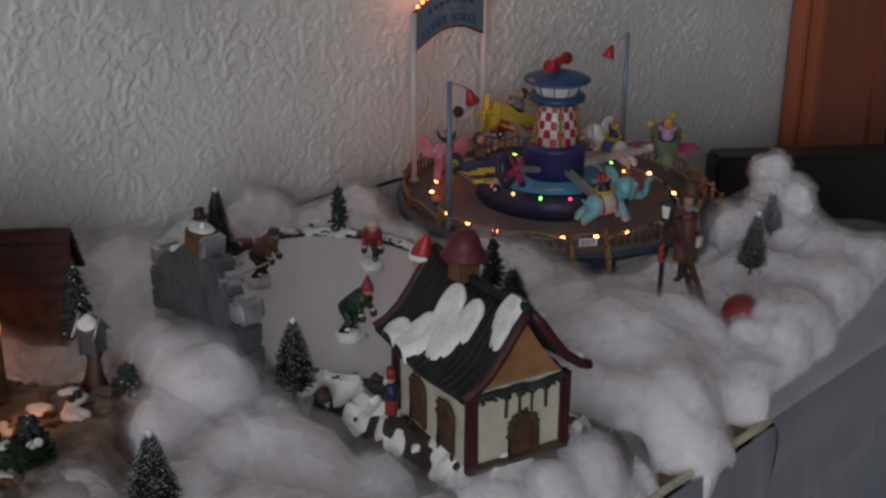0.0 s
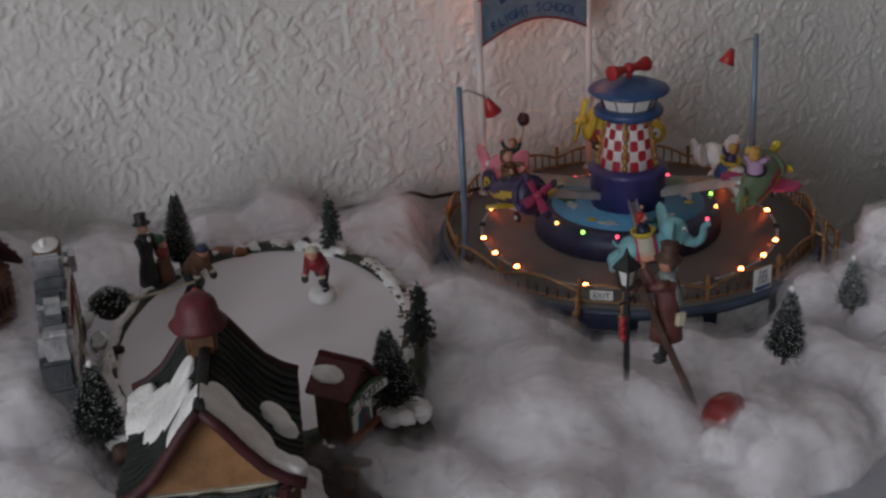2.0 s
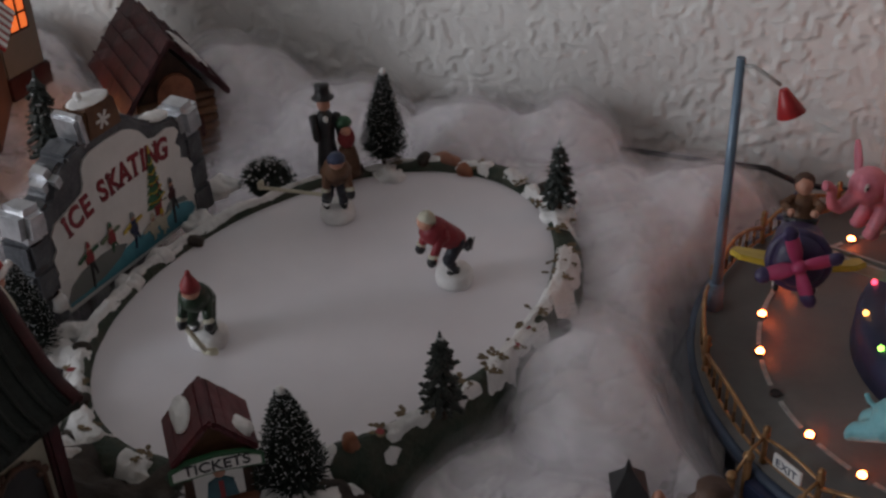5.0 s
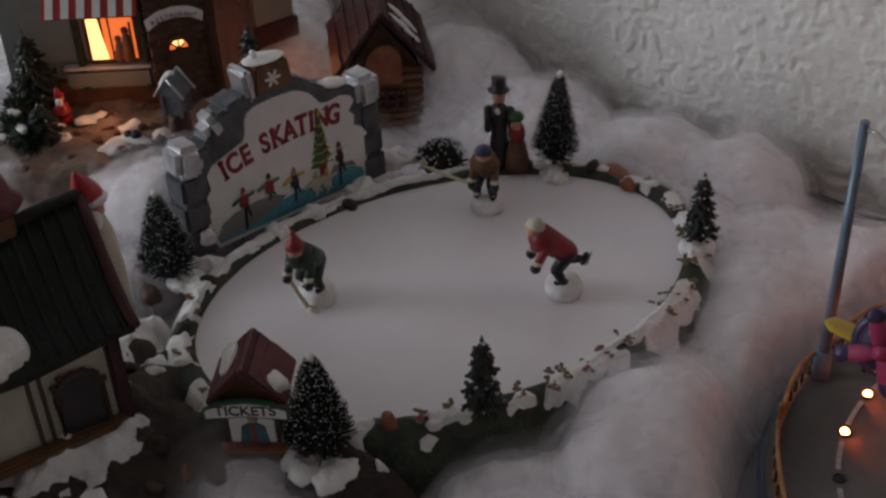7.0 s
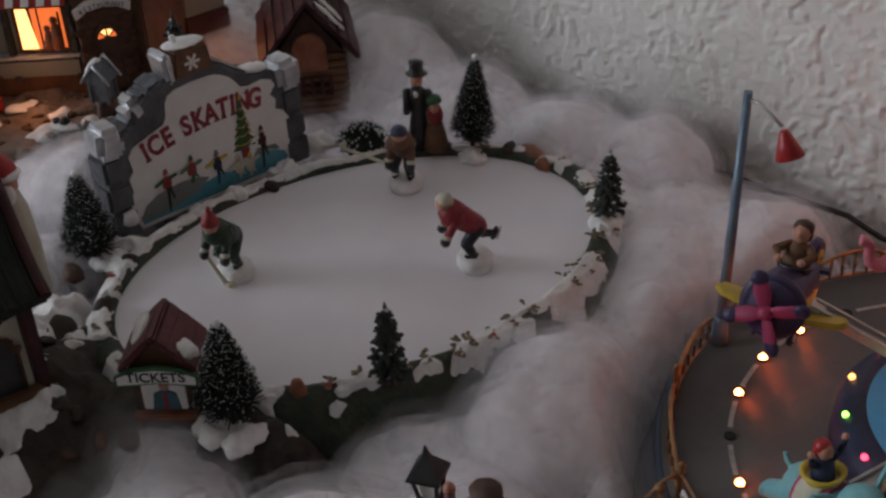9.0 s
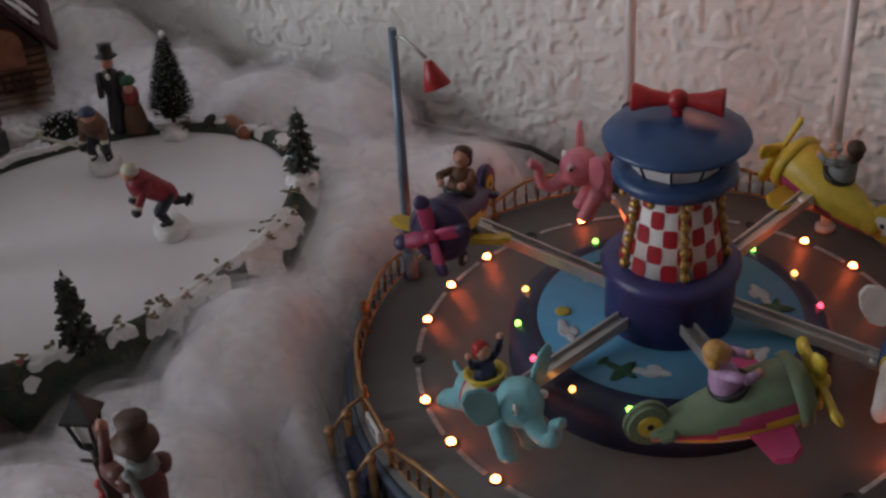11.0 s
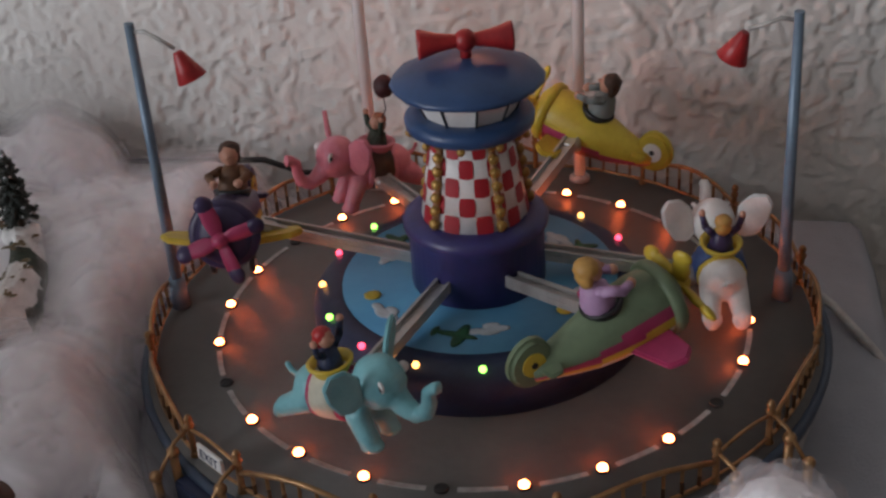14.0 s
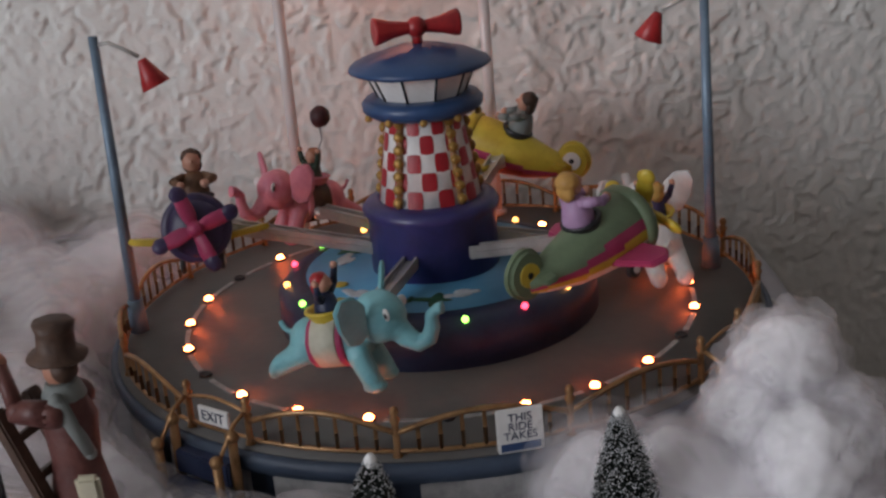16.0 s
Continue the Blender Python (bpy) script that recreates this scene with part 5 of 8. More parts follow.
# ---- ticket booth ----
def ticket_booth():
    yaw = 38.0
    t = empty("ticket_booth", pose(0.5400, 0.4615, 0.0352, 0, 0, yaw), "small brown ticket booth with a burgundy roof and green sign", "ticket booth")
    Build().use("darkbrown").box((0.0215, 0.017, 0.034), pose(0, 0.001, 0.011), 0.001).rough(0.0004, 300).part("body", t, "dark brown wooden booth")
    Build().use("rust").box((0.0235, 0.004, 0.0022), pose(0, -0.009, 0.0075), 0.0006).part("counter", t)
    Build().use("brown").prism([(-0.011, 0), (0.011, 0), (0, 0.0115)], 0.016, pose(0, 0.008, 0.028, 90, 0, 0)).part("gable", t, "tan gable")
    r = Build().use("maroon").box((0.0035, 0.0245, 0.003), pose(0, 0, 0.0423), 0.001).rough(0.0004, 400).part("roof", t, "burgundy plank roof")
    for s in (-1, 1):
        for k in range(4):
            u0 = 0.0035 + 0.0035 * k
            Build().use("maroon").box((0.0052, 0.0235, 0.0022), pose(s * (u0 * 0.82), 0, 0.0425 - u0 * 0.88 + 0.0005, 0, s * 47, 0), 0.0006).rough(0.0004, 400, k).part("plank", r)
    Build().use("snow").ball((0.005, 0.0045, 0.0018), None, 14, 8).rough(0.0012, 400, 5).part("snow_patch", r, m=pose(0.0098, -0.005, 0.0335, 0, 47, 0))
    Build().use("snow").ball((0.004, 0.009, 0.0018), None, 14, 8).rough(0.0012, 400, 6).part("snow_patch", r, m=pose(-0.0075, 0.003, 0.0372, 0, -47, 0))
    arch = [(-0.0138, -0.001), (-0.0138, 0.0025), (-0.008, 0.0052), (0.0, 0.0062), (0.008, 0.0052), (0.0138, 0.0025), (0.0138, -0.001), (0.0, 0.0002)]
    arch = [(x * 1.06, y * 1.18) for x, y in arch]
    Build().use("green").prism(arch, 0.0016, pose(0, -0.0118, 0.0250, 90, 0, 0)).part("sign_board", t, "green edged sign board")
    Build().use("signface").prism([(x * 0.93, y * 0.72 + 0.0006) for x, y in arch], 0.0004, pose(0, -0.0134, 0.0252, 90, 0, 0)).part("sign_face", t)
    words("TICKETS", 0.0056, "blackpaint", t, pose(0, -0.0139, 0.0282, 90, 0, 0), 0.0001, "lettering", 0.98, 0.00012)
    Build().use("darkbrown").box((0.0235, 0.0030, 0.0030), pose(0, -0.0098, 0.0272), 0.0006).part("sign_beam", t)
    Build().use("signface").box((0.0155, 0.0012, 0.0135), pose(0, -0.0081, 0.0165), 0.0003).part("window", t, "pale window with a painted clerk")
    c = Build().use("tealcoat").prism([(-0.005, 0), (0.005, 0), (0.004, 0.007), (0.0015, 0.0085), (-0.0015, 0.0085), (-0.004, 0.007)], 0.0006, pose(0.0005, -0.0086, 0.0102, 90, 0, 0))
    c.use("dullred").prism([(-0.0008, 0), (0.0008, 0), (0.0008, 0.007), (-0.0008, 0.007)], 0.0003, pose(0.0005, -0.0091, 0.0105, 90, 0, 0))
    c.use("skin").ball((0.0019, 0.0008, 0.0022), pose(0.0005, -0.0087, 0.0205), 8, 6).use("darkbrown").ball((0.0026, 0.0008, 0.001), pose(0.0005, -0.0088, 0.0222), 8, 6)
    c.part("painted_clerk", t)


ticket_booth()


# ---- the house ----
HOUSE = pose(0.4713, 0.4067, 0.047, 0, 0, -15)


def house():
    """Front gable towards local -y."""
    h = empty("village_house", HOUSE, "cream model house with a dark green roof, burgundy trim and snow", "miniature house")
    W, D, H = 0.049, 0.068, 0.040
    Build().use("cream").box((W, D, H), pose(0, 0, H / 2), 0.0008).rough(0.0004, 200).part("wall", h, "cream plaster walls")
    Build().use("tan").prism([(-W / 2, 0), (W / 2, 0), (W * 0.30, 0.012), (W * 0.12, 0.026), (0, 0.034), (-W * 0.12, 0.026), (-W * 0.30, 0.012)], D - 0.004, pose(0, D / 2 - 0.002, H - 0.0015, 90, 0, 0)).part("gable", h, "tan wooden gable")
    # bell-cast roof: each slope in rows of shingles
    prof = [(0.0, 0.0365), (0.0065, 0.0290), (0.0130, 0.0195), (0.0195, 0.0110), (0.0265, 0.0055), (0.0330, 0.0028)]
    y0, y1 = -D / 2 - 0.007, D / 2 + 0.007
    for s in (-1, 1):
        r = Build().use("roofgreen")
        rows = []
        ny = 30
        for j in range(ny + 1):
            y = y0 + (y1 - y0) * j / ny
            sag = 0.0018 * math.cos(j / ny * 2 * math.pi)
            rows.append([(s * x, y, H - 0.001 + z + sag) for x, z in prof])
        top = [[r.bm.verts.new(p) for p in row] for row in rows]
        low = [[r.bm.verts.new((p[0], p[1], p[2] - 0.0026)) for p in row] for row in rows]
        for j in range(ny):
            for k in range(len(prof) - 1):
                for sheet in (top, low):
                    r.bm.faces.new((sheet[j][k], sheet[j + 1][k], sheet[j + 1][k + 1], sheet[j][k + 1])).smooth = True
            for k in (0, len(prof) - 1):
                r.bm.faces.new((top[j][k], top[j + 1][k], low[j + 1][k], low[j][k]))
        for j in (0, ny):
            for k in range(len(prof) - 1):
                r.bm.faces.new((top[j][k], top[j][k + 1], low[j][k + 1], low[j][k]))
        r.rough(0.0007, 260, s)
        slope = r.part("roof", h, "dark green shingled roof slope")
        # shingle strips run from the ridge to the eaves
        for k in range(15):
            y = y0 + 0.003 + (y1 - y0 - 0.006) * k / 14
            sag = 0.0018 * math.cos((k / 14) * 2 * math.pi)
            st = Build().use("roofgreen").tube([(s * x, y + 0.0003 * math.sin(x * 900 + k), H - 0.0010 + z + sag) for x, z in prof], 0.0009, 5)
            st.part("shingle_ridge", slope)
        # burgundy barge boards
        for yy in (y0, y1):
            Build().use("burgundy").tube([(s * x, yy, H - 0.001 + z + 0.0016) for x, z in prof], 0.0022, 8).rough(0.0005, 300, yy).part("barge_board", slope, "burgundy edge board")
        # snow lying on the slope: rounded patches that follow its curve
        def slope_z(x, y):
            ax = abs(x)
            z = np.interp(ax, [p[0] for p in prof], [p[1] for p in prof])
            return H - 0.001 + z + 0.0018 * math.cos((y - y0) / (y1 - y0) * 2 * math.pi)

        def patch(blobs, key):
            """One thick patch of snow that follows the slope."""
            sn = Build().use("snow")
            st_ = 0.0007
            px, py = np.arange(0.0004, 0.0340, st_), np.arange(y0 + 0.0005, y1, st_)
            PX, PY = np.meshgrid(px, py)
            wob = 0.0006 * value_noise(PX * 110, PY * 110, 60 + key)
            thick = np.full(PX.shape, -9.0)
            for bx, by, br in blobs:
                q = 1 - (np.hypot(PX - bx, (PY - by) / 1.15) + wob) / br
                thick = np.maximum(thick, q * 3.2)
            vs = {}

            def vert(a, b_):
                if (a, b_) not in vs:
                    x, y = s * px[b_], py[a]
                    vs[a, b_] = sn.bm.verts.new((x, y, slope_z(x, y) + 0.0016 + (0.0026 * math.sqrt(min(thick[a, b_], 1)) if thick[a, b_] > 0 else max(thick[a, b_], -0.6) * 0.0065)))
                return vs[a, b_]

            for a in range(len(py) - 1):
                for b_ in range(len(px) - 1):
                    if thick[a : a + 2, b_ : b_ + 2].max() > -0.5:
                        sn.bm.faces.new((vert(a, b_), vert(a, b_ + 1), vert(a + 1, b_ + 1), vert(a + 1, b_))).smooth = True
            sn.part("snow_patch", slope, "thick white snow")

        if s < 0:
            patch([(0.0115, 0.0085, 0.0072), (0.0105, -0.0085, 0.0062), (0.0180, 0.0010, 0.0078), (0.0232, 0.0145, 0.0080), (0.0285, 0.0262, 0.0064), (0.0292, 0.0155, 0.0060)], 1)
            patch([(0.004, -0.030, 0.006), (0.009, -0.033, 0.0045)], 2)
        else:
            patch([(0.005, -0.030, 0.008), (0.012, -0.029, 0.009), (0.020, -0.032, 0.007), (0.016, -0.022, 0.007), (0.008, -0.019, 0.006), (0.025, -0.0335, 0.006), (0.030, -0.034, 0.005)], 3)
            patch([(0.024, 0.002, 0.005), (0.027, -0.004, 0.0045)], 4)
    Build().use("roofgreen").tube([(0, y0 + (y1 - y0) * j / 12, H + 0.036 + 0.0018 * math.cos(j / 12 * 2 * math.pi)) for j in range(13)], 0.0022, 8).part("ridge", h)
    # corner posts, base sill
    for sx in (-1, 1):
        for sy in (-1, 1):
            Build().use("burgundy").box((0.0052, 0.0052, H), pose(sx * (W / 2), sy * (D / 2), H / 2), 0.001).rough(0.0005, 300, sx + sy).part("corner_post", h, "burgundy corner post")
    for yy in (-D / 2 - 0.001, D / 2 + 0.001):
        Build().use("darkbrown").box((W, 0.004, 0.004), pose(0, yy, 0.0025), 0.0008).part("sill_beam", h)
    # dark arched door and windows, garlands
    def arch(w, hh, m, key, nm):
        pts = [(-w / 2, 0), (w / 2, 0), (w / 2, hh - w / 2)] + [(w / 2 * math.cos(a), hh - w / 2 + w / 2 * math.sin(a)) for a in np.linspace(0.3, 2.84, 8)] + [(-w / 2, hh - w / 2)]
        return Build().use(key).prism(pts, 0.0016, m).part(nm, h)

    arch(0.0145, 0.021, pose(0.002, -D / 2 + 0.0002, 0.003, 90, 0, 0), "darkbrown", "door")
    for yy in (-0.014, 0.012):
        arch(0.013, 0.024, pose(-W / 2 + 0.0002, yy, 0.003, 90, 0, -90), "darkbrown", "window")
    arch(0.016, 0.027, pose(W / 2 - 0.0002, 0.020, 0.002, 90, 0, 90), "blackpaint", "side_door")
    for yy in (0.0045, 0.0085, -0.0255):
        Build().use("darkbrown").box((0.0014, 0.0013, H - 0.006), pose(W / 2 + 0.0006, yy, H / 2), 0.0003).rough(0.0004, 500, yy).part("timber", h)
    Build().use("brown").box((0.0052, D, 0.0042), pose(W / 2 + 0.0026, 0, 0.0030), 0.0008).rough(0.0007, 260).part("ledge", h, "worn brown ledge")
    rng = random.Random(3)
    for w, hh, m in ((0.0145, 0.021, pose(0.002, -D / 2 - 0.0016, 0.003)), (0.013, 0.024, pose(-W / 2 - 0.0016, -0.014, 0.003, 0, 0, -90)), (0.013, 0.024, pose(-W / 2 - 0.0016, 0.012, 0.003, 0, 0, -90)), (0.016, 0.027, pose(W / 2 + 0.0016, 0.020, 0.002, 0, 0, 90))):
        g = Build().use("darkbrown")
        pts = [(-w / 2, 0, 0.0), (-w / 2, 0, hh - w / 2)] + [(-w / 2 * math.cos(a), 0, hh - w / 2 + w / 2 * math.sin(a)) for a in np.linspace(0.4, 2.74, 6)] + [(w / 2, 0, hh - w / 2), (w / 2, 0, 0.0)]
        g.tube(pts, 0.0010, 6)
        for k in range(26):
            p = pts[rng.randrange(len(pts))]
            g.ball((0.0013, 0.0008, 0.0011), pose(p[0] + rng.uniform(-0.001, 0.001), rng.uniform(-0.0005, 0.0003), p[2] + rng.uniform(-0.0025, 0.0025)), 5, 4)
        g.rough(0.0005, 800).part("wreath_frame", h, "dark twig garland round the opening", m)
    for x0, y0g, x1, y1g in ((-W / 2, -D / 2 - 0.001, W / 2, -D / 2 - 0.001), (-W / 2 - 0.001, -D / 2, -W / 2 - 0.001, D / 2), (W / 2 + 0.001, -D / 2, W / 2 + 0.001, D / 2)):
        g = Build().use("resin_green")
        g.tube([(x0 + (x1 - x0) * k / 12, y0g + (y1g - y0g) * k / 12, H - 0.0022 + rng.uniform(-0.0008, 0.0008)) for k in range(13)], 0.0016, 8)
        for k in range(46):
            f = rng.random()
            g.ball((0.0014, 0.0014, 0.0008), pose(x0 + (x1 - x0) * f, y0g + (y1g - y0g) * f, H - 0.0034 + rng.uniform(-0.0018, 0.0012), rng.uniform(-60, 60), rng.uniform(-60, 60)), 5, 4)
        g.rough(0.0009, 700).part("garland", h, "dark green garland")
    for x in (-0.007, 0.0, 0.0065, 0.014):
        g = Build().use("darkbrown").box((0.0011, 0.0012, 0.013), pose(x, -D / 2 - 0.0008, H - 0.009)).use("resin_green").ball((0.0026, 0.0012, 0.0022), pose(x, -D / 2 - 0.0013, H - 0.0045), 8, 5)
        g.rough(0.0006, 600).part("window_bar", h)
    # bell-shaped burgundy cupola
    cup_ = Build().use("brown").box((0.0115, 0.0115, 0.012), None, 0.0015).rough(0.0012, 350).part("cupola", h, "brown cupola with a burgundy bell roof", pose(-0.001, 0.0125, H + 0.0375, 0, 0, 8))
    Build().use("maroon").lathe([(0.0104, 0.0), (0.0112, 0.0016), (0.0085, 0.0045), (0.0074, 0.0085), (0.0064, 0.0112), (0.0038, 0.0132), (0.0001, 0.0137)], 18).rough(0.0006, 300).part("bell_roof", cup_, "burgundy bell roof", pose(0, 0, 0.005))


house()

elf = Build().use("red").lathe([(0.0052, 0.0), (0.0048, 0.003), (0.0030, 0.0075), (0.0010, 0.0115), (0.0001, 0.0122)], 14, pose(0, 0, 0.016, 14, 8, 0))
elf.use("snow").lathe([(0.0050, -0.0012), (0.0058, 0.0002), (0.0050, 0.0016)], 14, pose(0, 0, 0.0165)).use("skin").ball(0.0042, pose(0, 0, 0.0135), 12, 8).use("signface").ball((0.0035, 0.003, 0.0045), pose(0.0025, -0.001, 0.0105), 10, 7)
elf.use("cream").lathe([(0.0058, -0.030), (0.0060, -0.01), (0.0052, 0.004), (0.0030, 0.011)], 14)
elf.rough(0.0006, 400)
tagged(elf.part("red_hat_figurine", m=HOUSE @ pose(-0.005, 0.0455, 0.054) @ Matrix.Diagonal((1.12, 1.12, 1.1, 1))), "bearded figurine in a red pointed hat behind the house", "figurine")

# nutcracker-like post figure beside the house wall
nut = Build().use("dullred").lathe([(0.0030, 0.0), (0.0032, 0.008), (0.0026, 0.013), (0.0001, 0.0135)], 12).use("navy").lathe([(0.0034, 0.008), (0.0036, 0.013), (0.0020, 0.0165)], 12).use("skin").ball(0.0021, pose(0, 0, 0.0185), 8, 6).use("dullred").cone(0.0024, 0.0018, 0.0052, pose(0, 0, 0.0195), 10).rough(0.0004, 500)
tagged(nut.part("soldier_figurine", m=HOUSE @ pose(-0.0330, 0.025, 0.004)), "small red soldier figurine beside the house", "figurine")


# ---- lamplighter ----
def street_lantern():
    s = empty("street_lantern", pose(0.6775, 0.4508, 0.030, 1.5, -2.5, 20), "black miniature street lantern with a red bow", "street lamp")
    Build().use("blackpaint").lathe([(0.0016, 0.0), (0.0016, 0.038), (0.0022, 0.039), (0.0016, 0.041), (0.0013, 0.053), (0.003, 0.0545), (0.0035, 0.0555)], 12).part("post", s)
    Build().use("blackpaint").box((0.011, 0.0012, 0.0012), pose(0, 0, 0.048), 0.0004).part("crossbar", s)
    for a in range(4):
        Build().use("blackpaint").limb((0.0031 * math.cos(a * 1.571 + 0.785), 0.0031 * math.sin(a * 1.571 + 0.785), 0.0555), (0.0050 * math.cos(a * 1.571 + 0.785), 0.0050 * math.sin(a * 1.571 + 0.785), 0.0655), 0.0006, 0.0006, 6).part("lantern_bar", s)
    Build().use("signface").lathe([(0.0023, 0.0565), (0.0036, 0.0648)], 4, pose(0, 0, 0, 0, 0, 45), False).part("pane", s, "pale panes")
    Build().use("blackpaint").lathe([(0.0068, 0.0655), (0.0066, 0.0665), (0.0022, 0.0712), (0.0014, 0.0722), (0.0001, 0.0762)], 4, pose(0, 0, 0, 0, 0, 45), False).part("roof", s)
    b = Build().use("red")
    for k in range(5):
        b.ball((0.0017, 0.0014, 0.002), pose(-0.0024, 0.001 * (k % 2), 0.029 + 0.0024 * k), 8, 6)
    b.rough(0.0005, 500).part("bow", s, "red bow")


street_lantern()


def ladder():
    foot, top = Vector((0.7085, 0.4405, 0.020)), Vector((0.6835, 0.4505, 0.0845))
    d = top - foot
    L = d.length
    turn = Matrix.Translation(foot) @ d.to_track_quat("Z", "Y").to_matrix().to_4x4()
    ob = new("ladder")
    ob.empty_display_size = 0.01
    ob.matrix_basis = turn
    tagged(ob, "dark brown miniature ladder leaning on the lantern", "ladder")
    for s in (-1, 1):
        Build().use("darkbrown").box((0.0038, 0.0032, L), pose(s * 0.0058, 0, L / 2), 0.0005).rough(0.0003, 300, s).part("rail", ob)
    for k in range(7):
        Build().use("darkbrown").box((0.0110, 0.0030, 0.0017), pose(0, 0, 0.005 + 0.0095 * k), 0.0003).part("rung", ob)


ladder()
man = Build().use("blackpaint").limb((-0.001, 0.0022, -0.004), (0.0005, 0.002, 0.010), 0.0017, 0.0022).limb((-0.002, -0.002, 0.001), (0.0005, -0.002, 0.011), 0.0017, 0.0022).ball((0.003, 0.0015, 0.0013), pose(-0.002, 0.0022, -0.005), 8, 6).ball((0.003, 0.0015, 0.0013), pose(-0.003, -0.002, 0.0), 8, 6)
man.use("rose").lathe([(0.0068, 0.0065), (0.0062, 0.012), (0.0046, 0.021), (0.0053, 0.029), (0.0042, 0.033), (0.0018, 0.035)], 16, None, True, 0.85)
man.limb((0, 0.0045, 0.0315), (-0.0065, 0.005, 0.0265), 0.0027, 0.0022).limb((-0.0065, 0.005, 0.0265), (-0.0135, 0.003, 0.0275), 0.0017, 0.0014).limb((0, -0.0045, 0.0315), (-0.0065, -0.0055, 0.032), 0.0027, 0.0022).limb((-0.0065, -0.0055, 0.032), (-0.0105, -0.003, 0.040), 0.0017, 0.0013)
man.use("greywall").lathe([(0.0032, 0.0315), (0.0042, 0.0335), (0.0030, 0.0362)], 12).limb((0.001, -0.004, 0.034), (0.0045, -0.002, 0.023), 0.0015, 0.0012)
man.use("skin").ball(0.0016, pose(-0.0138, 0.003, 0.0275), 8, 6).ball(0.0016, pose(-0.0106, -0.003, 0.0405), 8, 6).ball((0.0029, 0.0026, 0.0032), pose(-0.0006, 0, 0.0385), 12, 8)
man.use("darkbrown").ball((0.0028, 0.0028, 0.003), pose(0.0008, 0, 0.0388), 10, 7).use("trim").box((0.0045, 0.0022, 0.0065), pose(0.0045, -0.004, 0.0165, 10, 0, 20), 0.0008)
man.use("darkbrown").lathe([(0.0054, 0.0), (0.0055, 0.0006), (0.0035, 0.0011), (0.0033, 0.0052), (0.0038, 0.0068), (0.0001, 0.007)], 16, pose(0, 0, 0.0408, 0, 4, 0)).rough(0.0004, 500)
tagged(man.part("lamplighter_figurine", m=pose(0.6965, 0.4465, 0.0465, 0, 0, -20) @ Matrix.Diagonal((1.2, 1.2, 1.2, 1))), "lamplighter figurine in dull red coat on a ladder", "figurine")

ball_ = Build().use("bauble").ball(0.0125, None, 24, 16).use("gold").cone(0.003, 0.003, 0.004, pose(0, 0, 0.0115), 12)
tagged(ball_.part("red_bauble", m=pose(0.7090, 0.4115, 0.0250, 100, 20, 0)), "glossy red bauble half sunk in the cotton snow", "bauble")


# ---- flight ride ----
DECK = 0.0295
ride = empty("flight_ride", pose(RIDE_C[0], RIDE_C[1], 0), "round fairground ride with flying elephants and planes round a tower", "fairground ride")


def ring_pose(deg, r, z, turn=0.0):
    a = radians(deg)
    return pose(r * math.cos(a), r * math.sin(a), z, 0, 0, deg + turn)


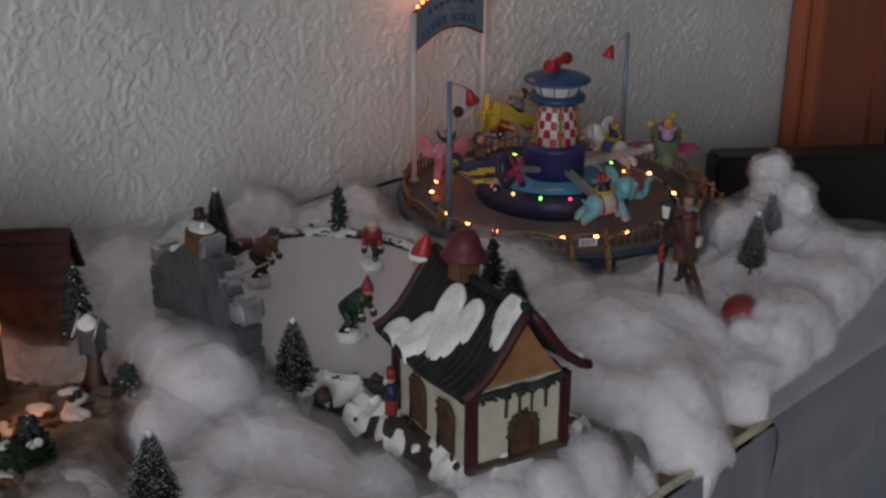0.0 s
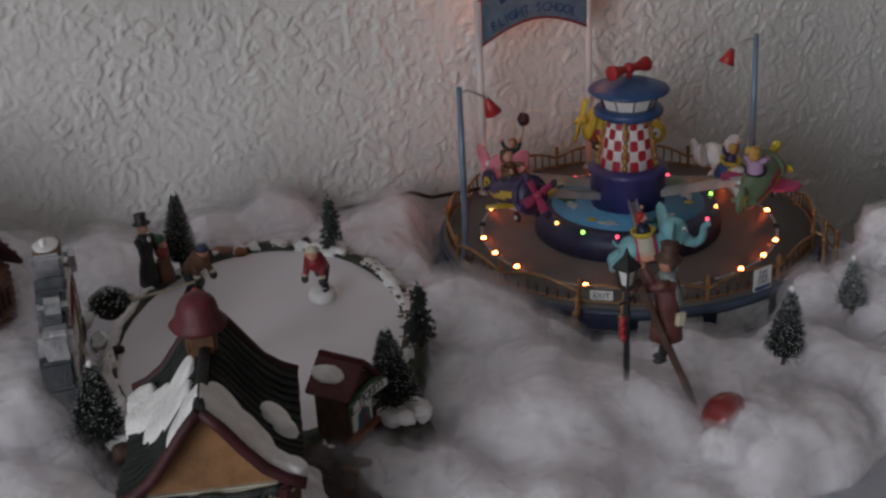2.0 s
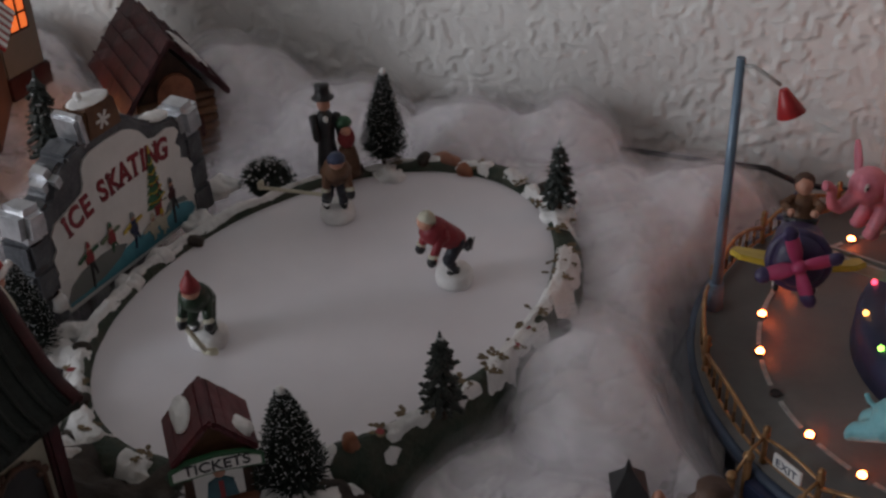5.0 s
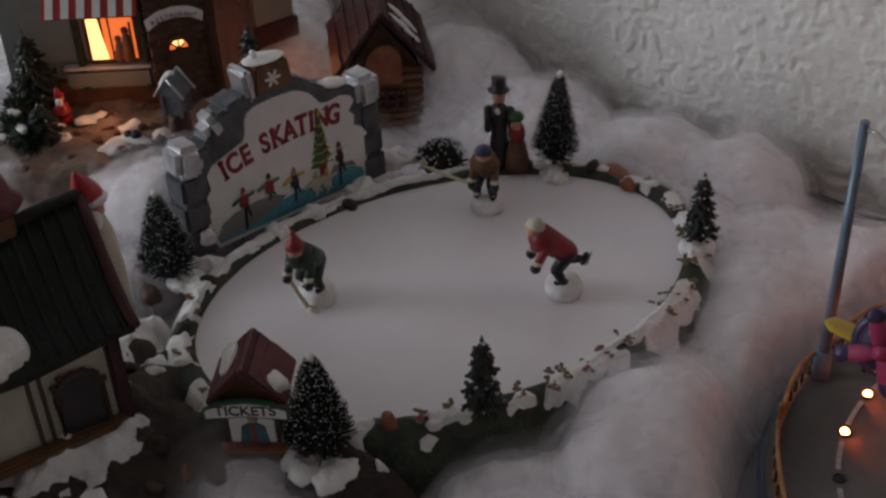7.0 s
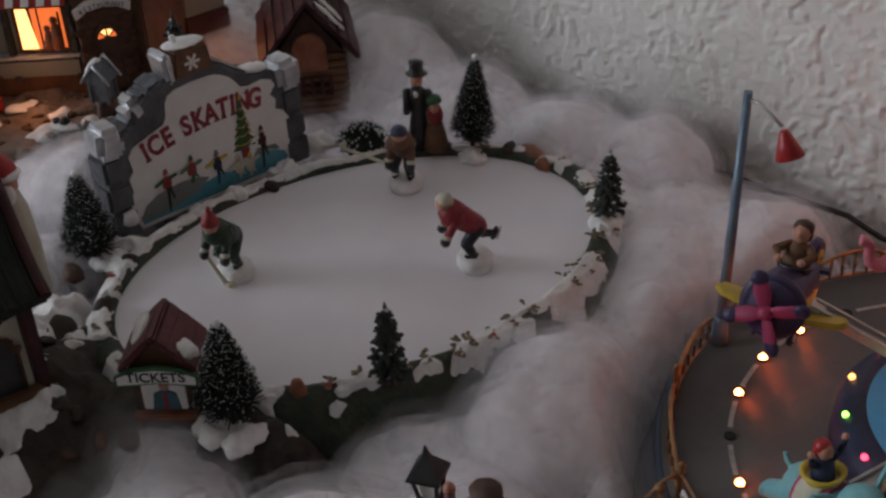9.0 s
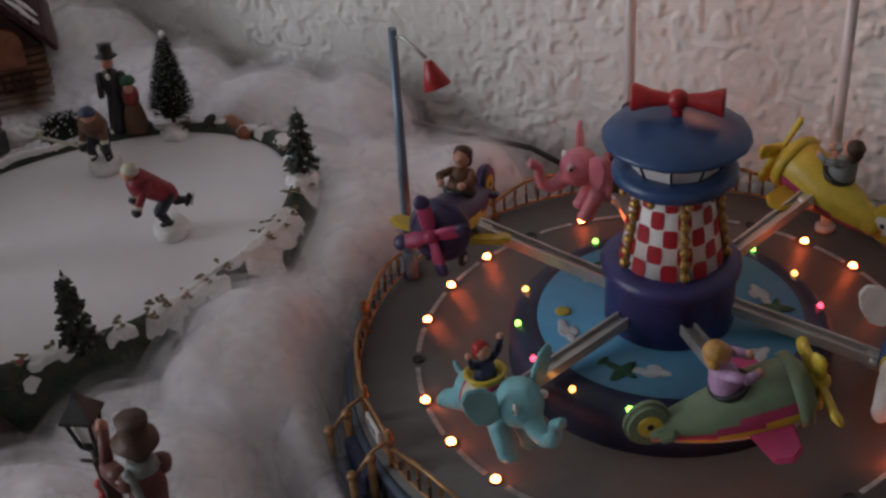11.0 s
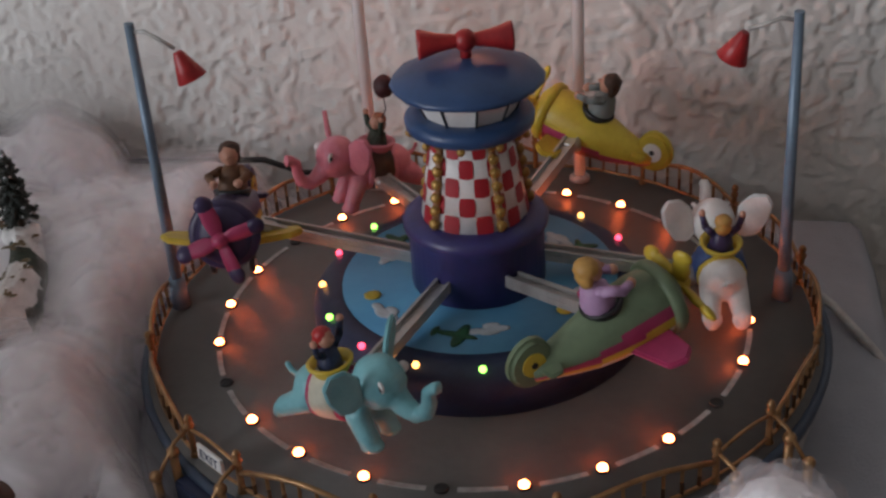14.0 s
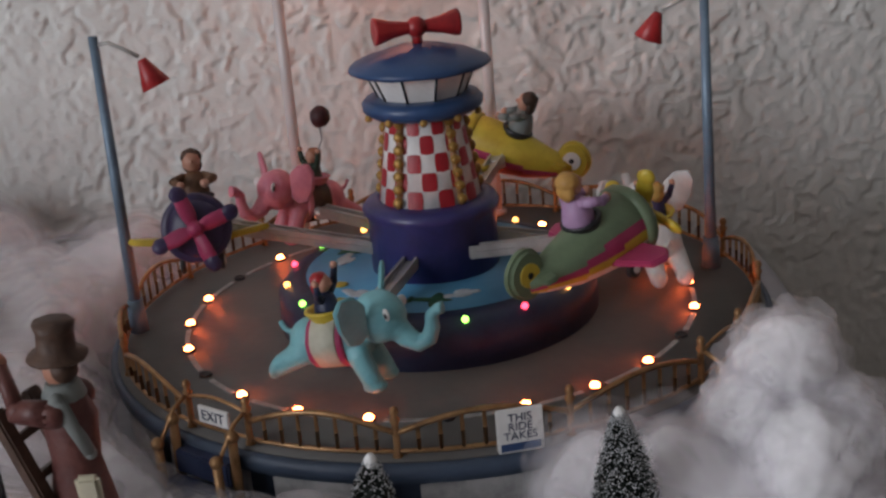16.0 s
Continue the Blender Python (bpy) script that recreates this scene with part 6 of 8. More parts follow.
def ride_base():
    Build().use("rimblue").lathe([(0.1115, 0.0), (0.1115, 0.0220), (0.1165, 0.0230), (0.1175, 0.0277), (0.1155, 0.0291), (0.115, 0.0287)], 96).part("base", ride, "slate blue base")
    for k in range(16):
        Build().use("dash").box((0.001, 0.036, 0.016), None, 0.0003).part("skirt_panel", ride, "pale painted skirt panel", ring_pose(k * 22.5 + 4, 0.1122, 0.0130))
    Build().use("deck").lathe([(0.1, 0.0275), (0.1148, 0.0279), (0.1148, DECK), (0.0001, DECK)], 96).part("deck", ride, "grey painted deck")
    dash = Build().use("dash")
    arc = [(0.0917 * math.cos(radians(a)), 0.0917 * math.sin(radians(a))) for a in np.linspace(-4.6, 4.6, 7)] + [(0.0899 * math.cos(radians(a)), 0.0899 * math.sin(radians(a))) for a in np.linspace(4.6, -4.6, 7)]
    dash.prism(arc, 0.0003)
    first = dash.part("dash_mark", ride, "", pose(0, 0, DECK, 0, 0, 7.0))
    for k in range(1, 24):
        share(first, "dash_mark", ride, pose(0, 0, DECK, 0, 0, 7.0 + 15 * k))
    off = Build().use("blackpaint").lathe([(0.0022, -0.0002), (0.0022, 0.0004), (0.0020, 0.0006), (0.0018, 0.0006), (0.0016, 0.0001)], 14)
    bulb = Build().use("bulb").ball((0.0016, 0.0016, 0.0013), None, 12, 8)
    socket = off.part("socket", ride, "", ring_pose(-0.5, 0.0908, DECK + 0.0002))
    lamp = None
    for k in range(24):
        a = -0.5 + 15 * k
        if k:
            share(socket, "socket", ride, ring_pose(a, 0.0908, DECK + 0.0002))
        if k % 4 != 2:
            if lamp is None:
                lamp = bulb.part("bulb", ride, "glowing warm bulb", ring_pose(a, 0.0908, DECK + 0.0008))
            else:
                share(lamp, "bulb", ride, ring_pose(a, 0.0908, DECK + 0.0008), "glowing warm bulb")
    # the raised disc with its painted sky
    Build().use("navy").lathe([(0.0575, DECK), (0.0570, 0.0410), (0.0540, 0.0445), (0.0470, 0.0458), (0.0468, 0.0456)], 72).part("disc_rim", ride, "navy disc rim")
    disc = Build().use("discblue").lathe([(0.047, 0.0440), (0.0468, 0.0460), (0.0001, 0.0466)], 72).part("disc_top", ride, "sky blue disc with painted clouds and planes")
    for k in range(6):
        c = Build().use("cloud")
        for dx, dy, r in ((0, 0, 0.004), (0.004, 0.001, 0.003), (-0.004, 0.0005, 0.003), (0.001, 0.003, 0.003)):
            c.ball((r, r * 0.6, 0.0003), pose(dx, dy, 0), 10, 4)
        c.part("painted_cloud", disc, "", ring_pose(k * 60 - 78, 0.0355 + 0.003 * (k % 2), 0.0463, 90))
        p = Build().use("green" if k % 2 == 0 else "yellow")
        if k % 2 == 0:
            p.ball((0.008, 0.0016, 0.0004), None, 12, 4).ball((0.0022, 0.0068, 0.0004), pose(0.002, 0, 0), 10, 4).ball((0.0012, 0.003, 0.0004), pose(-0.0068, 0, 0), 8, 4)
        else:
            p.ball((0.0030, 0.0030, 0.0004), None, 10, 4)
        p.part("painted_plane" if k % 2 == 0 else "painted_sun", disc, "", ring_pose(k * 60 - 95, 0.0375, 0.0465, 80))
    kinds = ("bulb_green", "bulb_red", "bulb_amber")
    protos = {}
    for k in range(16):
        key = kinds[k % 3]
        at = ring_pose(k * 22.5 + 8, 0.0538, 0.0450)
        if key not in protos:
            protos[key] = Build().use(key).ball(0.0012, None, 10, 7).part("coloured_bulb", ride, "small coloured bulb", at)
        else:
            share(protos[key], "coloured_bulb", ride, at, "small coloured bulb")


ride_base()


def ride_fence():
    R = 0.1122
    posts = [-121.5, -98.0, -72.5, -47.0, -34.5, -12.0, 12.5, 37.5, 61.0, 85.0, 108.0, 130.0, 152.0, 176.0, 200.0, 226.0]
    post = None
    for a in posts:
        at = ring_pose(a, R, DECK - 0.001)
        if post is None:
            post = Build().use("bronze").lathe([(0.0011, 0.0), (0.0016, 0.001), (0.0010, 0.003), (0.0010, 0.011), (0.0016, 0.0125), (0.0009, 0.0135), (0.0014, 0.0148), (0.0010, 0.0160), (0.0001, 0.0166)], 10).part("fence_post", ride, "bronze fence post", at)
        else:
            share(post, "fence_post", ride, at)
    bal = None
    for a, b in zip(posts, posts[1:]):
        if a == -47.0:
            continue
        n, span = 14, b - a
        arc = []
        for i in range(n + 1):
            f = i / n
            t = radians(span * f)
            arc.append((R * math.cos(t), R * math.sin(t), 0.0072 + 0.0058 * math.sin(math.pi * f)))
        sec = Build().use("bronze").tube(arc, 0.00085, 6).tube([(x, y, 0.0016) for x, y, _ in arc], 0.0007, 6).part("fence_section", ride, "arched bronze fence section", pose(0, 0, DECK, 0, 0, a))
        for i in range(1, 8):
            f = i / 8
            hgt = 0.0072 + 0.0058 * math.sin(math.pi * f) - 0.0012
            if bal is None:
                bal = Build().use("bronze").cone(0.0006, 0.0006, 1.0, None, 6).part("baluster", sec)
                o = bal
            else:
                o = share(bal, "baluster", sec, Matrix())
            o.matrix_basis = ring_pose(span * f, R, 0.0014) @ Matrix.Diagonal((1, 1, hgt, 1))
    # entrance: gate leaf, steps and hand rails between the two gate posts
    for a0, a1 in ((-134.0, -121.5), (-47.0, -34.5)):
        am = (a0 + a1) / 2
        arc = [(R * math.cos(radians(am + d)), R * math.sin(radians(am + d)), DECK + 0.0095 + 0.0028 * math.cos(d / 7 * 1.57)) for d in np.linspace(-7, 7, 9)]
        gate = Build().use("bronze").tube(arc, 0.0006, 6).tube([(x, y, DECK + 0.002) for x, y, _ in arc], 0.0006, 6).part("gate", ride, "small bronze gate")
        if a0 == -134.0:
            Build().use("signface").box((0.0012, 0.0125, 0.0055), None, 0.0003).part("notice", gate, "small white notice", ring_pose(am, R + 0.001, DECK + 0.0066))
            words("EXIT", 0.0046, "navy", gate, ring_pose(am, R + 0.0017, DECK + 0.0066) @ pose(0, 0, 0, 90, 0, 90), 0.00008)
        for k in range(3):
            Build().use("navy").box((0.0055, 0.022, 0.0075), None, 0.0006).part("step", ride, "dark step", ring_pose(am, R + 0.006 + 0.0052 * k, 0.0225 - 0.0075 * k))
        for a in (a0, a1):
            x0, y0 = R * math.cos(radians(a)), R * math.sin(radians(a))
            ux, uy = math.cos(radians(am)), math.sin(radians(am))
            r = Build().use("bronze").tube([(x0, y0, DECK + 0.011), (x0 + ux * 0.006, y0 + uy * 0.006, DECK + 0.0085), (x0 + ux * 0.014, y0 + uy * 0.014, DECK - 0.001)], 0.0007, 6)
            for f in (0.5, 1.0):
                x, y = x0 + ux * 0.014 * f, y0 + uy * 0.014 * f
                r.cone(0.0017, 0.0014, DECK + 0.010 - 0.010 * f, pose(x, y, 0.0 + 0.001), 8).ball(0.0021, pose(x, y, DECK + 0.0105 - 0.010 * f), 8, 6)
            r.part("hand_rail", ride)
    sign = Build().use("signface").box((0.0008, 0.0135, 0.0185), None, 0.0003).part("ride_notice", ride, "white notice about tickets on the fence", ring_pose(-80.5, R + 0.0022, DECK + 0.0035))
    for txt, z in (("THIS", 0.0064), ("RIDE", 0.0036), ("TAKES", 0.0008)):
        words(txt, 0.0034, "navy", sign, pose(0.0005, 0, z, 90, 0, 90), 0.00008)
    Build().use("roofblue").box((0.0003, 0.0115, 0.0022), pose(0.0006, 0, -0.0024)).part("blue_bar", sign)
    for z in (-0.0052, -0.0074):
        Build().use("navy").box((0.0003, 0.009, 0.0013), pose(0.0006, 0, z)).part("text_bar", sign)


ride_fence()


def ride_posts():
    for x, y, hx, hy, top, sx, sy, sz in ((0.6702, 0.6225, 0.6708, 0.6245, 0.1361, 0.6876, 0.6217, 0.123), (0.8825, 0.6372, 0.8804, 0.6365, 0.1332, 0.8638, 0.6395, 0.1211)):
        p0, p1 = Vector((x - RIDE_C[0], y - RIDE_C[1], DECK - 0.001)), Vector((hx - RIDE_C[0], hy - RIDE_C[1], top))
        post = Build().use("postblue").limb(p0, p1, 0.0022, 0.0016, 12, False).limb(p0, p0 + (p1 - p0) * 0.12, 0.0036, 0.0028, 12, False).part("lamp_post", ride, "grey-blue lamp post with a red shade")
        e = Vector((sx - RIDE_C[0], sy - RIDE_C[1], sz))
        d = (e - p1).normalized()
        flat = Vector((d.x, d.y, 0)).normalized()
        pts = [p1 + Vector((0, 0, -0.003)), p1 + flat * 0.005 + Vector((0, 0, -0.0024)), p1 + flat * 0.010 + Vector((0, 0, -0.0048)), e - flat * 0.002 + Vector((0, 0, 0.0055))]
        Build().use("silverbar").tube(pts, 0.0007, 6).part("arm", post, "thin bent metal arm")
        tilt = (flat * 0.42 + Vector((0, 0, -1))).normalized()
        turn = Matrix.Translation(e - flat * 0.0012 + Vector((0, 0, 0.0045))) @ tilt.to_track_quat("Z", "Y").to_matrix().to_4x4()
        Build().use("red").lathe([(0.0014, 0.0), (0.0018, 0.0008), (0.0032, 0.0045), (0.0052, 0.0098), (0.0050, 0.0100), (0.0028, 0.0042)], 18, turn).part("shade", post, "red bell shade")
    # entrance arch at the back: doubled clear poles and an arched board
    L, Rr = Vector((0.7245, 0.7150, 0)), Vector((0.8085, 0.7226, 0))
    c = Vector((RIDE_C[0], RIDE_C[1], 0))
    L, Rr = L - c, Rr - c
    u = (Rr - L).normalized()
    for p in (L, Rr):
        pole = Build().use("acrylic").cone(0.0023, 0.0023, 0.1305, Matrix.Translation(p) @ pose(0, 0, DECK), 16).part("arch_pole", ride, "clear acrylic pole")
        Build().use("silverbar").lathe([(0.0042, 0.0), (0.0042, 0.0016), (0.0030, 0.0026), (0.0023, 0.0026)], 16, Matrix.Translation(p) @ pose(0, 0, DECK)).part("pole_foot", pole)
    w = (Rr - L).length
    yaw = math.degrees(math.atan2(u.y, u.x))
    mid = (L + Rr) / 2
    n = 16
    arc_lo = [(-w / 2 + w * i / n, 0.098 + 0.0125 * math.sin(math.pi * i / n)) for i in range(n + 1)]
    arc_hi = [(-w / 2 + w * i / n, 0.1265 + 0.0125 * math.sin(math.pi * i / n)) for i in range(n + 1)]
    B0 = Matrix.Translation(mid) @ pose(0, 0, 0.0325, 0, 0, yaw)
    board = Build().use("postblue").prism(arc_lo + arc_hi[::-1], 0.002, pose(0, 0.001, 0, 90, 0, 0)).part("arch_board", ride, "blue arched board with red edging and bulbs", B0)
    for arc in (arc_lo, arc_hi):
        Build().use("dullred").tube([(x, 0, z) for x, z in arc], 0.0013, 6).part("edging", board, "red edging")
    for i in range(1, n):
        x, z = arc_hi[i]
        Build().use("bulb_arch").ball(0.0012, None, 8, 6).part("bulb", board, "glowing warm bulb", pose(x, 0, z + 0.0022))
    for k, wd in enumerate((0.004, 0.0035, 0.005, 0.004, 0.003, 0.0045, 0.004, 0.005)):
        x = -0.0245 + 0.007 * k
        f = (x + w / 2) / w
        Build().use("roofblue").box((wd, 0.0004, 0.0034), None).part("text_bar", board, "", pose(x, -0.0012, 0.1180 + 0.0125 * math.sin(math.pi * f), 0, -math.degrees(math.atan(0.0125 * math.pi / w * math.cos(math.pi * f))), 0))
    pos = -0.034
    for ch in "FLIGHT SCHOOL":
        wd = {"I": 0.003, " ": 0.004}.get(ch, 0.0054)
        x = pos + wd / 2
        f = (x + w / 2) / w
        z = 0.1045 + 0.0125 * math.sin(math.pi * f)
        if ch != " ":
            words(ch, 0.0085, "roofblue", board, pose(x, -0.0012, z, 90, 0, 0) @ pose(0, 0, 0, 0, 0, math.degrees(math.atan(0.0125 * math.pi / w * math.cos(math.pi * f)))), 0.0002, "letter")
        pos += wd


ride_posts()


def tower():
    t = Build().use("purple").lathe([(0.0228, 0.0455), (0.0226, 0.0655), (0.0240, 0.0668), (0.0243, 0.0690), (0.0228, 0.0708), (0.0190, 0.0716), (0.0175, 0.0716)], 48).rough(0.0003, 200).part("drum", ride, "violet blue drum")
    rows, cols = 5, 20
    tw = Build().use("white").lathe([(0.0178, 0.0712), (0.0128, 0.1024)], 60).rough(0.00015, 300).part("tower_wall", ride, "red and white chequered tower", pose(0, 0, 0, 0, 0, 9))
    for r in range(rows):
        for c in range(cols):
            if (r + c) % 2 == 0:
                continue
            q = Build().use("checkred")
            grid, n = [], 6
            for i in range(n + 1):
                line = []
                for j in range(n + 1):
                    u, v = 2 * i / n - 1, 2 * j / n - 1
                    # rounded, hand-painted outline
                    k = 1 - 0.10 * (u * v) ** 2
                    wob = 0.05 * noise.noise(Vector((u * 1.3 + c * 3.1, v * 1.3 + r * 5.7, 0)))
                    uu, vv = u * k * 1.02 + wob, v * k * 1.02 - wob
                    f = min(max((r + 0.5 + 0.5 * vv) / rows, 0), 1)
                    rad, z = 0.0178 - 0.0050 * f + 0.0002, 0.0712 + 0.0312 * f
                    a = 2 * math.pi * (c + 0.5 + 0.5 * uu) / cols
                    line.append(q.bm.verts.new((rad * math.cos(a), rad * math.sin(a), z)))
                grid.append(line)
            for i in range(n):
                for j in range(n):
                    q.bm.faces.new((grid[i][j], grid[i + 1][j], grid[i + 1][j + 1], grid[i][j + 1])).smooth = True
            q.part("painted_check", tw, "red painted square")
    strip = None
    for k in range(5):
        a = -55 + 72 * k
        rail = Build().use("tan").limb((0.0182, 0, 0.0712), (0.0132, 0, 0.1025), 0.0012, 0.0012, 6, False).part("garland_rail", ride, "", pose(0, 0, 0, 0, 0, a))
        for i in range(7):
            f = (i + 0.5) / 7
            at = pose(0.0190 - 0.0050 * f, 0, 0.0715 + 0.0310 * f)
            if strip is None:
                strip = Build().use("gold").ball(0.0018, None, 10, 7).rough(0.0003, 900).part("gold_bead", rail, "", at)
            else:
                share(strip, "gold_bead", rail, at)
    for k in range(10):
        Build().use("gold").ball(0.0014, None, 8, 6).part("gold_knob", ride, "", ring_pose(-55 + 36 * k, 0.0196, 0.1018))
    Build().use("roofblue").lathe([(0.0130, 0.1010), (0.0180, 0.1015), (0.0207, 0.1035), (0.0209, 0.1058), (0.0196, 0.1074), (0.0145, 0.1078), (0.0135, 0.1070)], 48).part("gallery_ring", ride, "blue ring under the windows")
    n = 10
    for k in range(n):
        a = 360 / n * k - 20
        p = [(0.0145, 0.1072), (0.0186, 0.1165)]
        half = math.pi / n * 0.94
        vs = []
        b = Build().use("white")
        for (r, z), s in ((p[0], -1), (p[0], 1), (p[1], 1), (p[1], -1)):
            vs.append(b.bm.verts.new((r * math.cos(half) , s * r * math.sin(half), z)))
        b.bm.faces.new(vs)
        ex = bmesh.ops.extrude_face_region(b.bm, geom=list(b.bm.faces))["geom"]
        bmesh.ops.translate(b.bm, vec=(-0.0012, 0, 0), verts=[g for g in ex if isinstance(g, bmesh.types.BMVert)])
        b.part("window_pane", ride, "white cabin window", pose(0, 0, 0, 0, 0, a))
        rr = pose(0, 0, 0, 0, 0, a + 180 / n)
        Build().use("blackpaint").limb(rr @ Vector((0.0148, 0, 0.1075)), rr @ Vector((0.0190, 0, 0.1166)), 0.0004, 0.0004, 6, False).part("window_bar", ride)
    Build().use("roofblue").lathe([(0.0180, 0.1160), (0.0238, 0.1168), (0.0246, 0.1178), (0.0238, 0.1190), (0.0180, 0.1214), (0.0100, 0.1238), (0.0030, 0.1250), (0.0001, 0.1252)], 20, pose(0, 0, 0, 0, 0, 12)).rough(0.0004, 160, 2).part("roof", ride, "deep blue domed roof")
    prop = Build().use("red").ball((0.0036, 0.0036, 0.0036), None, 14, 10)
    for s in (-1, 1):
        prop.lathe([(0.0020, 0.0), (0.0022, 0.0035), (0.0030, 0.0085), (0.0046, 0.0138), (0.0046, 0.0148), (0.0024, 0.0144), (0.0001, 0.0138)], 16, pose(0, 0, 0, 0, s * 90, 0))
    prop.cone(0.0018, 0.0018, 0.005, pose(0, 0, -0.0058), 10)
    prop.part("top_propeller", ride, "red bow-shaped propeller on the roof", pose(0, 0, 0.1305, 0, 0, 14))


tower()


def rider(parent, coat, hair, deg, at, raised, balloon=False):
    """Small seated figure; arms raised or held forward."""
    f = Build().use(coat).lathe([(0.0040, 0.0), (0.0044, 0.0040), (0.0034, 0.0085), (0.0014, 0.0105)], 12)
    sh = 0.0085
    for s, up in ((1, 0.0075), (-1, 0.0060)) if raised else ((1, -0.0020), (-1, -0.0022)):
        elbow, hand = Vector((0.0012 if raised else 0.004, s * 0.0058, sh + up * 0.35)), Vector((0.002 if raised else 0.008, s * (0.0072 if raised else 0.0035), sh + up))
        f.use(coat).limb((0, s * 0.0030, sh), elbow, 0.0015, 0.0013, 8).limb(elbow, hand, 0.0013, 0.0010, 8)
        f.use("skin").ball(0.0013, Matrix.Translation(hand) @ pose(0, 0, 0.0008 if raised else 0), 7, 6)
    f.use("skin").ball((0.0028, 0.0027, 0.0031), pose(0.0006, 0, 0.0132), 12, 9).ball(0.0006, pose(0.0034, 0, 0.0130), 6, 5)
    f.use(hair).ball((0.0031, 0.0032, 0.0027), pose(-0.0006, 0, 0.0145), 12, 8).ball((0.0018, 0.0030, 0.0030), pose(-0.0018, 0, 0.0124), 10, 7)
    if balloon:
        f.use("blackpaint").tube([(0.002, 0.0074, 0.0168), (0.0005, 0.0082, 0.022), (0.0022, 0.0088, 0.0275)], 0.0003, 5).use("burgundy").ball((0.0044, 0.0044, 0.0047), pose(0.0022, 0.009, 0.032), 14, 10)
    f.rough(0.0004, 600, deg).part("rider", parent, "small seated rider figure", at)


def elephant(name, body, cloth, trim, coat, hair, deg, r, z, label, balloon=False, nose=8, border="magenta"):
    """Flies along the ring with its head forward (+x)."""
    at = ring_pose(deg, r, z, 90) @ pose(0, 0, 0, 0, -nose, 0) @ Matrix.Scale(0.92, 4)
    b = Build().use(body).ball((0.0140, 0.0082, 0.0078), None, 20, 14).ball((0.0088, 0.0086, 0.0084), pose(-0.0085, 0, 0.0004), 18, 12)
    b.ball((0.0088, 0.0084, 0.0088), pose(0.0170, 0, 0.0070, 0, -14, 0), 18, 12).ball((0.0050, 0.0050, 0.0046), pose(0.0212, 0, 0.0030), 14, 10)
    b.tube([(0.0215, 0, 0.0040), (0.0250, 0, -0.0008), (0.0290, 0, -0.0032), (0.0328, 0, -0.0016), (0.0346, 0, 0.0024), (0.0352, 0, 0.0062), (0.0376, 0, 0.0084), (0.0396, 0, 0.0084)], [0.0040, 0.0036, 0.0031, 0.0028, 0.0025, 0.0022, 0.0020, 0.0025], 12)
    for s in (-1, 1):
        b.limb((0.0085, s * 0.0045, -0.004), (0.0118, s * 0.0052, -0.0128), 0.0040, 0.0034, 12).ball((0.0040, 0.0036, 0.0020), pose(0.0124, s * 0.0052, -0.0150), 12, 7)
        b.limb((-0.0110, s * 0.0046, -0.002), (-0.0200, s * 0.0052, -0.0058), 0.0044, 0.0036, 12).ball((0.0022, 0.0038, 0.0040), pose(-0.0226, s * 0.0052, -0.0068, 0, 20, 0), 12, 7)
    b.tube([(-0.016, 0, 0.0030), (-0.0190, 0, 0.0050), (-0.0200, 0, 0.0080)], [0.0012, 0.0008, 0.0011], 6)
    b.rough(0.0006, 240, deg)
    e = b.part(name, ride, label, at)
    cast = e.modifiers.new("cast_body", "REMESH")
    cast.mode, cast.voxel_size, cast.use_smooth_shade = "VOXEL", 0.0006, True
    soft_ = e.modifiers.new("soft", "SMOOTH")
    soft_.factor, soft_.iterations = 0.5, 4
    sad = Build().use(border).lathe([(0.0086, -0.0066), (0.0091, -0.0060), (0.0091, 0.0060), (0.0086, 0.0066)], 28, pose(-0.0012, 0, 0, 0, 90, 0), True, 0.98)
    sad.use(cloth).lathe([(0.0091, -0.0046), (0.0095, -0.0042), (0.0095, 0.0042), (0.0091, 0.0046)], 28, pose(-0.0012, 0, 0.0004, 0, 90, 0))
    sad.rough(0.0004, 300, deg).part("saddle_cloth", e, "saddle cloth with a contrasting border")
    Build().use(trim).lathe([(0.0052, 0.0050), (0.0062, 0.0090), (0.0076, 0.0108), (0.0078, 0.0116), (0.0066, 0.0118), (0.0050, 0.0094), (0.0044, 0.0070)], 22).rough(0.0003, 400, deg).part("seat_rim", e, "rolled rim of the saddle seat", pose(-0.0012, 0, 0))
    for s in (-1, 1):
        ear = Build().use(body)
        pts = [(0.0, -0.0035), (0.0030, -0.0052), (0.0066, -0.0040), (0.0092, 0.0010), (0.0100, 0.0062), (0.0082, 0.0092), (0.0040, 0.0084), (0.0008, 0.0050)]
        ear.prism([(-x * 1.35, y * 1.30) for x, y in pts], 0.0018, None, True)
        bmesh.ops.bevel(ear.bm, geom=list(ear.bm.edges), offset=0.0005, segments=2, affect="EDGES")
        ear.rough(0.0006, 300, deg)
        ear.part("ear", e, "broad flapping ear", pose(0.0155, s * 0.0074, 0.0086, 0, 0, s * -68) @ pose(0, 0, 0, 78 if s > 0 else 102, 0, 0))
        Build().use("white").ball((0.0018, 0.0008, 0.0021), None, 10, 7).use("blackpaint").ball((0.0009, 0.0005, 0.0011), pose(0.0005, s * 0.0005, -0.0002), 8, 6).part("eye", e, m=pose(0.0226, s * 0.0062, 0.0096, 0, 0, s * 34))
    rider(e, coat, hair, deg, pose(-0.0012, 0, 0.0066), True, balloon)


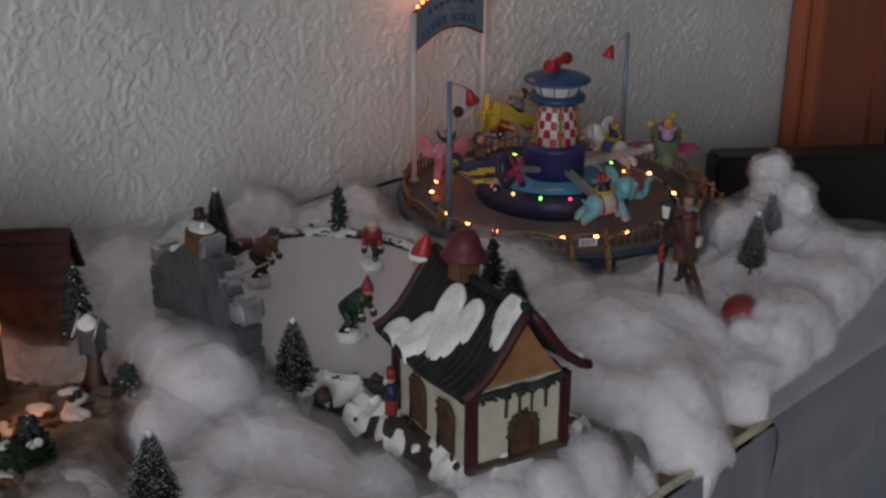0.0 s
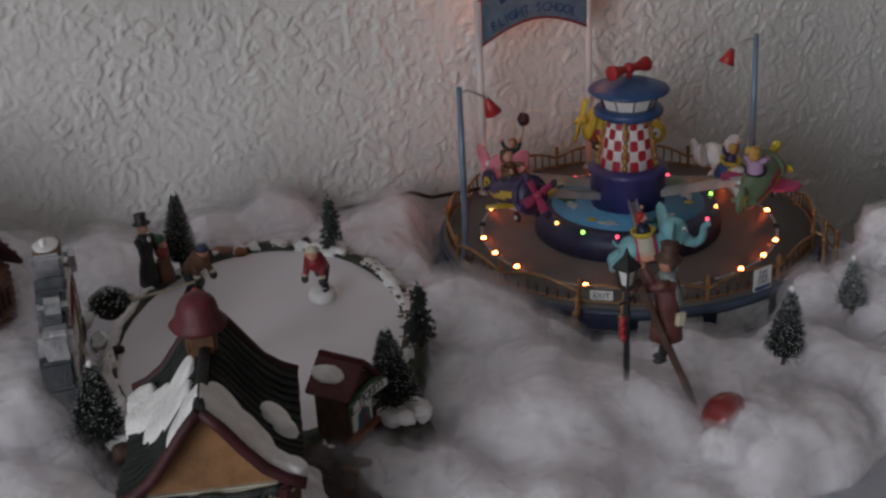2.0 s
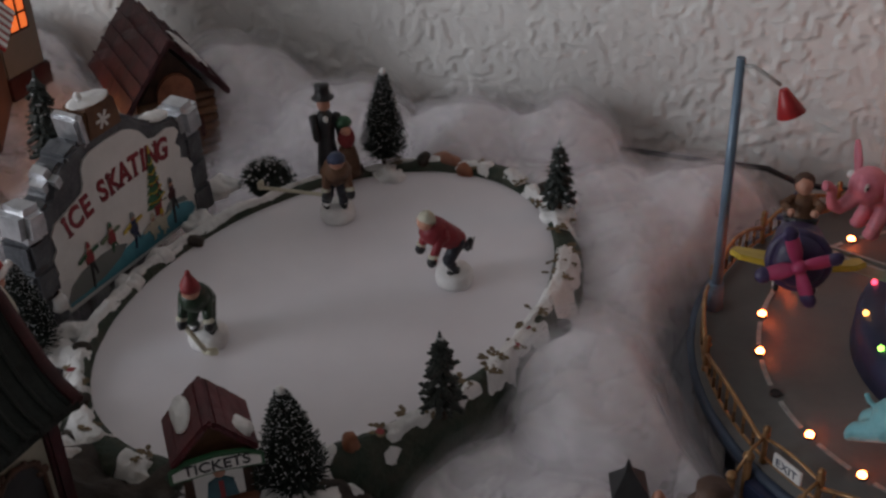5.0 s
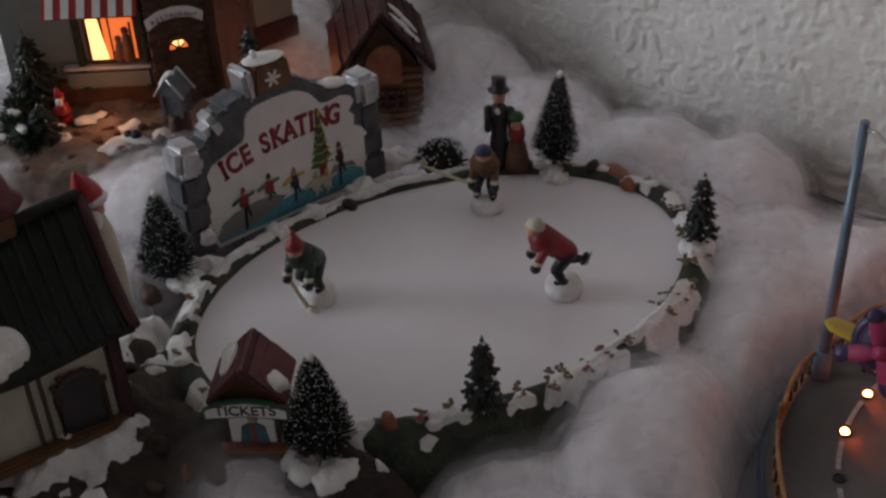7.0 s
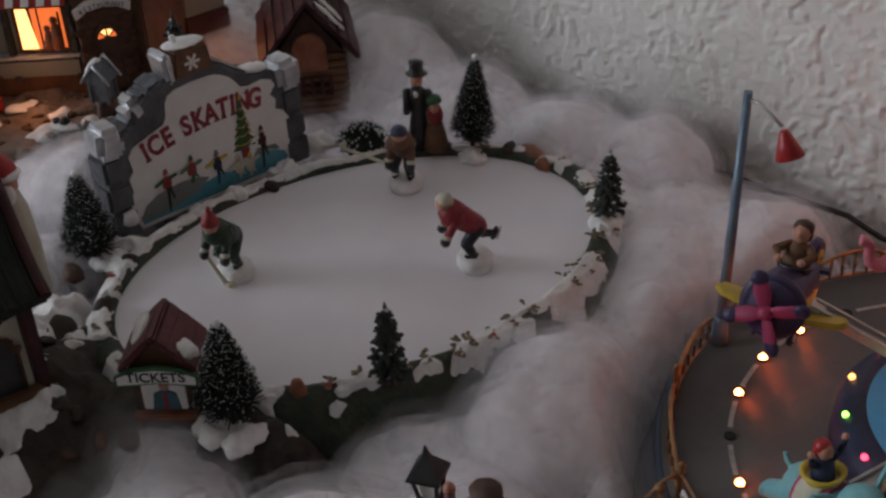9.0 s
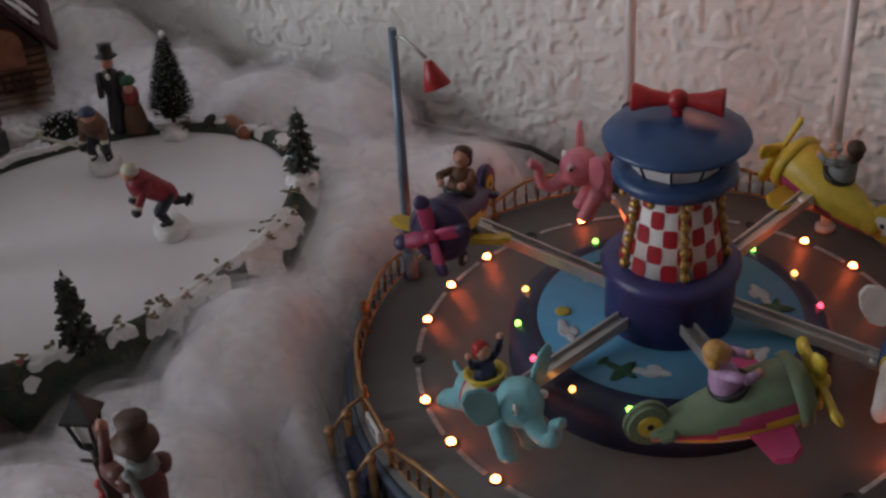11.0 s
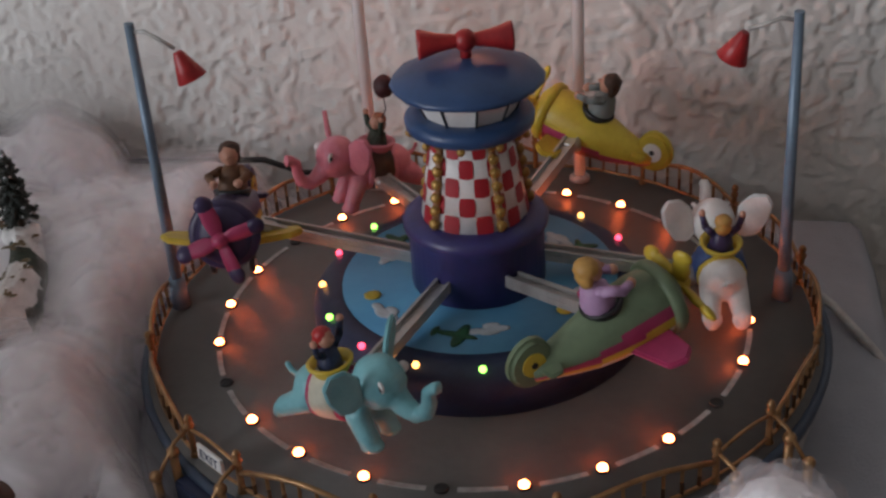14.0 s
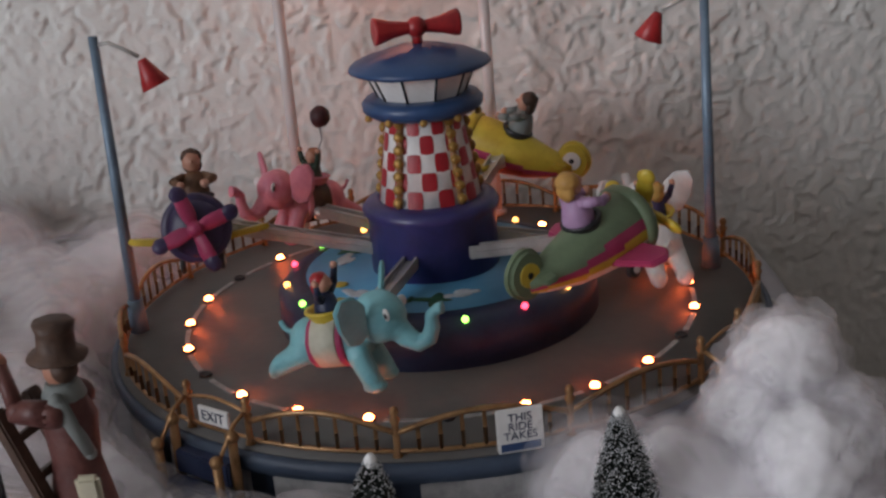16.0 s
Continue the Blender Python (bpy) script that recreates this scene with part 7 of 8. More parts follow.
def plane(name, colours, tail, prop, coat, hair, deg, r, z, label, nose=14, dot="yellow", tip="yellow"):
    """Toy plane with a striped hull: back, two stripes, belly."""
    at = ring_pose(deg, r, z, 90) @ pose(0, 0, 0, 0, -nose, 0) @ Matrix.Scale(1.16, 4)
    b = Build()
    prof = [(0.0004, -0.0262), (0.0026, -0.0258), (0.0040, -0.0215), (0.0056, -0.0160), (0.0072, -0.0100), (0.0084, -0.0040), (0.0091, 0.0020), (0.0094, 0.0070), (0.0092, 0.0115), (0.0084, 0.0145), (0.0060, 0.0162), (0.0001, 0.0170)]
    seg = 36
    rings = []
    for k, (rad, x) in enumerate(prof):
        lift = 0.0016 * max(0, (-x - 0.008) / 0.018) ** 1.5
        rings.append([b.bm.verts.new((x, 0.92 * rad * math.sin(2 * math.pi * i / seg), rad * math.cos(2 * math.pi * i / seg) + lift)) for i in range(seg)])
    for k in range(len(prof) - 1):
        x = (prof[k][1] + prof[k + 1][1]) / 2
        for i in range(seg):
            phi = abs((i + 0.5) * 360 / seg - 360 * (i >= seg / 2)) + x * 900
            b.use(colours[0] if phi < 74 or x > 0.0125 else colours[1] if phi < 98 else colours[2] if phi < 117 else colours[3])
            f = b.bm.faces.new((rings[k][i], rings[k][(i + 1) % seg], rings[k + 1][(i + 1) % seg], rings[k + 1][i]))
            f.material_index, f.smooth = b.now, True
    b.rough(0.0004, 300, deg)
    p = b.part(name, ride, label, at)
    lobe = [(0.0062 * math.cos(a) - 0.0004 * math.cos(2 * a), 0.0070 * math.sin(a)) for a in np.linspace(0, 2 * math.pi, 20)[:-1]]
    fin = Build().use(tail).prism(lobe, 0.0034, pose(0, 0, -0.0017))
    bmesh.ops.bevel(fin.bm, geom=[e for e in fin.bm.edges if e.calc_face_angle(0) > 1], offset=0.0010, segments=3, affect="EDGES")
    fin.part("tail_fin", p, m=pose(-0.0250, 0, 0.0044, 90, 0, 0))
    Build().use(colours[0]).lathe([(0.0091, 0.0), (0.0100, 0.0006), (0.0102, 0.0024), (0.0096, 0.0034), (0.0084, 0.0036)], 28, pose(0, 0, 0, 0, 90, 0)).part("cowl_ring", p, m=pose(0.0105, 0, 0))
    for s in (-1, 1):
        w = Build().use(colours[1]).prism([(-0.0055, 0.0), (0.0060, 0.0), (0.0048, s * 0.0120), (0.0015, s * 0.0150), (-0.0030, s * 0.0135)], 0.0018)
        bmesh.ops.bevel(w.bm, geom=list(w.bm.edges), offset=0.0005, segments=2, affect="EDGES")
        w.part("wing", p, m=pose(0.003, s * 0.0060, -0.0050, s * 7, 0, 0))
        t = Build().use(tail).prism([(-0.0026, 0.0), (0.0028, 0.0), (0.0012, s * 0.0046), (-0.0022, s * 0.0042)], 0.0014)
        bmesh.ops.bevel(t.bm, geom=list(t.bm.edges), offset=0.0004, segments=2, affect="EDGES")
        t.part("tail_wing", p, m=pose(-0.0215, s * 0.0022, 0.0016))
        Build().use("blackpaint").lathe([(0.0020, -0.0008), (0.0028, -0.0005), (0.0028, 0.0005), (0.0020, 0.0008)], 16).use("white").cone(0.0011, 0.0011, 0.0022, pose(0, 0, -0.0011), 10).part("wheel", p, m=pose(0.006, s * 0.0056, -0.0105, 90, 0, 0))
        Build().use(dot).cone(0.0032, 0.0032, 0.0006, pose(0, 0, -0.0003), 16).use("blackpaint").cone(0.0009, 0.0009, 0.0009, pose(0, 0, -0.00045), 10).part("roundel", p, m=pose(-0.0250, s * 0.0018, 0.0046, 90, 0, 0))
    pr = Build().use(prop).ball((0.0030, 0.0024, 0.0024), None, 12, 9)
    for k in range(4):
        pr.use(prop).ball((0.0011, 0.0025, 0.0062), pose(0, 0, 0, 90 * k + 20, 0, 0) @ pose(0, 0, 0.0064, 0, 0, 24), 12, 8)
        pr.use(tip).ball((0.0013, 0.0026, 0.0028), pose(0, 0, 0, 90 * k + 20, 0, 0) @ pose(0, 0, 0.0106, 0, 0, 24), 10, 7)
    pr.rough(0.0003, 400, deg).part("propeller", p, "four-bladed propeller", pose(0.0188, 0, 0))
    Build().use("blackpaint").lathe([(0.0048, 0.0), (0.0056, 0.0020), (0.0052, 0.0026), (0.0040, 0.0020), (0.0036, 0.0004)], 18).part("cockpit", p, m=pose(-0.003, 0, 0.0066, 0, -6, 0))
    rider(p, coat, hair, deg, pose(-0.004, 0, 0.0058), False)


ARM0 = -113.0
HEIGHT = (0.0510, 0.0715, 0.0455, 0.0655, 0.0535, 0.0705)  # of the six flyers


def ride_vehicles():
    for k in range(6):
        deg = ARM0 + 60 * k
        z1 = HEIGHT[k] - 0.003
        tilt = math.degrees(math.atan2(z1 - 0.0535, 0.050))
        b = Build().use("silverbar").box((0.054, 0.0056, 0.0030), pose(0.027, 0, 0.0), 0.0006).box((0.054, 0.0010, 0.0020), pose(0.027, 0.0023, 0.0020)).box((0.054, 0.0010, 0.0020), pose(0.027, -0.0023, 0.0020)).cone(0.0036, 0.0036, 0.0044, pose(0.053, 0, -0.0020), 14)
        b.part("arm", ride, "grooved silver arm", pose(0, 0, 0, 0, 0, deg) @ pose(0.0195, 0, 0.0535, 0, -tilt, 0))
    elephant("blue_elephant", "aqua", "cream", "yellow", "navy", "red", ARM0, 0.081, HEIGHT[0], "pale blue flying elephant with a boy rider")
    plane("green_plane", ("olive", "magenta", "yellow", "signface"), "olive", "yellow", "lilac", "blond", ARM0 + 60, 0.081, HEIGHT[1], "green, red and yellow toy plane with a girl rider")
    elephant("white_elephant", "white", "bluecloth", "yellow", "indigo", "blond", ARM0 + 120, 0.081, HEIGHT[2], "white flying elephant with a blond rider", False, 8, "yellow")
    plane("yellow_plane", ("yellow", "yellow", "magenta", "dullred"), "yellow", "yellow", "greywall", "darkbrown", ARM0 + 180, 0.081, HEIGHT[3], "yellow and red toy plane with a rider", 18, "signface")
    elephant("pink_elephant", "pink", "darkbrown", "pink", "moss", "rust", ARM0 + 240, 0.081, HEIGHT[4], "pink flying elephant with a rider holding a balloon", True, 8, "pink")
    plane("violet_plane", ("indigo", "yellow", "indigo", "signface"), "indigo", "magenta", "brown", "darkbrown", ARM0 + 300, 0.081, HEIGHT[5], "violet, yellow and white toy plane with a rider", 14, "yellow", "indigo")


ride_vehicles()

arch_lamp = bpy.data.lights.new("arch_lamp", "POINT")
arch_lamp.energy, arch_lamp.color, arch_lamp.shadow_soft_size = 0.078, (1.0, 0.36, 0.22), 0.02
new("arch_lamp", arch_lamp).location = (0.769, 0.722, 0.176)

# cables
tagged(Build().use("blackpaint").tube([(0.60, 0.735, 0.030), (0.655, 0.725, 0.036), (0.675, 0.722, 0.038), (0.69, 0.726, 0.030), (0.73, 0.738, 0.024), (0.80, 0.741, 0.015)], 0.0014, 8).part("black_cable"), "black lamp cable lying on the cotton snow", "cable")
tagged(Build().use("whitetape").tube([(0.885, 0.690, 0.012), (0.905, 0.668, 0.006), (0.918, 0.645, 0.001), (0.931, 0.632, -0.012), (0.935, 0.62, -0.06), (0.936, 0.61, -0.3), (0.936, 0.60, -0.74)], 0.0018, 8).part("white_cable"), "pale cable hanging over the table end", "cable")


# ---- restaurant, its yard and the chalet ----
def restaurant():
    P0 = Vector((0.319, 0.594, 0.047))
    n, along = Vector((0.68, -0.73, 0)), Vector((-0.73, -0.68, 0))
    yaw = math.degrees(math.atan2(-along.y, -along.x))
    r = empty("restaurant", pose(P0.x, P0.y, P0.z, 0, 0, yaw), "model corner restaurant with lit windows and striped awnings", "miniature house")
    # local: x runs to the corner door, -y faces the yard
    w, d, h = 0.075, 0.075, 0.078
    Build().use("greywall").box((w, d, h), pose(-w / 2, d / 2 + 0.002, h / 2), 0.001).part("wall", r, "grey-green walls")
    Build().use("brick").box((w + 0.002, 0.004, 0.014), pose(-w / 2, 0.001, 0.007), 0.0006).rough(0.0004, 300).part("plinth", r, "brown brick plinth")
    cornerw = Build().use("brick").box((0.026, 0.020, h), pose(0, 0, h / 2), 0.001).rough(0.0006, 400)
    c = cornerw.part("corner_porch", r, "brown brick corner with arched door", pose(0.009, 0.006, 0, 0, 0, 22))
    rng = random.Random(8)
    brick = None
    for row in range(18):
        for col in range(6):
            x = -0.0112 + 0.0045 * col + (0.0011 if row % 2 else -0.0011)
            if abs(x) > 0.0125 or (abs(x) < 0.0078 and row < 9):
                continue
            at = pose(x + 0.0003 * rng.uniform(-1, 1), -0.0100, 0.002 + 0.0041 * row, 0, 0, rng.uniform(-3, 3))
            if brick is None:
                brick = Build().use("brick").box((0.0041, 0.0014, 0.0034), None, 0.0004).part("brick", c, "", at)
            else:
                share(brick, "brick", c, at)
    for row in range(18):
        for col in range(4):
            share(brick, "brick", c, pose(0.0130, -0.0075 + 0.0045 * col + (0.0011 if row % 2 else -0.0011), 0.002 + 0.0041 * row, 0, 0, 90))
    pts = [(-0.006, 0), (0.006, 0), (0.006, 0.030)] + [(0.006 * math.cos(a), 0.030 + 0.006 * math.sin(a)) for a in np.linspace(0.3, 2.84, 8)] + [(-0.006, 0.030)]
    door = Build().use("darkbrown").prism(pts, 0.0016, pose(0, -0.0098, 0.002, 90, 0, 0)).part("door", c, "dark brown arched door")
    for k in range(4):
        a = radians(22 + 45 * k)
        wedge = [(0.0016 * math.cos(a), 0.0016 * math.sin(a))] + [(0.0046 * math.cos(a + q), 0.0046 * math.sin(a + q)) for q in (-0.30, -0.1, 0.1, 0.30)]
        Build().use("lit_curtain" if k in (1, 2) else "lit").prism(wedge, 0.0006, pose(0, -0.0113, 0.0305, 90, 0, 0)).part("fanlight", door, "lit fanlight")
    sg = [(-0.0135, -0.002), (-0.0075, 0.0015), (0, 0.0026), (0.0075, 0.0015), (0.0135, -0.002), (0.0145, 0.0028), (0.008, 0.0068), (0, 0.008), (-0.008, 0.0068), (-0.0145, 0.0028)]
    s = Build().use("signface").prism(sg, 0.0016, pose(0, -0.0102, 0.0445, 90, 0, 0)).part("name_board", c, "white curved restaurant board")
    pos = -0.0115
    for ch in "RESTAURANT":
        x = pos + 0.00115
        words(ch, 0.0034, "navy", s, pose(x, -0.0119, 0.0475 - 0.0036 * (x / 0.0135) ** 2 + 0.0008, 90, 0, 0) @ pose(0, 0, 0, 0, 0, -x * 1700), 0.0001, "letter")
        pos += 0.0023
    # lit shop window
    win = Build().use("darkbrown").box((0.027, 0.0034, 0.028), pose(0, 0, 0), 0.0008).part("window", r, "shop window with a warm lit room", pose(-0.0195, 0.0008, 0.0360))
    Build().use("lit").box((0.0150, 0.001, 0.0215), pose(0.00375, -0.0015, 0)).part("pane", win, "warm lit pane")
    Build().use("lit_curtain").prism([(-0.01125, -0.0107), (-0.0030, -0.0107), (-0.0046, 0.0), (-0.0058, 0.0107), (-0.01125, 0.0107)], 0.0008, pose(0, -0.0013, 0, 90, 0, 0)).part("curtain", win, "bright yellow lit curtain")
    sil = Build().use("rust").limb((0.0065, -0.0024, -0.0095), (0.0070, -0.0024, 0.001), 0.0030, 0.0020).ball(0.0021, pose(0.0068, -0.0024, 0.0042), 8, 6).limb((0.0020, -0.0024, -0.0095), (0.0030, -0.0024, -0.0025), 0.0024, 0.0016).ball(0.0018, pose(0.0028, -0.0024, 0.0), 8, 6)
    sil.use("darkbrown").box((0.010, 0.001, 0.004), pose(0.005, -0.0024, -0.0088)).limb((0.0092, -0.0022, -0.010), (0.0096, -0.0022, 0.008), 0.0009, 0.0006)
    sil.part("diner", win, "dark shapes of diners behind the pane")
    Build().use("darkbrown").box((0.0008, 0.0014, 0.0215), pose(-0.0005, -0.0020, 0)).part("mullion", win)
    Build().use("greywall").box((0.044, 0.005, 0.011), pose(-0.024, -0.001, 0.0155), 0.0018).part("window_base", r, "pale moulded panel under the window")
    Build().use("whitetape").box((0.044, 0.0062, 0.0016), pose(-0.024, -0.0012, 0.0215), 0.0006).part("window_ledge", r)
    for x in (-0.0365, -0.0045):
        Build().use("resin_green").box((0.0036, 0.0040, 0.056), pose(x, -0.0008, 0.036), 0.0008).part("pilaster", r, "dark green pilaster")
    def awning(m):
        a = Build().use("red").box((0.046, 0.0012, 0.0155), None, 0.0003).part("awning", r, "red and white striped awning", m)
        for k in range(6):
            Build().use("signface").box((0.0038, 0.0005, 0.0153), pose(-0.019 + 0.0076 * k, -0.0008, 0)).part("stripe", a)
    awning(pose(-0.026, -0.0055, 0.0570, -42, 0, 0))
    awning(pose(0.0430, 0.0292, 0.0545, 0, 0, 78.8) @ pose(0, 0, 0, -42, 0, 0))
    # the side that recedes from the corner, and the bay at its end
    Build().use("brick").box((0.056, 0.03, h), pose(0.022, 0.0333, h / 2, 0, 0, 78.8), 0.001).rough(0.0005, 300).part("side_wall", r, "dark brown brick side wall")
    bay = Build().use("greywall").box((0.026, 0.03, h), pose(0, 0, 0), 0.001).part("bay", r, "grey bay with a lit window", pose(0.0431, 0.0773, h / 2, 0, 0, 38))
    w2 = Build().use("darkbrown").box((0.014, 0.003, 0.020), None, 0.0006).part("window", bay, "lit side window", pose(0, -0.0152, 0.004))
    Build().use("lit").box((0.0105, 0.001, 0.0165), pose(0, -0.0014, 0)).part("pane", w2)
    Build().use("darkbrown").box((0.001, 0.0012, 0.0165), pose(0, -0.002, 0)).box((0.0105, 0.0012, 0.001), pose(0, -0.002, 0)).part("mullion", w2)
    Build().use("burgundy").box((0.028, 0.004, 0.012), pose(0, -0.0152, 0.006 - h / 2), 0.0006).part("skirting", bay)
    roof = Build().use("darkbrown").box((w + 0.01, d + 0.01, 0.006), pose(-w / 2, d / 2, h + 0.003), 0.001).part("roof", r, "dark roof")
    Build().use("snow").box((w, d, 0.005), pose(-w / 2, d / 2, h + 0.008), 0.002).rough(0.0015, 200).part("snow", roof)
    # yard
    ux, uy = np.linspace(-0.095, 0.030, 64), np.linspace(-0.085, 0.010, 50)
    UX, UY = np.meshgrid(ux, uy)
    e = np.minimum(np.minimum(UX + 0.095, 0.030 - UX), UY + 0.085) + 0.007 * value_noise(UX * 70, UY * 70, 71)
    UZ = 0.001 + 0.0026 * value_noise(UX * 90, UY * 90, 72) + 0.0014 * value_noise(UX * 240, UY * 240, 73) - 0.034 * np.clip(1 - e / 0.016, 0, 1) ** 1.5
    yard = new("yard", grid_mesh("yard", np.stack([UX, UY, UZ], -1), ["yard"]))
    yard.parent = r
    tagged(yard, "paved yard with drifted snow, lit warm")
    for i in range(60):
        x, y = rng.uniform(-0.085, 0.014), rng.uniform(-0.068, -0.006)
        Build().use(rng.choice(("yard", "brick", "yard", "brown"))).box((rng.uniform(0.0035, 0.0065), rng.uniform(0.0025, 0.0042), 0.0022), None, 0.0006).rough(0.0007, 400, i).part("paving_stone", yard, "", pose(x, y, 0.0012 + 0.0012 * rng.random(), rng.uniform(-8, 8), rng.uniform(-8, 8), rng.uniform(0, 180)))
    for i, (x, y, rx, ry) in enumerate(((-0.030, -0.018, 0.011, 0.005), (-0.012, -0.030, 0.008, 0.005), (-0.050, -0.022, 0.008, 0.004), (-0.044, -0.040, 0.010, 0.006), (-0.016, -0.048, 0.009, 0.006), (-0.068, -0.034, 0.007, 0.005), (0.004, -0.040, 0.007, 0.005))):
        Build().use("snow").ball((rx, ry, 0.0022), None, 20, 10).rough(0.0028, 150, i).part("snow_patch", yard, "", pose(x, y, 0.0012, 0, 0, rng.uniform(0, 180)))

restaurant()
lamp_r = bpy.data.lights.new("shop_lamp", "POINT")
lamp_r.energy, lamp_r.color, lamp_r.shadow_soft_size = 0.010, (1.0, 0.33, 0.10), 0.006
new("shop_lamp", lamp_r).location = (0.352, 0.656, 0.062)
lamp_y = bpy.data.lights.new("yard_lamp", "POINT")
lamp_y.energy, lamp_y.color, lamp_y.shadow_soft_size = 0.0075, (1.0, 0.36, 0.12), 0.004
new("yard_lamp", lamp_y).location = (0.320, 0.557, 0.064)

resin_tree(0.278, 0.548, 0.092, 0.044, 0.0125, 21, "dark cast fir in front of the restaurant")
resin_tree(0.378, 0.607, 0.101, 0.050, 0.0095, 22, "dark cast fir beside the restaurant door")
san = Build().use("red").lathe([(0.0042, 0.0), (0.0046, 0.004), (0.0034, 0.009), (0.0016, 0.011)], 12).use("blackpaint").lathe([(0.0047, 0.0040), (0.0047, 0.0052)], 12).use("skin").ball(0.0024, pose(0, 0, 0.0125), 8, 6).use("signface").ball((0.0022, 0.0018, 0.0026), pose(0.0012, -0.0012, 0.0112), 8, 6).use("red").cone(0.0026, 0.0004, 0.005, pose(0, 0, 0.0138, 10, 0, 0), 10).rough(0.0004, 500)
tagged(san.part("bearded_figurine", m=pose(0.2985, 0.5485, 0.0485)), "small bearded figurine in a red coat in the yard", "figurine")
sled = Build().use("signface").ball((0.0085, 0.0036, 0.0022), pose(0, 0, 0.002), 16, 8).use("blackpaint").ball((0.0026, 0.0024, 0.0026), pose(0.0015, 0, 0.0048), 10, 7).ball((0.002, 0.002, 0.0022), pose(-0.003, 0, 0.0045), 10, 7).rough(0.0004, 500)
tagged(sled.part("white_sled", m=pose(0.3455, 0.5560, 0.0485, 0, 0, 20)), "small white sled with a dark load in the yard", "sled")
resin_tree(0.309, 0.531, 0.070, 0.028, 0.0105, 24, "low dark cast shrub with snow in the yard")
resin_tree(0.372, 0.553, 0.064, 0.022, 0.0085, 25, "low dark cast shrub with snow beside the lantern")


def hedge():
    """Curved row of bristly green twigs at the yard's edge, with lumps of snow."""
    rng = random.Random(31)
    pts = [Vector((0.262, 0.556, 0.052)), Vector((0.276, 0.540, 0.055)), Vector((0.288, 0.529, 0.056)), Vector((0.299, 0.524, 0.054)), Vector((0.312, 0.522, 0.051))]
    h = empty("hedge", Matrix.Translation(pts[2]), "low dark green bristle hedge with lumps of snow round the yard", "hedge")
    V, F = [], []
    for i in range(2600):
        f = rng.uniform(0, len(pts) - 1.001)
        c = pts[int(f)].lerp(pts[int(f) + 1], f - int(f)) - pts[2]
        d = Vector((rng.gauss(0, 1), rng.gauss(0, 1), rng.gauss(0.4, 1))).normalized()
        side = d.cross(Vector((rng.gauss(0, 1), rng.gauss(0, 1), 1))).normalized() * 0.00035
        k = len(V)
        q = c + d * rng.uniform(0.005, 0.0095)
        V += [c - side, c + side, q + side, q - side]
        F.append((k, k + 1, k + 2, k + 3))
    me = bpy.data.meshes.new("bristle_cover")
    me.from_pydata(V, [], F)
    me.materials.append(M["bottle"])
    o = new("bristle_cover", me)
    o.parent = h
    Build().use("bottle").tube([p - pts[2] for p in pts], [0.004, 0.0055, 0.006, 0.0055, 0.004], 10).rough(0.0016, 300).part("core", h)
    for i, f in enumerate((0.9, 2.2, 3.3)):
        c = pts[int(f)].lerp(pts[int(f) + 1], f - int(f)) - pts[2]
        Build().use("snow").ball((0.0038, 0.0022, 0.0018), None, 16, 10).rough(0.0018, 260, i).part("snow_lump", h, "white snow", Matrix.Translation(c + Vector((0.003, -0.002, 0.0055))))


hedge()


def roofed_lantern():
    s = empty("roofed_lantern", pose(0.365, 0.570, 0.044, 0, 0, 25), "dark roofed lantern post topped with snow", "street lamp")
    Build().use("darkbrown").lathe([(0.0085, -0.004), (0.0066, 0.003), (0.0046, 0.010), (0.0040, 0.018), (0.0050, 0.022)], 14).rough(0.0032, 220).part("post", s, "gnarled dark stump")
    Build().use("greystone").box((0.0085, 0.0085, 0.011), pose(0, 0, 0.027), 0.0006).part("lantern_box", s, "dark glass box")
    for sx in (-1, 1):
        for sy in (-1, 1):
            Build().use("greystone").box((0.0014, 0.0014, 0.012), pose(sx * 0.0044, sy * 0.0044, 0.027)).part("corner_bar", s)
    Build().use("greystone").prism([(-0.0066, 0), (0.0066, 0), (0, 0.0088)], 0.0115, pose(0, 0.00575, 0.0325, 90, 0, 0)).part("roof", s)
    for sx in (-1, 1):
        for yy in (-0.0060, 0.0060):
            Build().use("silver").limb((sx * 0.0072, yy, 0.0322), (0, yy, 0.0418), 0.0007, 0.0007, 6).part("roof_edge", s, "silver roof edge")
    Build().use("snow").ball((0.0046, 0.0052, 0.0018), pose(-0.0030, 0, 0.0385, 0, -45, 0), 14, 8).rough(0.0012, 300).part("snow_cap", s)


roofed_lantern()


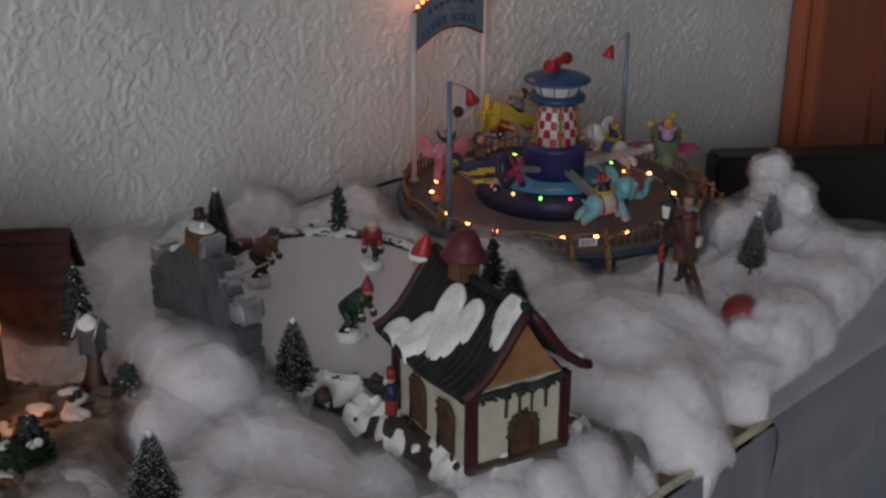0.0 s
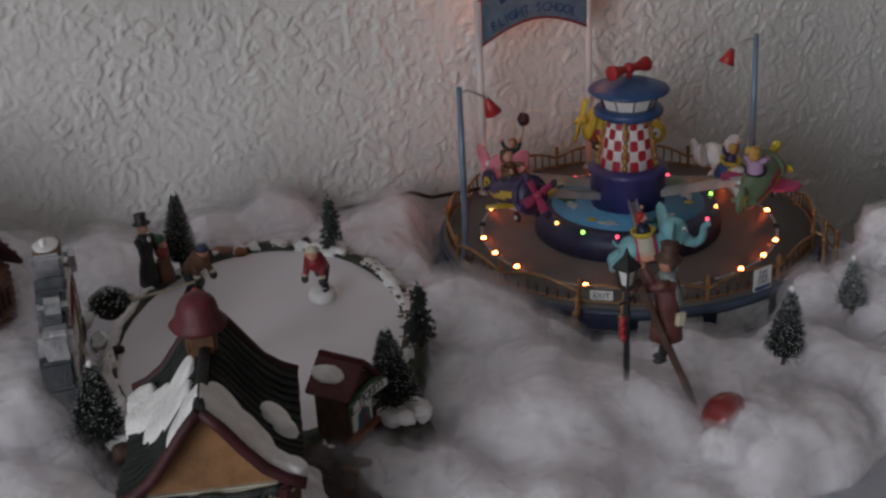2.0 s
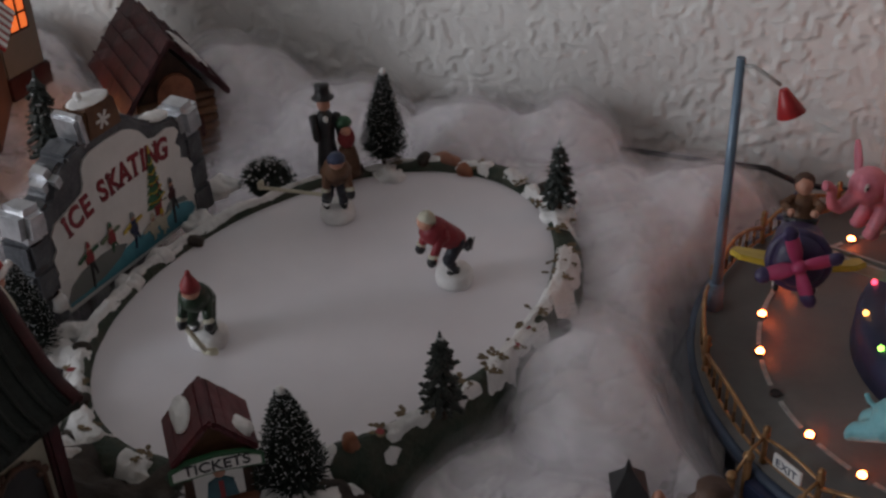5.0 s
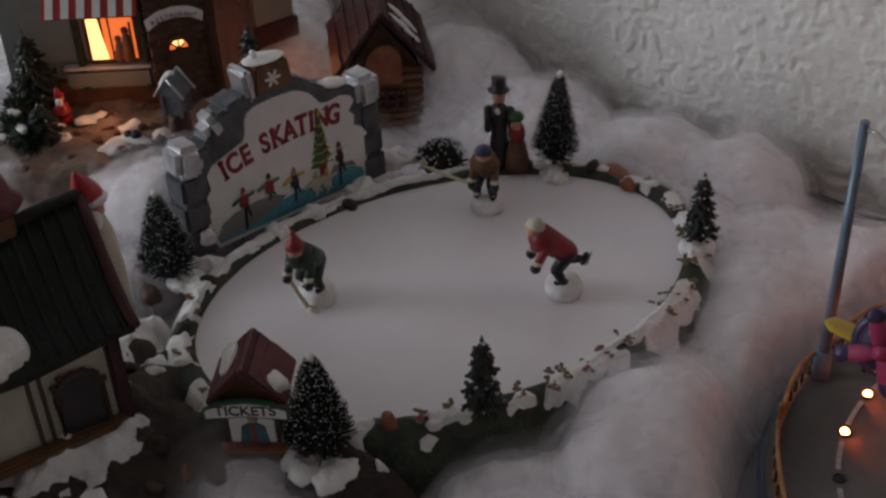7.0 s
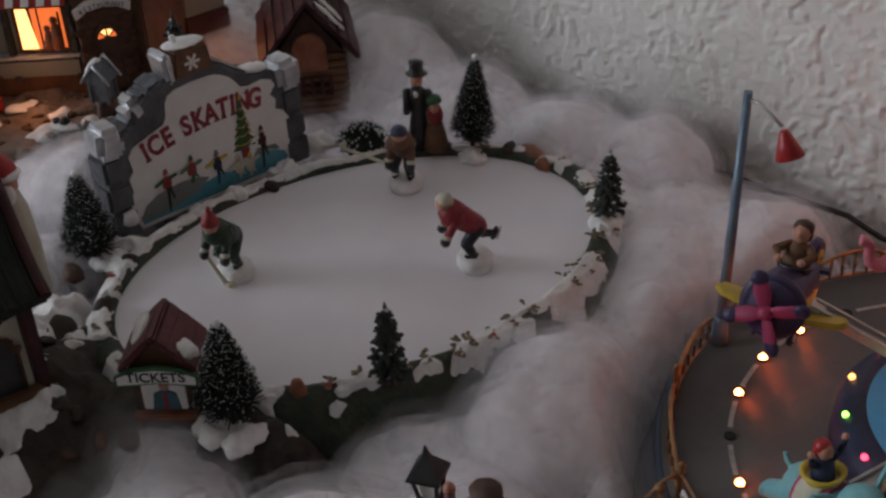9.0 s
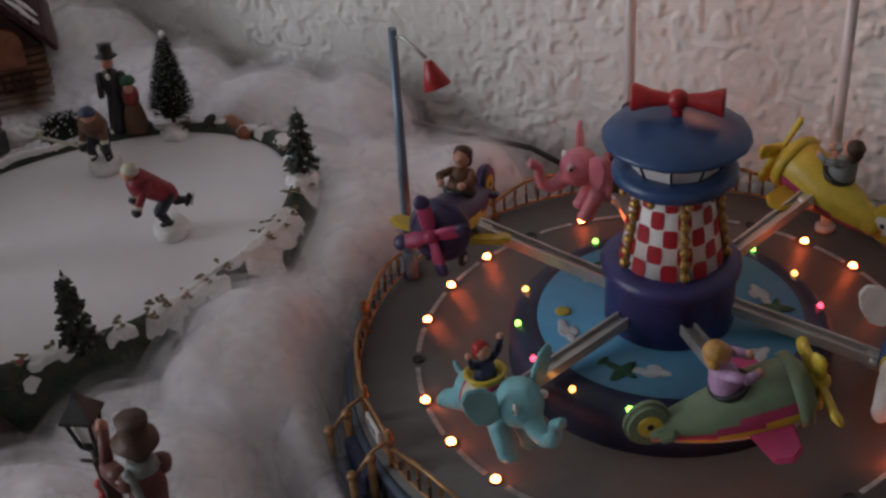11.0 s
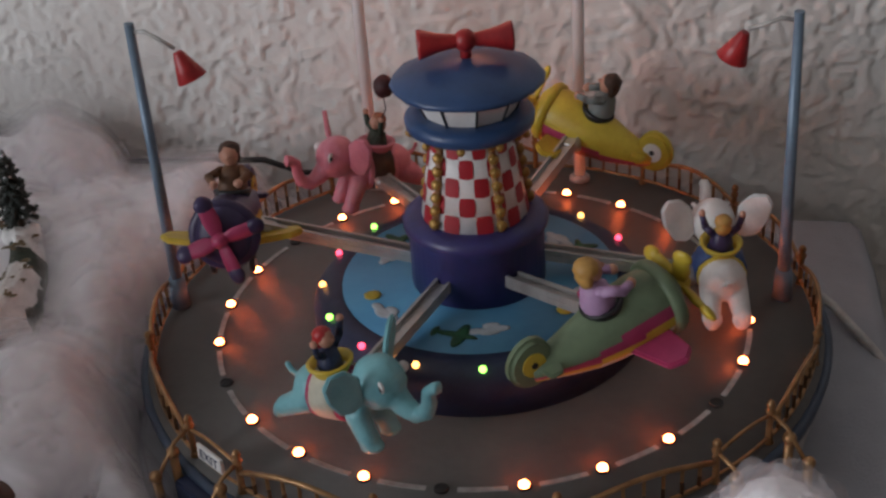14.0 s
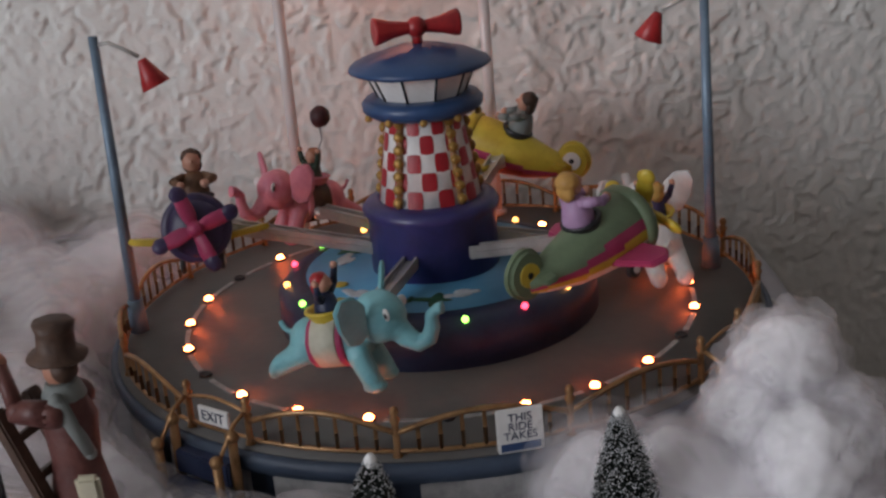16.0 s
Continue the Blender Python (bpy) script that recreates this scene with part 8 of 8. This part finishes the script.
def chalet():
    c = empty("chalet", pose(0.384, 0.686, 0.027, 0, 0, -41) @ Matrix.Diagonal((0.88, 0.88, 0.95, 1)), "dark brown wooden chalet with a snow-streaked burgundy roof", "miniature house")
    w, d, h = 0.062, 0.040, 0.036
    Build().use("darkbrown").box((w, d, h), pose(0, 0, h / 2), 0.001).rough(0.0006, 200).part("wall", c, "dark brown log walls")
    Build().use("darkbrown").prism([(-d / 2, 0), (d / 2, 0), (0, 0.026)], w, pose(-w / 2, 0, h, 90, 0, 90)).part("gable", c)
    for k in range(8):
        Build().use("brown").limb((w / 2 + 0.0006, -d / 2, 0.003 + 0.0045 * k), (w / 2 + 0.0006, d / 2, 0.003 + 0.0045 * k), 0.0021, 0.0021, 8).part("log", c, "brown log")
    pts = [(-0.010, 0), (0.010, 0), (0.010, 0.012)] + [(0.010 * math.cos(a), 0.012 + 0.010 * math.sin(a)) for a in np.linspace(0.2, 2.94, 9)] + [(-0.010, 0.012)]
    Build().use("rust").prism(pts, 0.003, pose(w / 2 + 0.0015, 0, 0.028, 90, 0, 90)).part("balcony_arch", c, "rust brown arch")
    for k in range(5):
        Build().use("burgundy").box((0.002, 0.0022, 0.011), pose(w / 2 + 0.005, -0.011 + 0.0055 * k, 0.019), 0.0004).part("rail_slat", c)
    for s in (-1, 1):
        roof = Build().use("burgundy")
        L = math.hypot(0.026, 0.030)
        roof.box((w + 0.014, L + 0.006, 0.003), None, 0.0008)
        bmesh.ops.subdivide_edges(roof.bm, edges=roof.bm.edges, cuts=4, use_grid_fill=True)
        roof.rough(0.0016, 130, s)
        r = roof.part("roof", c, "burgundy roof slope", pose(0, s * 0.0138, h + 0.0155, s * -49, 0, 0))
        for k in range(4):
            Build().use("burgundy").box((w + 0.014, 0.0012, 0.0012), pose(0, -0.014 + 0.009 * k, 0.0019)).part("roof_batten", r)
        for x in (0.012, 0.026) if s > 0 else ():
            Build().use("snow").ball((0.0028, 0.013, 0.0014), None, 12, 8).rough(0.001, 300, x * 100).part("snow_streak", r, "white snow streak", pose(x, -0.003 * s, 0.0024, 0, 0, 4))


chalet()
